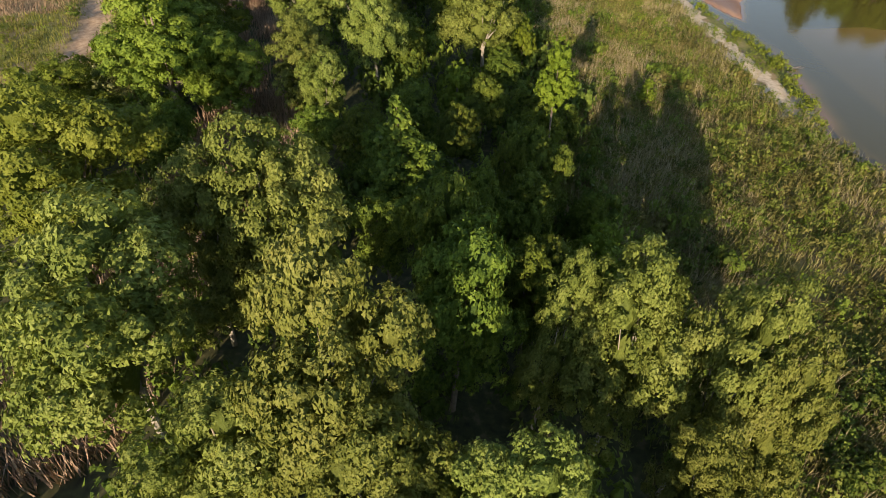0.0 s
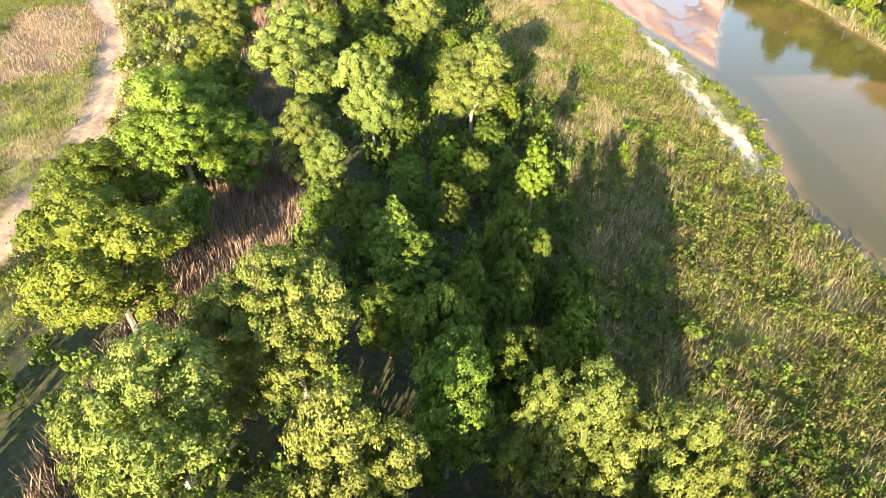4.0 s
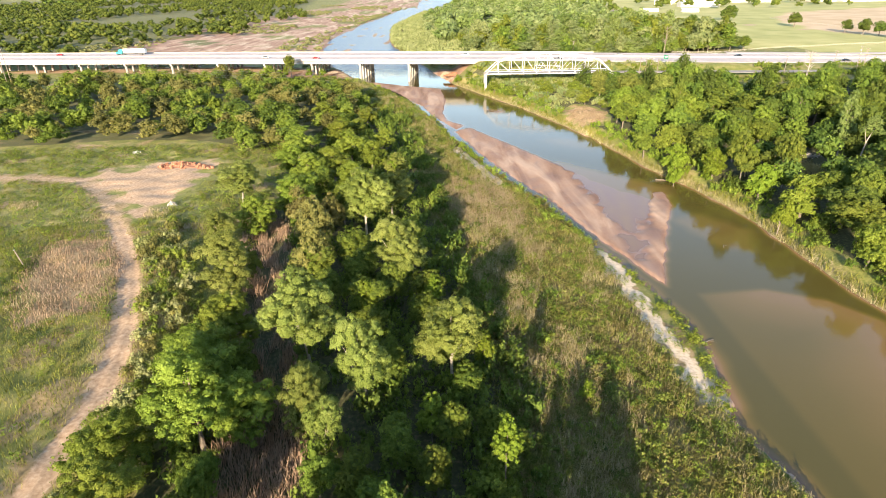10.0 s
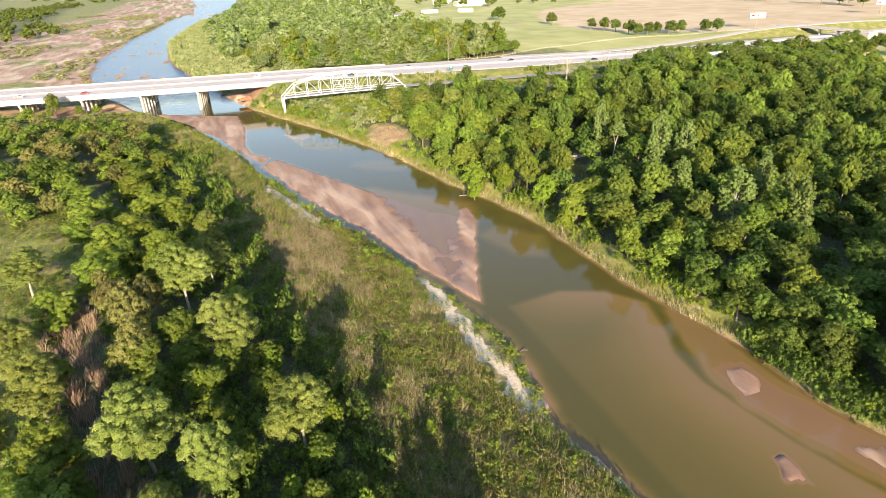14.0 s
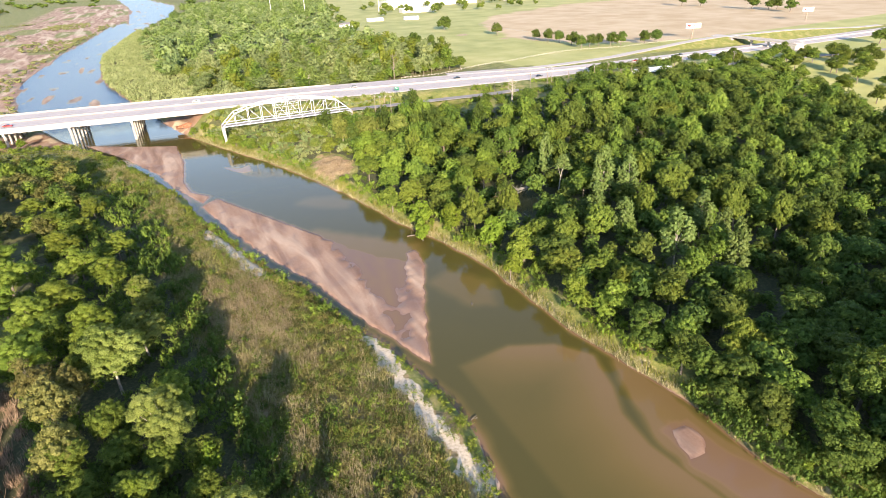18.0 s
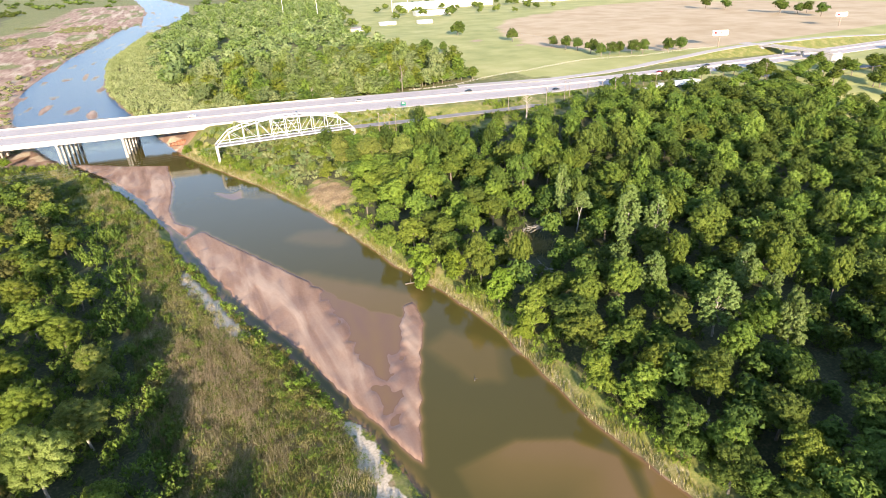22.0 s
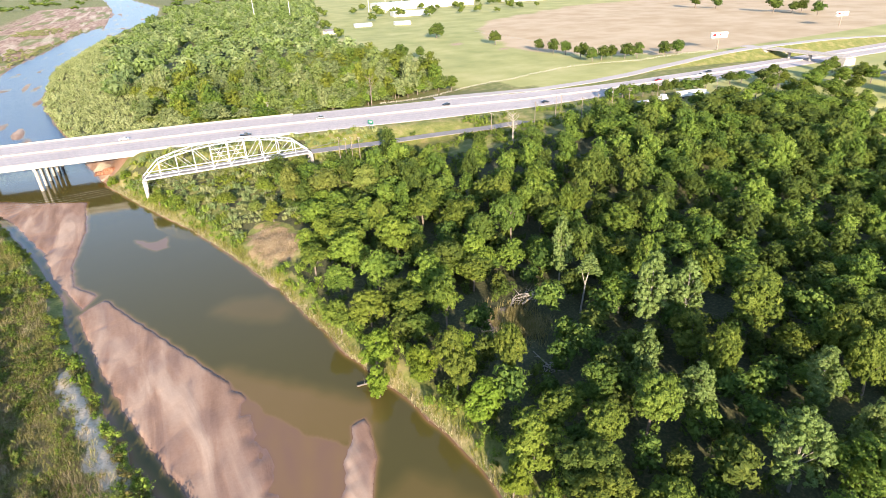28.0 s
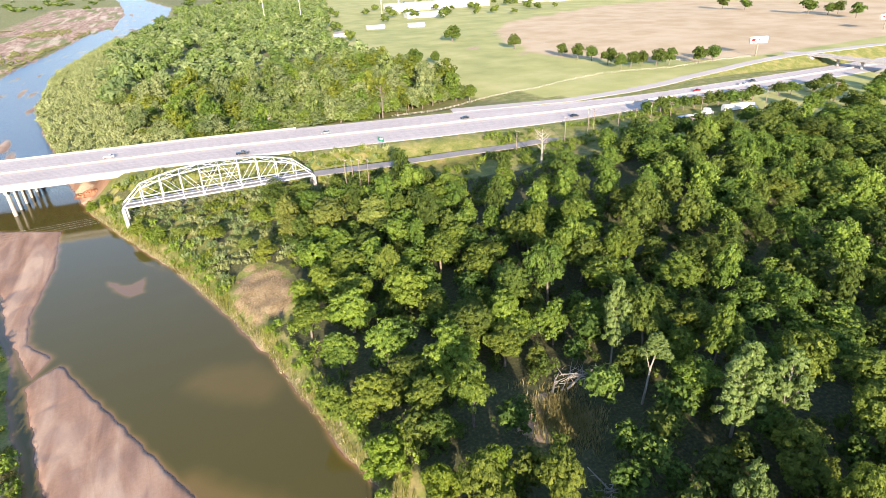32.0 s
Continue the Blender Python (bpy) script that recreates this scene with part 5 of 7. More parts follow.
for n, mat in enumerate((LEAF_PALE, LEAF_MID, LEAF_OLIVE)):
    joined_wood("reed_bushes", reed_bush[n::3], FINE_BRUSH, mat, "small green bushes growing among the reeds", 185 + n)
reed_fringe = scatter(random.Random(194), 640, (-30, 40, 10, 330), lambda x, y: -1 < x - line_at(REED_EDGE, y) < (18 if y < 95 else 11) + 3 * math.sin(y * 0.13) and math.sin(x * 0.9) + math.cos(y * 0.4 + x) > (-0.6 if y < 130 else 0.3), 1.5, 0.7, 1.6, 1.2)
for n, mat in enumerate((LEAF_MID, LEAF_DEEP, LEAF_DEEP)):
    joined_wood("reed_bushes", reed_fringe[n::3], FINE_BRUSH, mat, "dark green bushes where the grove meets the reeds", 195 + n)
near_bush = scatter(random.Random(204), 520, (13, 47, 4, 78), lambda x, y: reed_keep(x, y) and math.sin(x * 0.45 + 1) * math.cos(y * 0.3) + math.sin(y * 0.17 + x * 0.2) > -0.35, 1.05, 0.42, 0.95, 1.35)
for n, mat in enumerate((LEAF_OLIVE, LEAF_MID, LEAF_OLIVE, LEAF_FRESH)):
    joined_wood("reed_bushes", near_bush[n::4], MOUND, mat, "low yellow-green bushes among tan reeds", 205 + n)
leafy_reeds = scatter(random.Random(264), 3000, (-10, 56, 4, 260), lambda x, y: reed_keep(x, y) and x - line_at(REED_EDGE, y) > 8 + 6 * math.sin(y * 0.11 + 1) and math.sin(x * 0.5 + y * 0.23) + math.sin(y * 0.31 - x * 0.2) > -0.75, 0.95, 0.45, 1.15, 1.2)
for n, mat in enumerate((LEAF_OLIVE, LEAF_MID, LEAF_FRESH)):
    joined_wood("reed_bushes", leafy_reeds[n::3], MOUND, mat, "leafy yellow-green shoots standing among the reeds", 265 + n)
strip_tufts = scatter(random.Random(291), 240, (39, 52, 56, 124), lambda x, y: -0.5 < bank_l(y) - x < 8.5 and math.sin(x * 1.3 + y * 0.21) + math.sin(y * 0.5) > 0.15, 0.9, 0.3, 0.8, 1.0)
joined_wood("strip_weeds", strip_tufts, MOUND, LEAF_FRESH, "green weeds growing over the pale sand strip", 292)
bank_row = scatter(random.Random(301), 330, (5, 48, 118, 215), lambda x, y: 0.4 < bank_l(y) - x < 4.6 + 1.2 * math.sin(y * 0.2) and near_line(SAND_PATCH, x, y) > 1.6, 1.25, 0.9, 1.9, 1.05)
for n, mat in enumerate((LEAF_FRESH, LEAF_OLIVE, LEAF_FRESH)):
    joined_wood("bank_scrub", bank_row[n::3], FINE_BRUSH, mat, "bright green shrubs crowding the west bank", 302 + n)
slough_keep = lambda x, y: near_line(SLOUGH, x, y) < 5.6 and (y < 64 or math.sin(x * 1.1) * math.cos(y * 0.5) > 0.1)
cattails = scatter(random.Random(88), 1500, (-48, -10, 10, 140), slough_keep, 0.55, 1, 1.1, 1)
blades("cattails", cattails, 14, 2.3, 0.075, 0.3, CATTAIL, "tall dry brown cattails standing in the slough", 89)
bank_reeds = scatter(random.Random(90), 3600, (10, 115, 5, 350), lambda x, y: 0.1 < x - bank_r(y) < 1.3 + 0.6 * math.sin(y * 0.17) + 0.5 * math.sin(y * 0.41) and (y > 62 or math.sin(y * 1.3) > 0.75), 0.42, 1, 1.1, 1)
blades("bank_reeds", bank_reeds, 12, 1.2, 0.06, 0.35, REED_DRY, "pale dry reeds along the east waterline", 91)
green_reeds = scatter(random.Random(93), 4200, (10, 115, 5, 350), lambda x, y: 0.8 < x - bank_r(y) < 2.7 + 0.8 * math.sin(y * 0.23) and y > 58, 0.5, 1, 1.1, 1)
blades("bank_reeds", green_reeds, 10, 1.5, 0.08, 0.4, GRASS, "green and tan grass along the east waterline", 92)
dead_patch = scatter(random.Random(190), 420, (62, 92, 225, 268), lambda x, y: math.hypot(x - 76, (y - 246) * 0.55) < 7.5 + 2.5 * math.sin(x * 0.8) * math.cos(y * 0.5) and x - bank_r(y) > 3, 0.8, 1, 1.1, 1)
blades("dead_brush", dead_patch, 11, 0.7, 0.06, 0.6, BRUSH_BROWN, "brown dead brush on the river bank", 191, "brush")
field_keep = lambda x, y: x < -38 and near_line(TRACK, x, y) > 2.6 and inside_at(CLEARING, x, y) < -1
field_spots = scatter(random.Random(92), 5200, (-175, -36, 10, 208), lambda x, y: field_keep(x, y) and inside_at(DRY_PATCH, x, y) < 1, 0.9, 1, 1.1, 1)
blades("field_grass", field_spots, 13, 0.7, 0.09, 0.6, GRASS, "rough grass and weeds in the west field", 93, "grass")
near_field = scatter(random.Random(311), 4200, (-96, -38, 15, 132), lambda x, y: field_keep(x, y) and inside_at(DRY_PATCH, x, y) < 0.5 * math.sin(x + y), 0.72, 1, 1.1, 1)
blades("field_grass", near_field, 12, 0.65, 0.06, 0.45, GRASS, "rough grass and weeds in the west field", 312, "grass")
field_weeds = scatter(random.Random(94), 900, (-150, -34, 10, 205), lambda x, y: field_keep(x, y) and (math.sin(x * 0.11) + math.cos(y * 0.13) > 0.2 or x > -44), 1.1, 0.4, 1.1, 1.1)
joined_wood("field_weeds", field_weeds, SPRIG, LEAF_MID, "green weeds in the rough field", 95)
field_bush = scatter(random.Random(214), 1100, (-165, -42, 20, 205), lambda x, y: field_keep(x, y) and inside_at(DRY_PATCH, x, y) < 0 and math.sin(x * 0.13 + 1) + math.sin(y * 0.11 + x * 0.05) > -0.4, 1.5, 0.4, 1.1, 0.9)
for n, mat in enumerate((LEAF_MID, LEAF_OLIVE, LEAF_FRESH)):
    joined_wood("field_bushes", field_bush[n::3], MOUND, mat, "green weeds and low bushes in the rough field", 215 + n)
brown = scatter(random.Random(218), 900, (-90, -55, 82, 126), lambda x, y: inside_at(DRY_PATCH, x, y) > -1, 0.7, 1, 1.1, 1)
blades("dead_brush", brown, 9, 0.7, 0.08, 0.5, BRUSH_BROWN, "brown dried weeds in the rough field", 219, "brush")
verge = scatter(random.Random(224), 230, (-62, -33, 40, 160), lambda x, y: 2.8 < near_line(TRACK, x, y) < 12 and x > line_at(TRACK, y) and near_line(SLOUGH, x, y) > 6, 1.9, 0.9, 2.1, 1.05)
for n, mat in enumerate((LEAF_FRESH, LEAF_WILLOW, LEAF_OLIVE)):
    joined_wood("field_bushes", verge[n::3], FINE_BRUSH, mat, "leafy green bushes between the dirt track and the grove", 225 + n)
verge_scrub = scatter(random.Random(281), 420, (120, 300, 262, 322), lambda x, y: road_at(x) - y > 8 and abs(y - line_at(OLD_ROAD, x, 0)) > 5 and math.sin(x * 0.13) + math.sin(y * 0.21 + x * 0.04) > -0.5, 2.2, 0.9, 2.4, 1.0)
for n, mat in enumerate((LEAF_MID, LEAF_FRESH)):
    joined_wood("bank_scrub", verge_scrub[n::2], BRUSH, mat, "green bushes on the verge of the old road", 282 + n)
field_clumps = scatter(random.Random(284), 1900, (-150, -40, 15, 205), lambda x, y: field_keep(x, y) and inside_at(DRY_PATCH, x, y) < 0 and math.sin(x * 0.16 + 1) + math.sin(y * 0.12 - x * 0.07) + math.sin(x * 0.4 + y * 0.33) > -0.5, 1.15, 0.45, 1.15, 0.75)
for n, mat in enumerate((LEAF_MID, LEAF_OLIVE, LEAF_FRESH)):
    joined_wood("field_bushes", field_clumps[n::3], MOUND, mat, "leafy green weeds in the rough field", 285 + n)
bank_bush = scatter(random.Random(313), 300, (-78, 12, 250, 365), lambda x, y: 3 < bank_l(y) - x < 60 and y - road_at(x) < -5 and inside_at(BELT, x, y) < 2 and math.sin(x * 0.2) + math.sin(y * 0.17 + x * 0.1) > -0.6, 2.0, 0.8, 2.1, 1.0)
for n, mat in enumerate((LEAF_FRESH, LEAF_SOFT_HAZE, LEAF_MID)):
    joined_wood("bank_scrub", bank_bush[n::3], BRUSH, mat, "light green bushes on the west bank below the bridge", 314 + n)
bank_grass = scatter(random.Random(241), 2600, (-75, 0, 262, 372), lambda x, y: 3 < bank_l(y) - x < 46 and y - road_at(x) < -4, 0.95, 1, 1.1, 1)
blades("bank_grass", bank_grass, 12, 0.9, 0.09, 0.6, GRASS, "light green rough grass below the highway bridge", 242, "grass")

# ---- highway and its bridge ----
def road_points(x0, x1, step):
    return [(x, road_at(x)) for x in np.arange(x0, x1 + 0.1, step)]


def wide_at(x):
    """The highway narrows once the slip road has left it."""
    return WIDE - 16.0 * float(ease((x - 190) / 140))


def strip(points, off_a, off_b, z0, z1, mat, name, parent, label=""):
    """A solid ribbon along the highway between two offsets north of its south edge."""
    bm = bmesh.new()
    ring = None
    for k, (x, y) in enumerate(points):
        a, b = points[max(k - 1, 0)], points[min(k + 1, len(points) - 1)]
        d = Vector((b[0] - a[0], b[1] - a[1], 0)).normalized()
        n = Vector((-d.y, d.x, 0))
        p = Vector((x, y, 0))
        here = [bm.verts.new(p + n * (o * wide_at(x) / WIDE) + Vector((0, 0, z))) for o, z in ((off_a, z0), (off_b, z0), (off_b, z1), (off_a, z1))]
        if ring:
            for i in range(4):
                bm.faces.new((ring[i], ring[(i + 1) % 4], here[(i + 1) % 4], here[i]))
        else:
            bm.faces.new(here[::-1])
        ring = here
    bm.faces.new(ring)
    return part(name, bm, mat, parent, label)


highway = thing("highway_bridge", pose(0, 0, 0), "long pale concrete highway bridge on round columns over the river", "bridge")
over = road_points(-700, 50, 12.5)
strip(over, 0, WIDE, ROAD_Z - 0.3, ROAD_Z, DECK, "deck", highway, "worn pale concrete deck")
rails = road_points(-700, 118, 12.5)
for off in (0.0, WIDE / 2 - 0.3, WIDE - 0.35):
    strip(rails if off != WIDE / 2 - 0.3 else over, off, off + 0.35 if off != WIDE / 2 - 0.3 else off + 0.6, ROAD_Z, ROAD_Z + (0.95 if off == 0.0 else 0.75), CONCRETE if off == 0.0 else CONCRETE_OLD, "parapet", highway)
for k in range(10):
    o = 1.2 + k * (WIDE - 2.4) / 9 - 0.25
    strip(over, o, o + 0.5, ROAD_Z - 2.1, ROAD_Z - 0.3, CONCRETE if k in (0, 9) else CONCRETE_OLD, "girder", highway)


def bent(x):
    y = road_at(x)
    a, b = road_at(x - 5), road_at(x + 5)
    turn = math.degrees(math.atan2(b - a, 10))
    base = thing("pier", pose(x, y, 0, 0, 0, turn), "row of round stained concrete columns under a cap beam", "pier", "piers under the highway bridge")
    g = min(height_at(x - math.sin(radians(turn)) * o, y + math.cos(radians(turn)) * o) for o in (3, WIDE / 2, WIDE - 3)) - 1.0
    bm = bmesh.new()
    add_box(bm, (1.3, WIDE - 2.0, 1.3), (0, WIDE / 2, ROAD_Z - 2.76), None, 0.08)
    part("cap_beam", bm, CONCRETE, base)
    for k in range(6):
        bm = bmesh.new()
        add_limb(bm, (0, 2.6 + k * (WIDE - 5.2) / 5, g), (0, 2.6 + k * (WIDE - 5.2) / 5, ROAD_Z - 3.3), 0.8, 0.8, 14)
        part("column", bm, CONCRETE_OLD, base, smooth=False)
    return base


for k in range(-13, 1):
    bent(-3.0 + 31.0 * k)

east_road = thing("highway_road", pose(0, 0, 0), "pale concrete dual highway running east on a low bank", "road", kind="structure")
land = road_points(50, 1450, 14)
strip(land, 0, WIDE, ROAD_Z - 0.5, ROAD_Z, DECK, "carriageway", east_road)
strip(land, WIDE / 2 - 0.3, WIDE / 2 + 0.3, ROAD_Z, ROAD_Z + 0.85, CONCRETE, "median_barrier", east_road)
whole = road_points(-700, 1200, 9.5)
for off in (5.2, 9.2, 13.2, WIDE - 16.0, WIDE - 12.0, WIDE - 8.0):
    for s in (0.0, 1.75):
        strip(whole, off + s, off + s + 0.95, ROAD_Z + 0.004, ROAD_Z + 0.008, LANE, "wheel_track", east_road)
for off in (0.9, WIDE / 2 - 1.6, WIDE / 2 + 1.4, WIDE - 1.2):
    strip(whole, off, off + 0.18, ROAD_Z + 0.008, ROAD_Z + 0.014, YELLOW if 5 < off < WIDE - 5 else WHITE, "edge_line", east_road)

# ---- the old steel truss bridge ----
def truss():
    L, W = 71.0, 6.6
    t = thing("truss_bridge", pose(40.2, 321.5, 10.7, 0, 0, -2.2), "old silver-painted steel truss bridge with a curved top chord", "bridge")
    n = 10
    tops = [0, 6.4, 8.3, 9.6, 10.3, 10.6, 10.3, 9.6, 8.3, 6.4, 0]
    px = [L * k / n for k in range(n + 1)]
    for side in (0.0, W):
        bm = bmesh.new()
        add_bar(bm, (0, side, 0), (L, side, 0), 0.34, 0.42)
        part("bottom_chord", bm, STEEL_PALE, t)
        for k in range(n):
            bm = bmesh.new()
            add_bar(bm, (px[k], side, tops[k]), (px[k + 1], side, tops[k + 1]), 0.38, 0.38)
            part("end_post" if k in (0, n - 1) else "top_chord", bm, STEEL_PALE, t)
        for k in range(1, n):
            part("vertical", box((0.26, 0.24, tops[k]), (px[k], side, tops[k] / 2)), STEEL_PALE, t)
        for k in range(1, n - 1):
            fall = ((px[k], side, tops[k]), (px[k + 1], side, 0.2))
            climb = ((px[k], side, 0.2), (px[k + 1], side, tops[k + 1]))
            for a, b in ((fall, climb) if k in (4, 5) else (fall,) if k < 4 else (climb,)):
                bm = bmesh.new()
                add_bar(bm, a, b, 0.12, 0.12)
                part("diagonal", bm, STEEL_PALE, t)
        for up in (3.4, 6.8):
            bm = bmesh.new()
            add_bar(bm, (px[4], side, up), (px[6], side, up), 0.12, 0.14)
            part("mid_strut", bm, STEEL_PALE, t)
        bm = bmesh.new()
        add_bar(bm, (1.5, side + (0.35 if side == 0 else -0.35), 1.3), (L - 1.5, side + (0.35 if side == 0 else -0.35), 1.3), 0.12, 0.3)
        part("guard_rail", bm, STEEL_PALE, t)
    for k in range(1, n):
        bm = bmesh.new()
        add_bar(bm, (px[k], 0, tops[k] - 0.3), (px[k], W, tops[k] - 0.3), 0.25, 0.4)
        if tops[k] > 8:
            add_bar(bm, (px[k], 0, tops[k] - 1.7), (px[k], W, tops[k] - 1.7), 0.18, 0.25)
        part("cross_strut", bm, STEEL_PALE, t)
    for k in range(1, n - 1):
        bm = bmesh.new()
        add_bar(bm, (px[k], 0, tops[k]), (px[k + 1], W, tops[k + 1]), 0.14)
        add_bar(bm, (px[k], W, tops[k]), (px[k + 1], 0, tops[k + 1]), 0.14)
        part("sway_brace", bm, STEEL_PALE, t)
    for k in range(n + 1):
        part("floor_beam", box((0.35, W, 0.7), (px[k], W / 2, -0.35)), STEEL_RUST, t)
    part("deck", box((L, W - 0.8, 0.25), (L / 2, W / 2, 0.13)), TARMAC, t, "grey weathered roadway")
    for x, g in ((0.2, height_at(40, 322)), (L - 0.2, height_at(110, 319))):
        for side in (0.0, W):
            hgt = 10.7 - g + 1.2
            bm = bmesh.new()
            add_box(bm, (1.3, 1.5, hgt), (x, side, -hgt / 2 - 0.3), None, 0.08)
            part("pedestal", bm, CONCRETE, t)
    return t


truss()

# ---- other roads ----
def ribbon(name, path, width, lift, mat, label, z_of=None):
    pts = []
    for (ax, ay), (bx, by) in zip(path, path[1:]):
        k = max(2, int(math.hypot(bx - ax, by - ay) / 5))
        pts += [(ax + (bx - ax) * i / k, ay + (by - ay) * i / k) for i in range(k)]
    pts.append(path[-1])
    bm, last = bmesh.new(), None
    for k, (x, y) in enumerate(pts):
        a, b = pts[max(k - 1, 0)], pts[min(k + 1, len(pts) - 1)]
        d = Vector((b[0] - a[0], b[1] - a[1])).normalized()
        row = []
        for o in (-width / 2, 0.0, width / 2):
            px, py = x - d.y * o, y + d.x * o
            z = (z_of(k / (len(pts) - 1)) if z_of else height_at(x, y)) + lift
            row += [bm.verts.new((px, py, z)), ]
        low = [bm.verts.new(v.co - Vector((0, 0, 0.22))) for v in (row[0], row[2])]
        here = [row[0], row[1], row[2], low[1], low[0]]
        if last:
            for i in range(5):
                bm.faces.new((last[i], here[i], here[(i + 1) % 5], last[(i + 1) % 5]))
        last = here
    bmesh.ops.recalc_face_normals(bm, faces=bm.faces)
    me = bpy.data.meshes.new(name)
    bm.to_mesh(me)
    bm.free()
    me.materials.append(mat)
    return tagged(new(name, me), label, "road", kind="structure")


ribbon("old_road", OLD_ROAD, 6.6, 0.12, TARMAC, "narrow worn grey road leading to the truss bridge", lambda u: max(10.9, 10.9 + 2.2 * u))
RAMP = [(205, 377), (221, 373), (272, 360), (317, 359), (348, 362), (376, 367), (400, 367), (430, 366), (460, 363), (490, 360), (530, 356), (600, 350), (700, 346)]


def ramp_z(u):
    return 13.0 + 5.6 * float(ease((u - 0.30) / 0.25)) - 5.0 * float(ease((u - 0.68) / 0.3))


ribbon("ramp_road", RAMP, 8.5, 0.1, ROAD_PALE, "pale concrete slip road climbing beside the highway", ramp_z)


def embankment(path, width, z_of):
    """A grass bank that carries a climbing road."""
    pts = []
    for (ax, ay), (bx, by) in zip(path, path[1:]):
        k = max(2, int(math.hypot(bx - ax, by - ay) / 5))
        pts += [(ax + (bx - ax) * i / k, ay + (by - ay) * i / k) for i in range(k)]
    pts.append(path[-1])
    bm, last = bmesh.new(), None
    for k, (x, y) in enumerate(pts):
        a, b = pts[max(k - 1, 0)], pts[min(k + 1, len(pts) - 1)]
        d = Vector((b[0] - a[0], b[1] - a[1], 0)).normalized()
        n = Vector((-d.y, d.x, 0))
        top, foot = z_of(k / (len(pts) - 1)) - 0.06, height_at(x, y) - 0.6
        reach = width / 2 + 1.5 + max(0.0, top - foot) * 2.2
        here = [bm.verts.new(Vector((x, y, 0)) + n * o + Vector((0, 0, z))) for o, z in ((-reach, foot), (-width / 2 + 0.3, top), (width / 2 - 0.3, top), (reach, foot))]
        if last:
            for i in range(3):
                bm.faces.new((last[i], here[i], here[i + 1], last[i + 1]))
        last = here
    bmesh.ops.recalc_face_normals(bm, faces=bm.faces)
    me = bpy.data.meshes.new("embankment")
    bm.to_mesh(me)
    bm.free()
    me.materials.append(GROUND)
    tagged(new("embankment", me), "grassy bank below the climbing slip road", "embankment", kind="structure")


embankment(RAMP, 9.0, ramp_z)


def overpass():
    t = thing("overpass", pose(484, 347, 0, 0, 0, -91), "small concrete road bridge crossing over the highway", "bridge")
    part("deck", box((82, 9.0, 0.7), (13, 0, 18.2), None, 0.05), ROAD_PALE, t)
    for s in (-4.35, 4.35):
        part("parapet", box((56, 0.3, 0.7), (24, s, 18.9)), CONCRETE, t)
    for x in (11, 27):
        bm = bmesh.new()
        add_box(bm, (1.1, 9.0, 1.0), (x, 0, 17.3), None, 0.06)
        part("cap_beam", bm, CONCRETE, t)
        bm = bmesh.new()
        add_limb(bm, (x, 0, 11.5), (x, 0, 16.9), 0.9, 0.9, 12)
        part("column", bm, CONCRETE, t)
    for x, s in ((-6, 1), (46, -1)):
        bm = bmesh.new()
        v = [bm.verts.new(p) for p in ((x, -6, 17.7), (x, 6, 17.7), (x + 8 * s, 7, 12.2), (x + 8 * s, -7, 12.2), (x - 9 * s, -6, 17.7), (x - 9 * s, 6, 17.7), (x - 9 * s, 7, 12.2), (x - 9 * s, -7, 12.2))]
        for f in ((0, 1, 2, 3), (4, 5, 1, 0), (4, 7, 6, 5), (0, 3, 7, 4), (1, 5, 6, 2)):
            bm.faces.new([v[i] for i in f])
        bmesh.ops.recalc_face_normals(bm, faces=bm.faces)
        part("abutment", bm, CONCRETE_OLD, t)


overpass()


# ---- vehicles ----
def road_turn(x):
    return math.degrees(math.atan2(road_at(x + 4) - road_at(x - 4), 8))


def hull(length, width, outline):
    """A car body: a side outline of (along, up, half-width share) points, swept across."""
    bm = bmesh.new()
    left = [bm.verts.new((u * length, -width / 2 * w, z)) for u, z, w in outline]
    right = [bm.verts.new((u * length, width / 2 * w, z)) for u, z, w in outline]
    k = len(outline)
    for i in range(k):
        bm.faces.new((left[i], left[(i + 1) % k], right[(i + 1) % k], right[i]))
    bm.faces.new(left[::-1])
    bm.faces.new(right)
    bmesh.ops.recalc_face_normals(bm, faces=bm.faces)
    return bm


def wheel(parent, x, y, r=0.34, w=0.24):
    bm = bmesh.new()
    add_limb(bm, (x, y - w / 2, r), (x, y + w / 2, r), r, r, 14)
    tyre = part("wheel", bm, RUBBER, parent)
    bm = bmesh.new()
    add_limb(bm, (x, y - w / 2 - 0.01, r), (x, y + w / 2 + 0.01, r), r * 0.55, r * 0.55, 10)
    part("rim", bm, PAINT_SILVER, tyre)


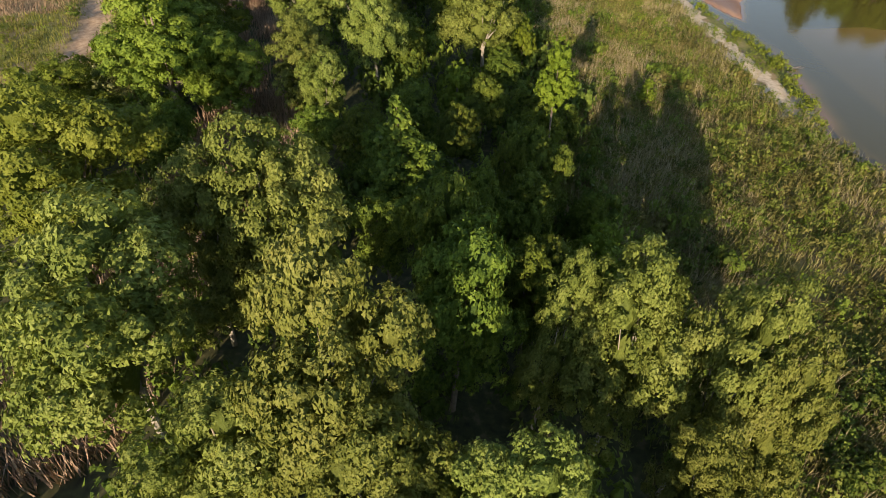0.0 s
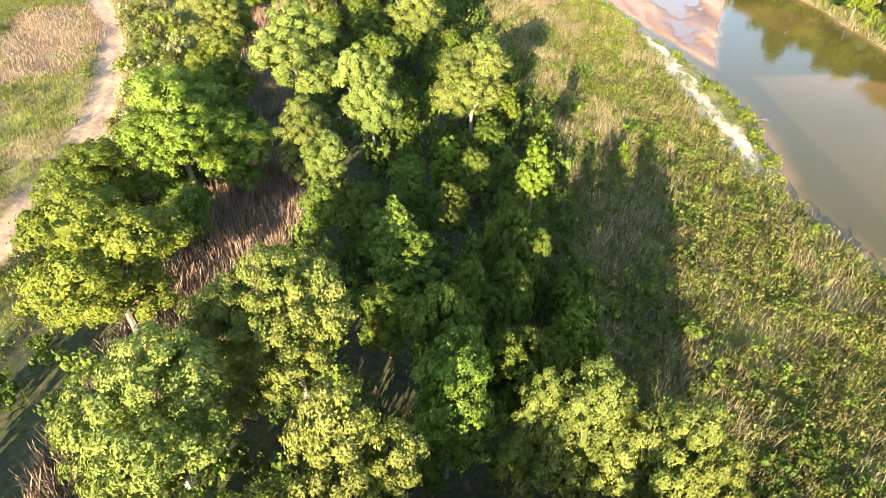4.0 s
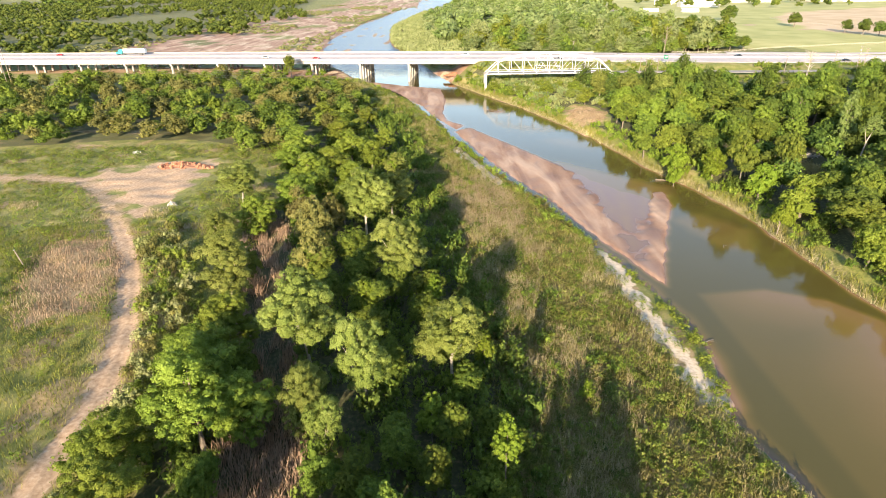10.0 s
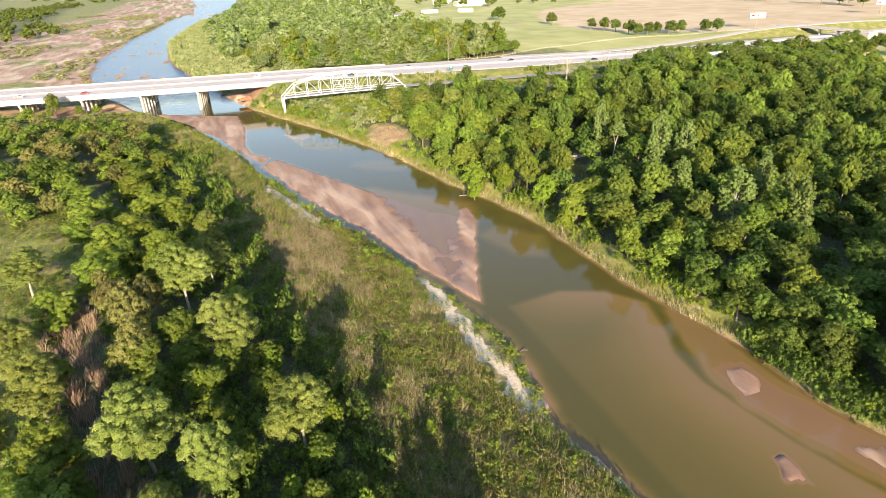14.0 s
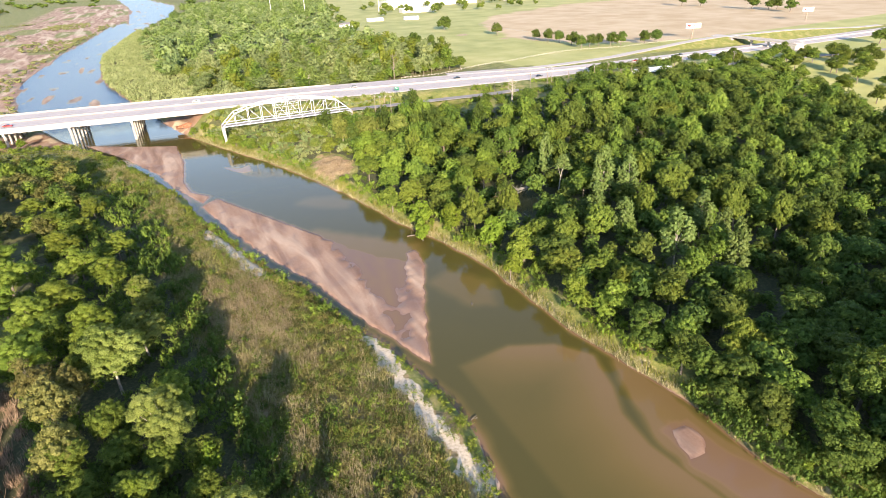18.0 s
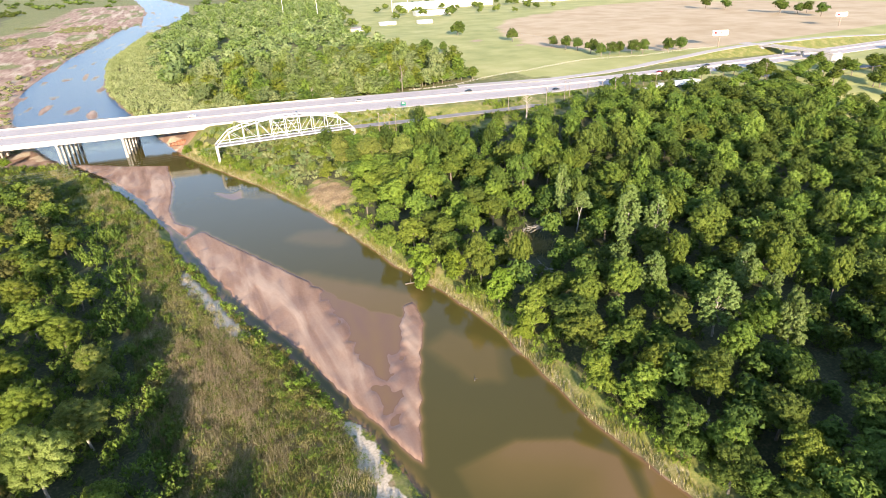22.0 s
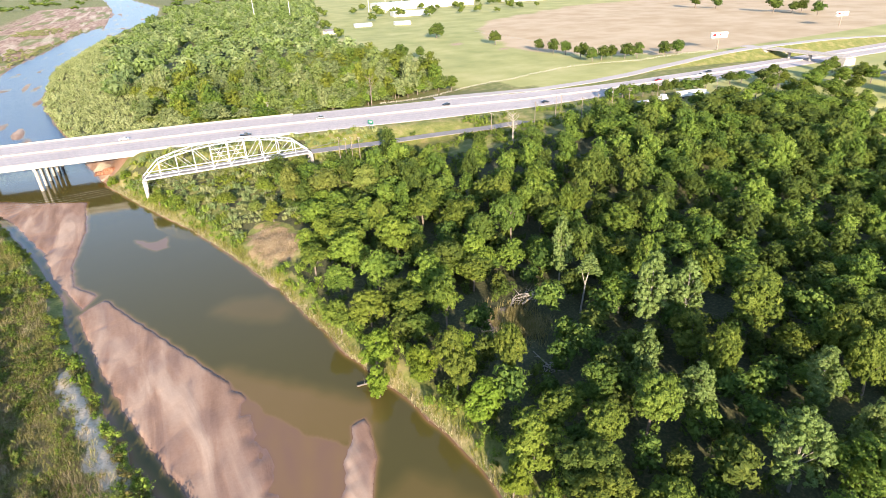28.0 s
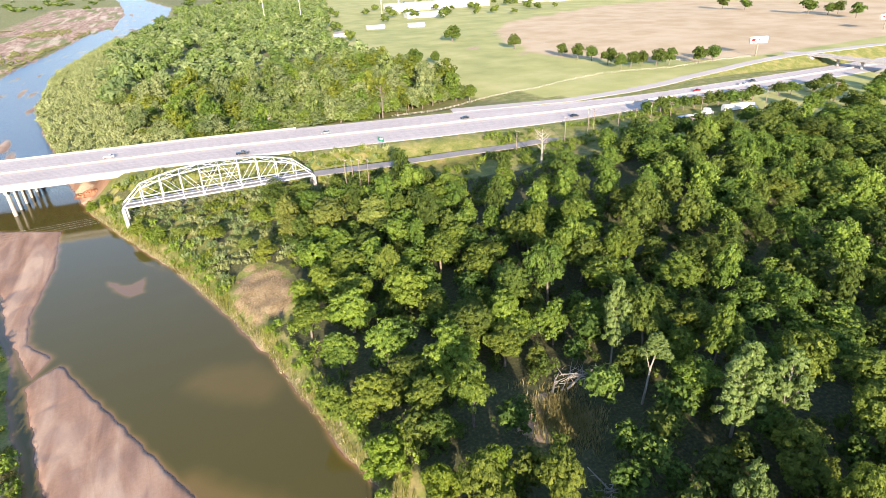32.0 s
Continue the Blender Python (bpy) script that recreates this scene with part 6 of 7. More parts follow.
def car(x, y, turn, paint, colour, kind="car"):
    t = thing(kind, pose(x, y, ROAD_Z + 0.01, 0, 0, turn), f"{colour} {'pickup truck' if kind == 'pickup' else 'saloon car'} on the highway", "car", "cars on the highway")
    L, W = (5.4, 1.95) if kind == "pickup" else (4.6, 1.8)
    if kind == "pickup":
        part("body", hull(L, W, [(-0.5, 0.45, 1), (-0.5, 1.05, 1), (-0.08, 1.05, 1), (0.16, 1.08, 1), (0.46, 1.0, 0.96), (0.5, 0.7, 0.94), (0.5, 0.4, 0.95)]), paint, t)
        part("cab", hull(L, W, [(-0.10, 1.05, 0.97), (-0.08, 1.72, 0.84), (0.10, 1.72, 0.84), (0.20, 1.08, 0.96)]), GLASS_DARK, t)
        part("roof", box((0.19 * L, W * 0.82, 0.06), (0.01 * L, 0, 1.74), None, 0.02), paint, t)
    else:
        part("body", hull(L, W, [(-0.5, 0.4, 0.95), (-0.5, 0.9, 0.94), (-0.36, 0.98, 0.97), (0.22, 0.92, 1), (0.46, 0.78, 0.95), (0.5, 0.55, 0.92), (0.5, 0.32, 0.94)]), paint, t)
        part("cabin", hull(L, W, [(-0.40, 0.95, 0.95), (-0.24, 1.40, 0.80), (0.04, 1.42, 0.80), (0.24, 0.92, 0.96)]), GLASS_DARK, t)
        part("roof", box((0.27 * L, W * 0.78, 0.05), (-0.10 * L, 0, 1.43), None, 0.02), paint, t)
    for sx in (-0.31, 0.31):
        for sy in (-0.45, 0.45):
            wheel(t, sx * L, sy * W)
    return t


for x, off, paint, colour, kind in ((31, 27, PAINT_WHITE, "white", "car"), (88, 6, PAINT_DARK, "dark", "pickup"), (126, 27, PAINT_SILVER, "silver", "car"), (198, 27, PAINT_DARK, "dark", "car"),
                                    (251, 6, PAINT_DARK, "dark", "car"), (346, 26, PAINT_RED, "red", "car"), (381, 22, PAINT_WHITE, "white", "pickup"), (394, 30, PAINT_DARK, "dark", "car"), (-64, 9, PAINT_RED, "red", "car"),
                                    (-99, 13, PAINT_SILVER, "silver", "car"), (-253, 31, PAINT_RED, "red", "car")):
    r = road_turn(x)
    off = off * wide_at(x) / WIDE
    car(x - math.sin(radians(r)) * off, road_at(x) + math.cos(radians(r)) * off, r + (180 if off > 21 * wide_at(x) / WIDE else 0), paint, colour, kind)


def semi_truck(x, y, z, turn, paint, label, flatbed=False):
    t = thing("semi_truck", pose(x, y, z, 0, 0, turn), label, "truck")
    part("cab", hull(5.2, 2.5, [(-0.42, 0.9, 1), (-0.42, 3.7, 0.94), (0.06, 3.6, 0.94), (0.16, 2.2, 0.98), (0.48, 1.9, 0.9), (0.5, 0.7, 0.92)]), paint, t)
    part("windscreen", box((0.08, 2.1, 1.1), (0.62, 0, 2.85), Euler((0, radians(-21), 0)).to_matrix()), GLASS_DARK, t)
    part("chassis", box((20.5, 1.0, 0.35), (-8.0, 0, 0.85)), RUBBER, t)
    if flatbed:
        part("flatbed", box((14.5, 2.5, 0.35), (-10.6, 0, 1.25), None, 0.04), WHITE, t)
        part("headboard", box((0.15, 2.5, 1.4), (-3.45, 0, 2.0)), WHITE, t)
    else:
        part("trailer", box((16.0, 2.55, 2.85), (-10.9, 0, 2.6), None, 0.06), WHITE, t, "white box trailer")
    for wx in (1.4, -1.6, -2.8, -15.0, -16.3):
        for wy in (-1.05, 1.05):
            wheel(t, wx, wy, 0.5, 0.4)


r = road_turn(-205)
semi_truck(-211 - math.sin(radians(r)) * 35, road_at(-211) + math.cos(radians(r)) * 35, ROAD_Z + 0.01, r + 180, PAINT_TEAL, "teal semi truck with a long white box trailer")
semi_truck(335, 288.5, height_at(335, 288), -8, PAINT_WHITE, "white parked semi truck with a long white box trailer")
semi_truck(308, 293, height_at(307, 291), -6, PAINT_WHITE, "white parked semi truck with an empty flatbed trailer", True)


# ---- poles, signs and wires ----
def pole(x, y, h, arms=1, lean=0.0, can=False, name="utility_pole", label="grey wooden utility pole with a crossarm", group="utility poles by the old road"):
    t = thing(name, pose(x, y, height_at(x, y), lean, lean * 0.5, 12), label, "pole", group)
    bm = bmesh.new()
    add_limb(bm, (0, 0, -1), (0, 0, h), 0.19, 0.12, 8)
    part("post", bm, WOOD_GREY, t)
    for k in range(arms):
        part("crossarm", box((0.12, 2.4, 0.14), (0.13, 0, h - 0.5 - 0.9 * k)), WOOD_GREY, t)
        for s in (-1.05, -0.4, 0.4, 1.05):
            bm = bmesh.new()
            add_limb(bm, (0.13, s, h - 0.42 - 0.9 * k), (0.13, s, h - 0.2 - 0.9 * k), 0.06, 0.04, 6)
            part("insulator", bm, WHITE, t)
    if can:
        bm = bmesh.new()
        add_limb(bm, (-0.42, 0, h - 2.6), (-0.42, 0, h - 1.6), 0.26, 0.26, 10)
        part("transformer", bm, PAINT_SILVER, t)
    return t


for k, (x, y) in enumerate(((197.5, 300), (223, 299), (237, 300), (242, 302), (244, 288), (258, 292), (273, 297), (276, 288), (265, 266), (299, 290), (343, 287), (379, 274))):
    pole(x, y, 10.5 + (k * 37 % 5) * 0.4, 1 + k % 2, 0, k % 4 == 2)
for k, (x, y) in enumerate(((119, 300.5), (121.5, 299), (124, 298.4), (127, 297))):
    pole(x, y, 16.5 - k * 0.4, 1, 0.6, False, "power_line_pole", "tall pale power line pole in a row of four", "power line poles beside the truss bridge")
for k, (x, y) in enumerate(((-223, 328), (-226, 336))):
    pole(x, y, 24, 2, 1.5, False, "power_line_pole", "tall dark power line pole beside the wood", "power line poles west of the river")


def wire(name, a, b, sag, label):
    cu = bpy.data.curves.new(name, "CURVE")
    cu.dimensions, cu.bevel_depth, cu.bevel_resolution = "3D", 0.025, 0
    sp = cu.splines.new("POLY")
    sp.points.add(24)
    for k in range(25):
        u = k / 24
        p = Vector(a).lerp(Vector(b), u) - Vector((0, 0, sag * 4 * u * (1 - u)))
        sp.points[k].co = (*p, 1)
    cu.materials.append(CABLE)
    me = bpy.data.meshes.new_from_object(new("wire_form", cu))
    bpy.data.objects.remove(bpy.data.objects["wire_form"])
    tagged(new(name, me), label, "cable", "power lines over the river")


top = height_at(121, 299) + 15.6
for k, dy in enumerate((-1.5, 0.2, 1.6, 3.0)):
    wire("power_line", (121, 299 + dy, top - 0.5 * k), (-224, 330 + dy * 2, height_at(-224, 330) + 22 - 0.8 * k), 9 + k, "thin power line hanging across the river")


def billboard(x, y, turn, base):
    t = thing("billboard", pose(x, y, base, 0, 0, turn), "white billboard on a single steel column at the field edge", "billboard", "billboards along the highway")
    bm = bmesh.new()
    add_limb(bm, (0, 0, -1), (0, 0, 10.5), 0.55, 0.5, 12)
    part("column", bm, STEEL_RUST, t)
    part("panel", box((14.6, 0.35, 4.4), (0, -0.7, 12.2), None, 0.04), WHITE, t)
    part("panel", box((14.6, 0.35, 4.4), (0, 0.7, 12.2), None, 0.04), WHITE, t)
    part("catwalk", box((14.8, 0.8, 0.12), (0, -1.3, 9.7)), STEEL_RUST, t)
    for u, w, h in ((-4.6, 3.0, 1.6), (0.2, 1.2, 1.6), (4.0, 4.6, 0.5), (4.0, 3.6, 0.4)):
        part("printed_shape", box((w, 0.02, h), (u, -0.89, 12.4 - (0.9 if h == 0.4 else 0))), PAINT_RED if h > 1 else PAINT_SILVER, t)


billboard(481, 397, -18, 12.8)
billboard(700, 425, -12, 12.8)


def road_sign(x, y):
    t = thing("road_sign", pose(x, y, height_at(x, y), 0, 0, -66), "green highway sign on two steel posts", "sign")
    for s in (-1.1, 1.1):
        part("post", box((0.12, 0.12, 4.6), (s, 0, 1.9)), PAINT_SILVER, t)
    part("panel", box((3.4, 0.06, 2.0), (0, -0.1, 4.0)), GREEN_SIGN, t)
    for w, z in ((2.4, 4.4), (1.8, 3.9)):
        part("lettering_bar", box((w, 0.02, 0.24), (0, -0.15, z)), WHITE, t)


road_sign(147, 334)


# ---- fences ----
def fence(path, gap_m, label):
    t = thing("fence", pose(0, 0, 0), label, "fence")
    post = box((0.14, 0.14, 1.5), (0, 0, 0.6))
    pm = bpy.data.meshes.new("post")
    post.to_mesh(pm)
    post.free()
    pm.materials.append(WOOD_PALE)
    for (ax, ay), (bx, by) in zip(path, path[1:]):
        k = max(1, int(math.hypot(bx - ax, by - ay) / gap_m))
        pts = [(ax + (bx - ax) * i / k, ay + (by - ay) * i / k) for i in range(k + 1)]
        zs = [height_at(*p) for p in pts]
        for p, z in zip(pts[:-1], zs):
            shared("post", pm, t, Matrix.Translation((*p, z)))
        for up in (0.55, 1.05):
            bm = bmesh.new()
            for (p, z), (q, w) in zip(zip(pts, zs), zip(pts[1:], zs[1:])):
                add_bar(bm, (*p, z + up), (*q, w + up), 0.04, 0.10)
            part("rail", bm, WOOD_PALE, t)


fence([(173, 386), (194, 385), (233, 394), (276, 397), (305, 405), (338, 411), (356, 409), (395, 399), (440, 400), (475, 396)], 3.2, "long white rail fence along the meadow edge")
fence([(409, 672), (406, 573), (408, 493), (418, 443), (428, 405)], 4.5, "pale field fence between meadow and ploughed field")

# ---- meadow trees ----
FIELD_TREES = [(249, 523, 7.5), (267, 525, 4.5), (348, 650, 9), (365, 558, 6.5), (369, 494, 4.5), (368, 471, 6), (373, 460, 5), (371, 439, 6), (365, 418, 5), (376, 420, 5), (385, 418, 5), (395, 414, 5.5), (404, 410, 5.5), (426, 402, 5.5),
               (440, 402, 5.5), (805, 695, 9), (806, 660, 8), (799, 566, 11), (805, 545, 7), (818, 541, 8), (791, 504, 9)]
for x, y, r in FIELD_TREES:
    plant("field_oak", x, y, r, "round dark green tree standing in the open meadow", "trees in the meadow", tall=5.0 + r * 1.3, noun="field_tree")
OPEN_GRASS_TREES = [(314, 261, 7.5), (282, 228, 7.5), (385, 277, 6), (303, 216, 7), (341, 240, 7.5), (241, 216, 6), (195, 227, 5.5), (400, 266, 5.5), (262, 206, 6.5), (326, 222, 6.5), (358, 244, 6), (300, 238, 5.5), (228, 252, 7), (189, 254, 4.2), (197, 242, 4.5), (257, 237, 4), (276, 241, 5.5)]
ROADSIDE_TREES = [(239, 237, 3), (285, 223, 6), (373, 262, 5), (352, 268, 6), (366, 252, 6), (392, 262, 6), (335, 250, 6.5), (318, 232, 6), (345, 226, 7), (372, 232, 6.5), (410, 268, 6), (430, 278, 6), (452, 285, 5), (330, 268, 4.5), (405, 245, 6), (170, 268, 5), (178, 252, 5)]
LAWN_TREES = scatter(random.Random(277), 44, (235, 470, 165, 275), lambda x, y: road_at(x) - y > 46 and x > 240 and free_of(x, y, [(a, b, c) for a, b, c in OPEN_GRASS_TREES + ROADSIDE_TREES], 7), 12, 4.6, 7.4, 1)
for x, y, r in OPEN_GRASS_TREES + ROADSIDE_TREES + [t[:3] for t in LAWN_TREES]:
    plant("wood_mid", x, y, r, "green tree standing in the open grass by the road", "trees by the old road", tall=6.5 + r * 0.85, noun="roadside_tree")
for x, y, r in ((478, 257, 6), (470, 240, 6.5), (480, 233, 5), (566, 276, 8), (440, 262, 5), (505, 250, 5), (425, 232, 5.5)):
    plant("field_oak", x, y, r, "round dark green tree standing in the open meadow", "trees in the meadow", tall=4 + r * 1.1)
HEDGE = [(285, 311), (292, 309), (299, 309), (306, 307), (314, 307), (321, 305), (329, 304), (337, 303), (345, 302), (353, 302), (372, 300), (381, 299), (399, 297), (410, 298)]
for k, (x, y) in enumerate(HEDGE):
    plant("hedge", x, y, 4.8 + (k * 7 % 5) * 0.3, "low round green tree in the row beside the highway", "row of trees beside the highway", tall=7.2 + (k * 3 % 4) * 0.6, noun="hedge_tree")
edge = random.Random(7)
for k in range(26):
    u = k / 25
    plant("wood_mid", 128 + 100 * u + edge.uniform(-3, 3), 404 - 6 * u + edge.uniform(-3, 9), edge.uniform(3.6, 5.4), "green tree along the far side of the highway", "trees north of the highway", tall=edge.uniform(8, 12), rng=edge)


def bare_tree(x, y, h, label, seed, mat=BARK_PALE, stout=1.0):
    rng = random.Random(seed)
    bm = bmesh.new()
    add_limb(bm, (0, 0, -0.5), (0.2, 0.1, h * 0.5), h * 0.022 * stout, h * 0.015 * stout, 7)
    add_limb(bm, (0.2, 0.1, h * 0.5), (0.0, 0.3, h), h * 0.015 * stout, h * 0.004, 6)
    for k in range(22):
        z = h * rng.uniform(0.3, 0.92)
        a, ln = rng.uniform(0, 6.283), h * rng.uniform(0.10, 0.26)
        tip = Vector((math.cos(a) * ln, math.sin(a) * ln, z + ln * rng.uniform(0.3, 1.0)))
        add_limb(bm, (0.15, 0.1, z), tip, h * 0.008 * stout, h * 0.002 * stout, 5)
        add_limb(bm, tip * 0.6 + Vector((0, 0, z * 0.4)), tip + Vector((rng.uniform(-1, 1), rng.uniform(-1, 1), 1)) * ln * 0.4, h * 0.004, h * 0.001, 4)
    t = thing("dead_tree", pose(x, y, height_at(x, y)), label, "tree", "dead trees")
    part("trunk", bm, mat, t)


bare_tree(196.5, 280, 15.5, "bleached white dead tree with broken limbs", 3, BARK_PALE, 1.5)
bare_tree(168, 387, 17, "tall bare dead trunk beside the highway", 4, BARK)
bare_tree(110, 402, 9, "short pale dead trunk beside the highway", 5)
bare_tree(-22, 58, 5.0, "small bare grey dead tree among the cattails", 6)
bare_tree(101, 76, 7.0, "bare branching dead tree at the river bank", 8)


def leaning_tree(x, y):
    t = thing("leaning_tree", pose(x, y, height_at(x, y)) @ Matrix.Scale(1.35, 4), "thin leaning tree with a bare pale trunk and small crown", "tree", "trees in the east wood")
    bm = bmesh.new()
    add_limb(bm, (0, 0, -0.4), (0.5, 0.1, 3.2), 0.20, 0.17, 7)
    add_limb(bm, (0.5, 0.1, 3.2), (1.0, 0.3, 6.4), 0.17, 0.13, 7)
    add_limb(bm, (1.0, 0.3, 6.4), (2.2, 0.4, 10.0), 0.13, 0.06, 6)
    add_limb(bm, (0.9, 0.3, 5.9), (0.2, 0.9, 9.2), 0.08, 0.03, 5)
    part("trunk", bm, BARK_PALE, t)
    crown, _, r0, h0 = KINDS["wood_pale"][0]
    shared("crown", crown, t, Matrix.Translation((1.6, 0.4, 6.3)) @ Matrix.Diagonal((2.7 / r0, 2.7 / r0, 6.0 / h0, 1)))


leaning_tree(135.5, 159.3)


def branch_pile(x, y, span, n, seed, label):
    rng = random.Random(seed)
    t = thing("brush_pile", pose(x, y, height_at(x, y)), label, "branches", "fallen branches in the clearing")
    for k in range(n):
        bm = bmesh.new()
        a, ln = rng.uniform(-0.7, 0.7) + (0 if k % 4 else 1.4), rng.uniform(0.3, 0.8) * span
        cx, cy, z = rng.gauss(0, span * 0.22), rng.gauss(0, span * 0.14), rng.uniform(0.1, 0.9)
        d = Vector((math.cos(a) * ln, math.sin(a) * ln, rng.uniform(-0.2, 0.9)))
        add_limb(bm, Vector((cx, cy, z)) - d / 2, Vector((cx, cy, z)) + d / 2, 0.085, 0.025, 6)
        part("branch", bm, BARK_WHITE, t)


branch_pile(129, 172.5, 9, 26, 11, "heap of bleached fallen branches beside the wood clearing")
branch_pile(115.5, 145, 7, 14, 12, "tangle of pale dead branches hanging in the wood")
branch_pile(81.5, 165.5, 5, 10, 13, "grey driftwood branches caught at the bank")


# ---- small things on the ground ----
def log_of(x, y, length, radius, turn, label, branches=3, seed=1, z=None, tilt=2):
    rng = random.Random(seed)
    bm = bmesh.new()
    add_limb(bm, (-length / 2, 0, 0), (0, 0.05 * length, 0.05), radius, radius * 0.85, 8)
    add_limb(bm, (0, 0.05 * length, 0.05), (length / 2, 0, 0.1), radius * 0.85, radius * 0.4, 8)
    for k in range(branches):
        u = rng.uniform(-0.3, 0.45) * length
        add_limb(bm, (u, 0, 0.05), (u + rng.uniform(-1, 1), rng.choice((-1, 1)) * rng.uniform(0.5, 1.6), rng.uniform(0.2, 1.2)), radius * 0.4, radius * 0.1, 5)
    t = thing("driftwood_log", pose(x, y, (height_at(x, y) if z is None else z) + radius * 0.7, 0, tilt, turn), label, "log", "fallen logs")
    part("trunk", bm, BARK_PALE if z is None else BARK, t)


log_of(80.5, 166, 8.0, 0.22, -12, "grey driftwood log lying in shallow water at the bank", 5, 1, 0.0)
log_of(20, 252, 3.4, 0.3, -35, "short pale log stranded on the sandbar", 1, 2)
log_of(-50, 109, 4.2, 0.16, 5, "pale fallen log in the grass", 1, 3)
log_of(130, 171, 11, 0.25, 15, "fallen bleached tree in the woodland clearing", 9, 4)
log_of(125, 173.5, 9, 0.22, 40, "fallen bleached tree in the woodland clearing", 8, 5)
log_of(116, 147, 9, 0.2, 110, "fallen bleached tree in the woodland clearing", 6, 6, None, -18)
log_of(74, 118, 1.6, 0.12, 60, "small snag sticking out of the river", 2, 7, 0.0)
log_of(52, 80, 1.8, 0.08, 20, "small driftwood branch at the water's edge", 3, 8, 0.1)


def mound(name, x, y, rx, ry, h, mat, label, category, seed, lumps=26):
    """A heap of earth with broken clods on it."""
    rng = np.random.RandomState(seed)
    u = np.linspace(-1.15, 1.15, 30)
    gx, gy = np.meshgrid(u, u)
    d = np.hypot(gx, gy) + 0.15 * waves(gx * 10, gy * 10, 9, seed)
    z = h * ease(1.1 - d) * (1 + 0.35 * waves(gx * 10, gy * 10, 3.5, seed + 1))
    t = thing(name, pose(x, y, height_at(x, y) - 0.05), label, category)
    me = quick_mesh("heap", np.stack([gx * rx, gy * ry, z - 0.2 * (d > 1)], -1).reshape(-1, 3), grid_faces(30, 30), mat, True)
    shared("heap", me, t)
    for k in range(lumps):
        a, q, s = rng.uniform(0, 6.283), rng.uniform(0, 1.1), rng.uniform(0.2, 0.8) * min(1.0, h + 0.2)
        bm = bmesh.new()
        g = bmesh.ops.create_icosphere(bm, subdivisions=1, radius=s)
        for v in g["verts"]:
            v.co *= rng.uniform(0.65, 1.15)
        bmesh.ops.translate(bm, verts=g["verts"], vec=(rx * q * math.cos(a), ry * q * math.sin(a), h * float(ease(1.1 - q)) * 0.9 + s * 0.2))
        part("clod", bm, mat, t)


mound("earth_pile", -77, 181, 6.5, 3.6, 0.8, RED_EARTH, "heap of red clay clods at the clearing's edge", "earth pile", 2, 90)
mound("earth_pile", -68, 178, 3.2, 2.0, 0.8, RED_EARTH, "low heap of red clay in the grass", "earth pile", 3, 14)
mound("rubble", -15, 399, 4.2, 2.4, 1.0, RED_EARTH, "pink rubble islet in the river below the bridge", "rubble", 4, 16)
mound("rubble", -20, 391, 3.0, 2.2, 0.8, RED_EARTH, "pink rubble islet in the river below the bridge", "rubble", 5, 12)
mound("rubble", -2, 369, 4.2, 3.0, 0.9, RED_EARTH, "muddy rubble round the foot of a bridge pier", "rubble", 6, 16)
mound("rubble", 26, 372, 6.0, 3.6, 1.4, RED_EARTH, "eroded bank of red earth and broken stone below the bridge", "rubble", 9, 40)
mound("pale_rock", -99, 199, 1.8, 1.0, 0.7, PLASTER, "pale slab of rock beside the dirt clearing", "rock", 7, 3)
mound("stone_heap", -66, 145, 1.5, 1.1, 0.6, CONCRETE_OLD, "small heap of grey broken concrete in the grass", "rubble", 8, 12)
p = thing("marker_post", pose(-84, 110, height_at(-84, 110), 0, -12, 0), "leaning wooden post in the rough field", "post")
bm = bmesh.new()
add_limb(bm, (0, 0, -0.4), (0, 0, 4.2), 0.14, 0.10, 8)
part("post", bm, WOOD_GREY, p)
part("cap", box((0.26, 0.26, 0.08), (0, 0, 4.22)), PAINT_SILVER, p)
grey_brush = [(x + random.Random(k).uniform(-3, 3), y + random.Random(k + 9).uniform(-3, 3), 1, 1) for k, (x, y) in enumerate([(-68, 138)] * 30 + [(-106, 147)] * 40 + [(-75, 95)] * 14 + [(-82, 136)] * 14)]
blades("dead_brush", grey_brush, 14, 1.0, 0.06, 0.5, REED_DRY, "grey dead brush in the rough field", 97, "brush")
glade = [(119 + random.Random(k).gauss(0, 3.2), 163.5 + random.Random(k + 500).gauss(0, 4.0), 1, 1) for k in range(420)]
blades("glade_grass", glade, 12, 1.5, 0.10, 0.5, REED, "tall grass in the woodland clearing", 98, "grass")


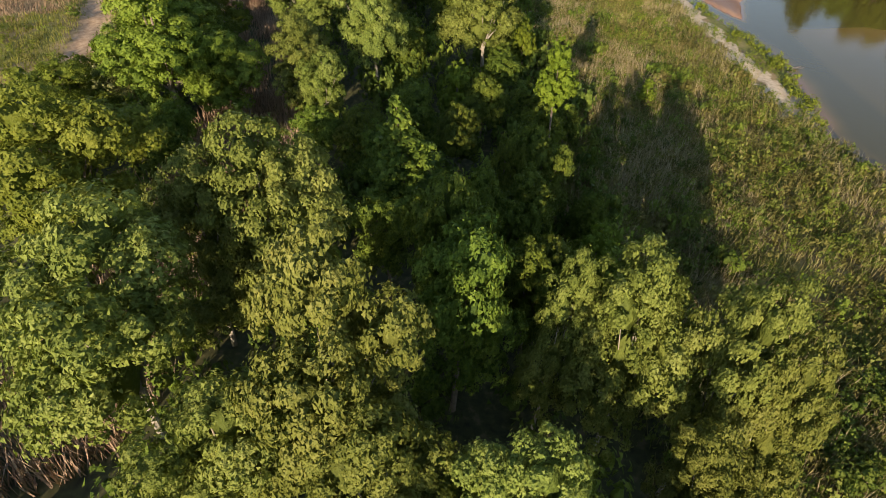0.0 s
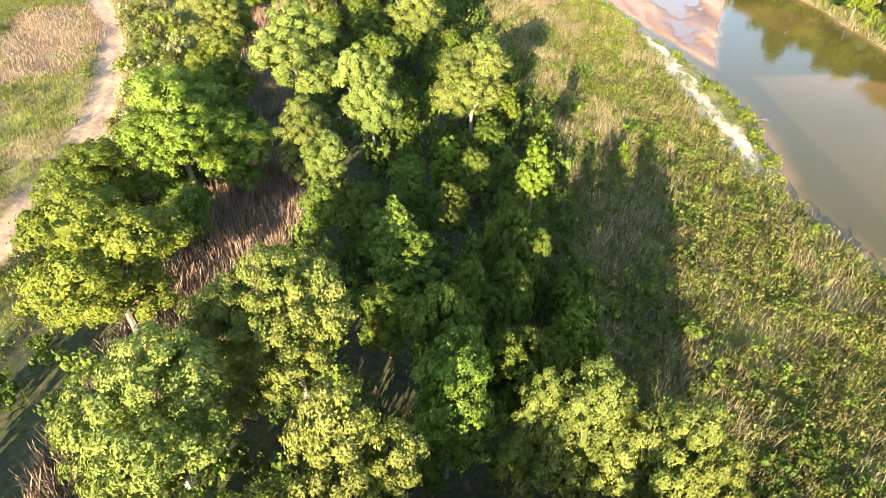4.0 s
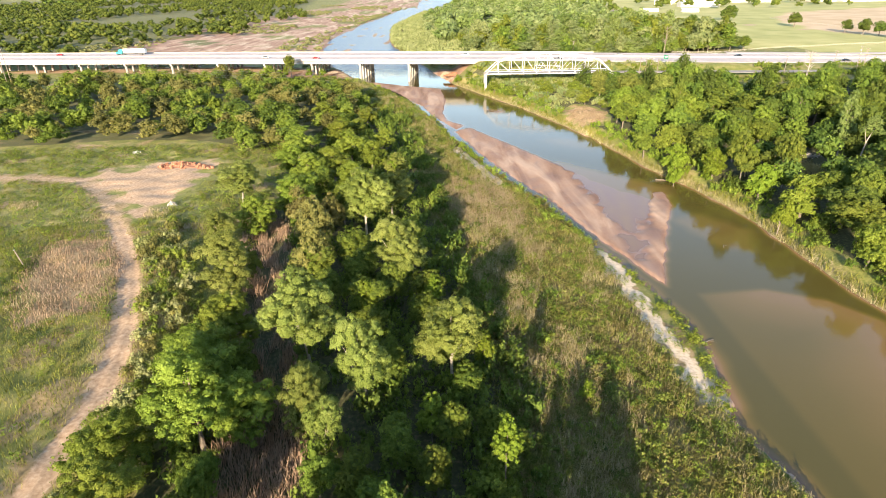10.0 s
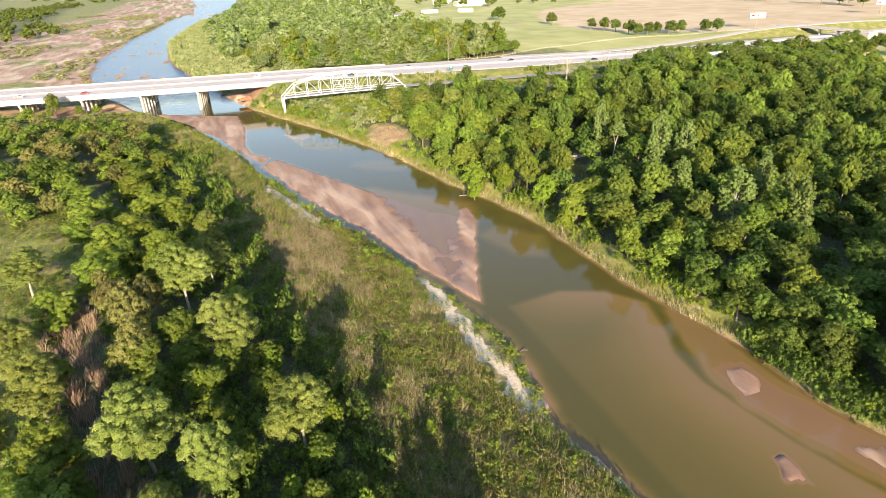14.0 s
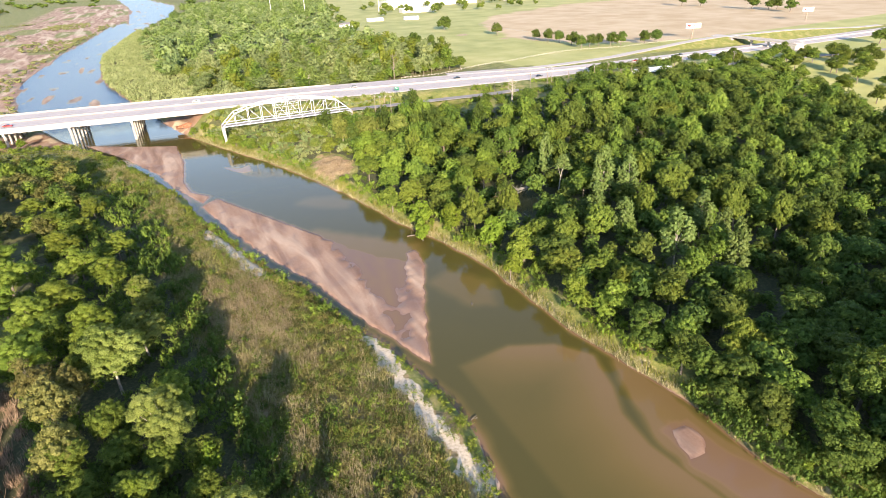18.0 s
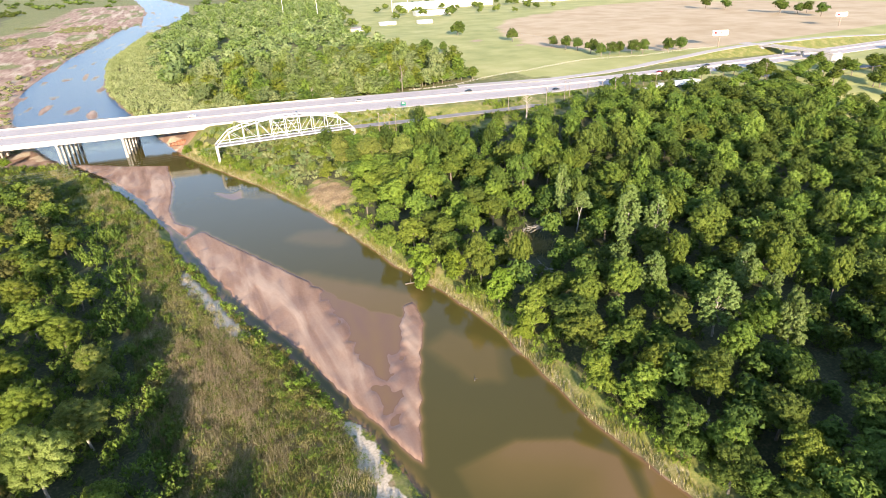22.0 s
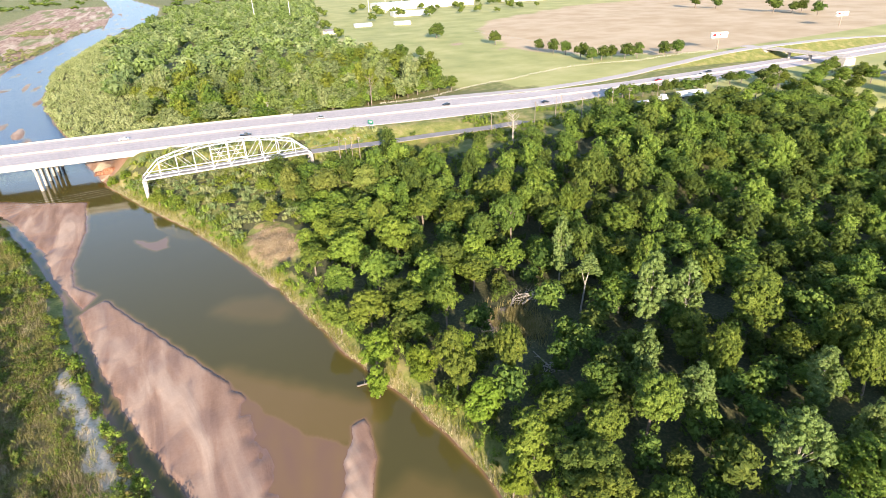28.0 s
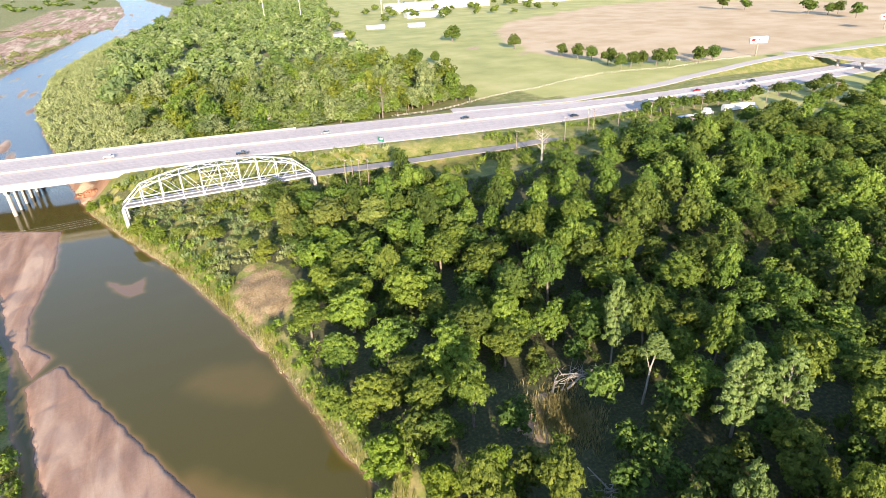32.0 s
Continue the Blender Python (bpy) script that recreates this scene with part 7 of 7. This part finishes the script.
# ---- far buildings ----
def shed(x, y, w, d, h, turn, roof, label, rise=1.2):
    z = height_at(x, y)
    t = thing("building", pose(x, y, z, 0, 0, turn), label, "building", "buildings beyond the meadow")
    part("wall", box((w, d, h + 0.5), (0, 0, h / 2 - 0.25)), PLASTER, t)
    bm = bmesh.new()
    v = [bm.verts.new(c) for c in ((-w / 2 - 0.4, -d / 2 - 0.4, h), (w / 2 + 0.4, -d / 2 - 0.4, h), (w / 2 + 0.4, d / 2 + 0.4, h), (-w / 2 - 0.4, d / 2 + 0.4, h), (-w / 2 - 0.4, 0, h + rise), (w / 2 + 0.4, 0, h + rise))]
    for f in ((0, 1, 5, 4), (2, 3, 4, 5), (0, 4, 3), (1, 2, 5), (3, 2, 1, 0)):
        bm.faces.new([v[i] for i in f])
    bmesh.ops.recalc_face_normals(bm, faces=bm.faces)
    part("roof", bm, roof, t)
    n = max(2, int(w / 7))
    for k in range(n):
        u = -w / 2 + w * (k + 0.5) / n
        if k % 3 == 1:
            part("door", box((2.6, 0.1, min(2.8, h * 0.7)), (u, -d / 2 - 0.03, min(2.8, h * 0.7) / 2)), PAINT_SILVER, t)
        else:
            part("window", box((1.6, 0.1, 1.1), (u, -d / 2 - 0.03, h * 0.55)), GLASS_DARK, t)


shed(337, 850, 24, 10, 3.6, -8, ROOF_PALE, "long low white shed with a pale metal roof")
shed(388, 832, 22, 10, 3.6, -8, ROOF_PALE, "low white shed with a pale metal roof")
shed(275, 800, 16, 11, 3.5, 12, ROOF_GREY, "small white house with a grey shingle roof", 2.2)
shed(222, 640, 12, 9, 3.2, 20, ROOF_GREY, "small house half hidden among trees", 2.0)
shed(560, 1120, 190, 60, 11, -6, ROOF_PALE, "very long white industrial hall with a pale roof")
shed(800, 1090, 150, 50, 10, -6, ROOF_PALE, "long white industrial hall with a pale roof")
shed(1010, 1010, 120, 40, 9, -6, ROOF_PALE, "white warehouse with a pale metal roof")
shed(1420, 900, 170, 40, 8, -4, ROOF_PALE, "long white warehouse beyond the ploughed field")
shed(460, 960, 60, 25, 7, -8, ROOF_PALE, "white industrial building with a pale roof")
for x, y in ((420, 1040), (455, 1050), (490, 1060), (300, 1100), (250, 1150)):
    t = thing("lamp_mast", pose(x, y, height_at(x, y)), "tall thin white mast beyond the wood", "mast", "masts by the industrial halls")
    bm = bmesh.new()
    add_limb(bm, (0, 0, -1), (0, 0, 34), 0.6, 0.35, 8)
    part("mast", bm, WHITE, t)
    part("head", box((3.0, 0.6, 0.8), (0, 0, 34)), WHITE, t)
town = scatter(random.Random(44), 90, (250, 1300, 700, 1250), lambda x, y: (y > 860 or x < 320) and inside_at(CROP, x, y) < -10 and inside_at(MEADOW, x, y) < -4, 18, 5, 9, 1.5)
joined_wood("town_trees", town, TINY_T, LEAF_DEEP, "dark green trees among the far buildings", 45)
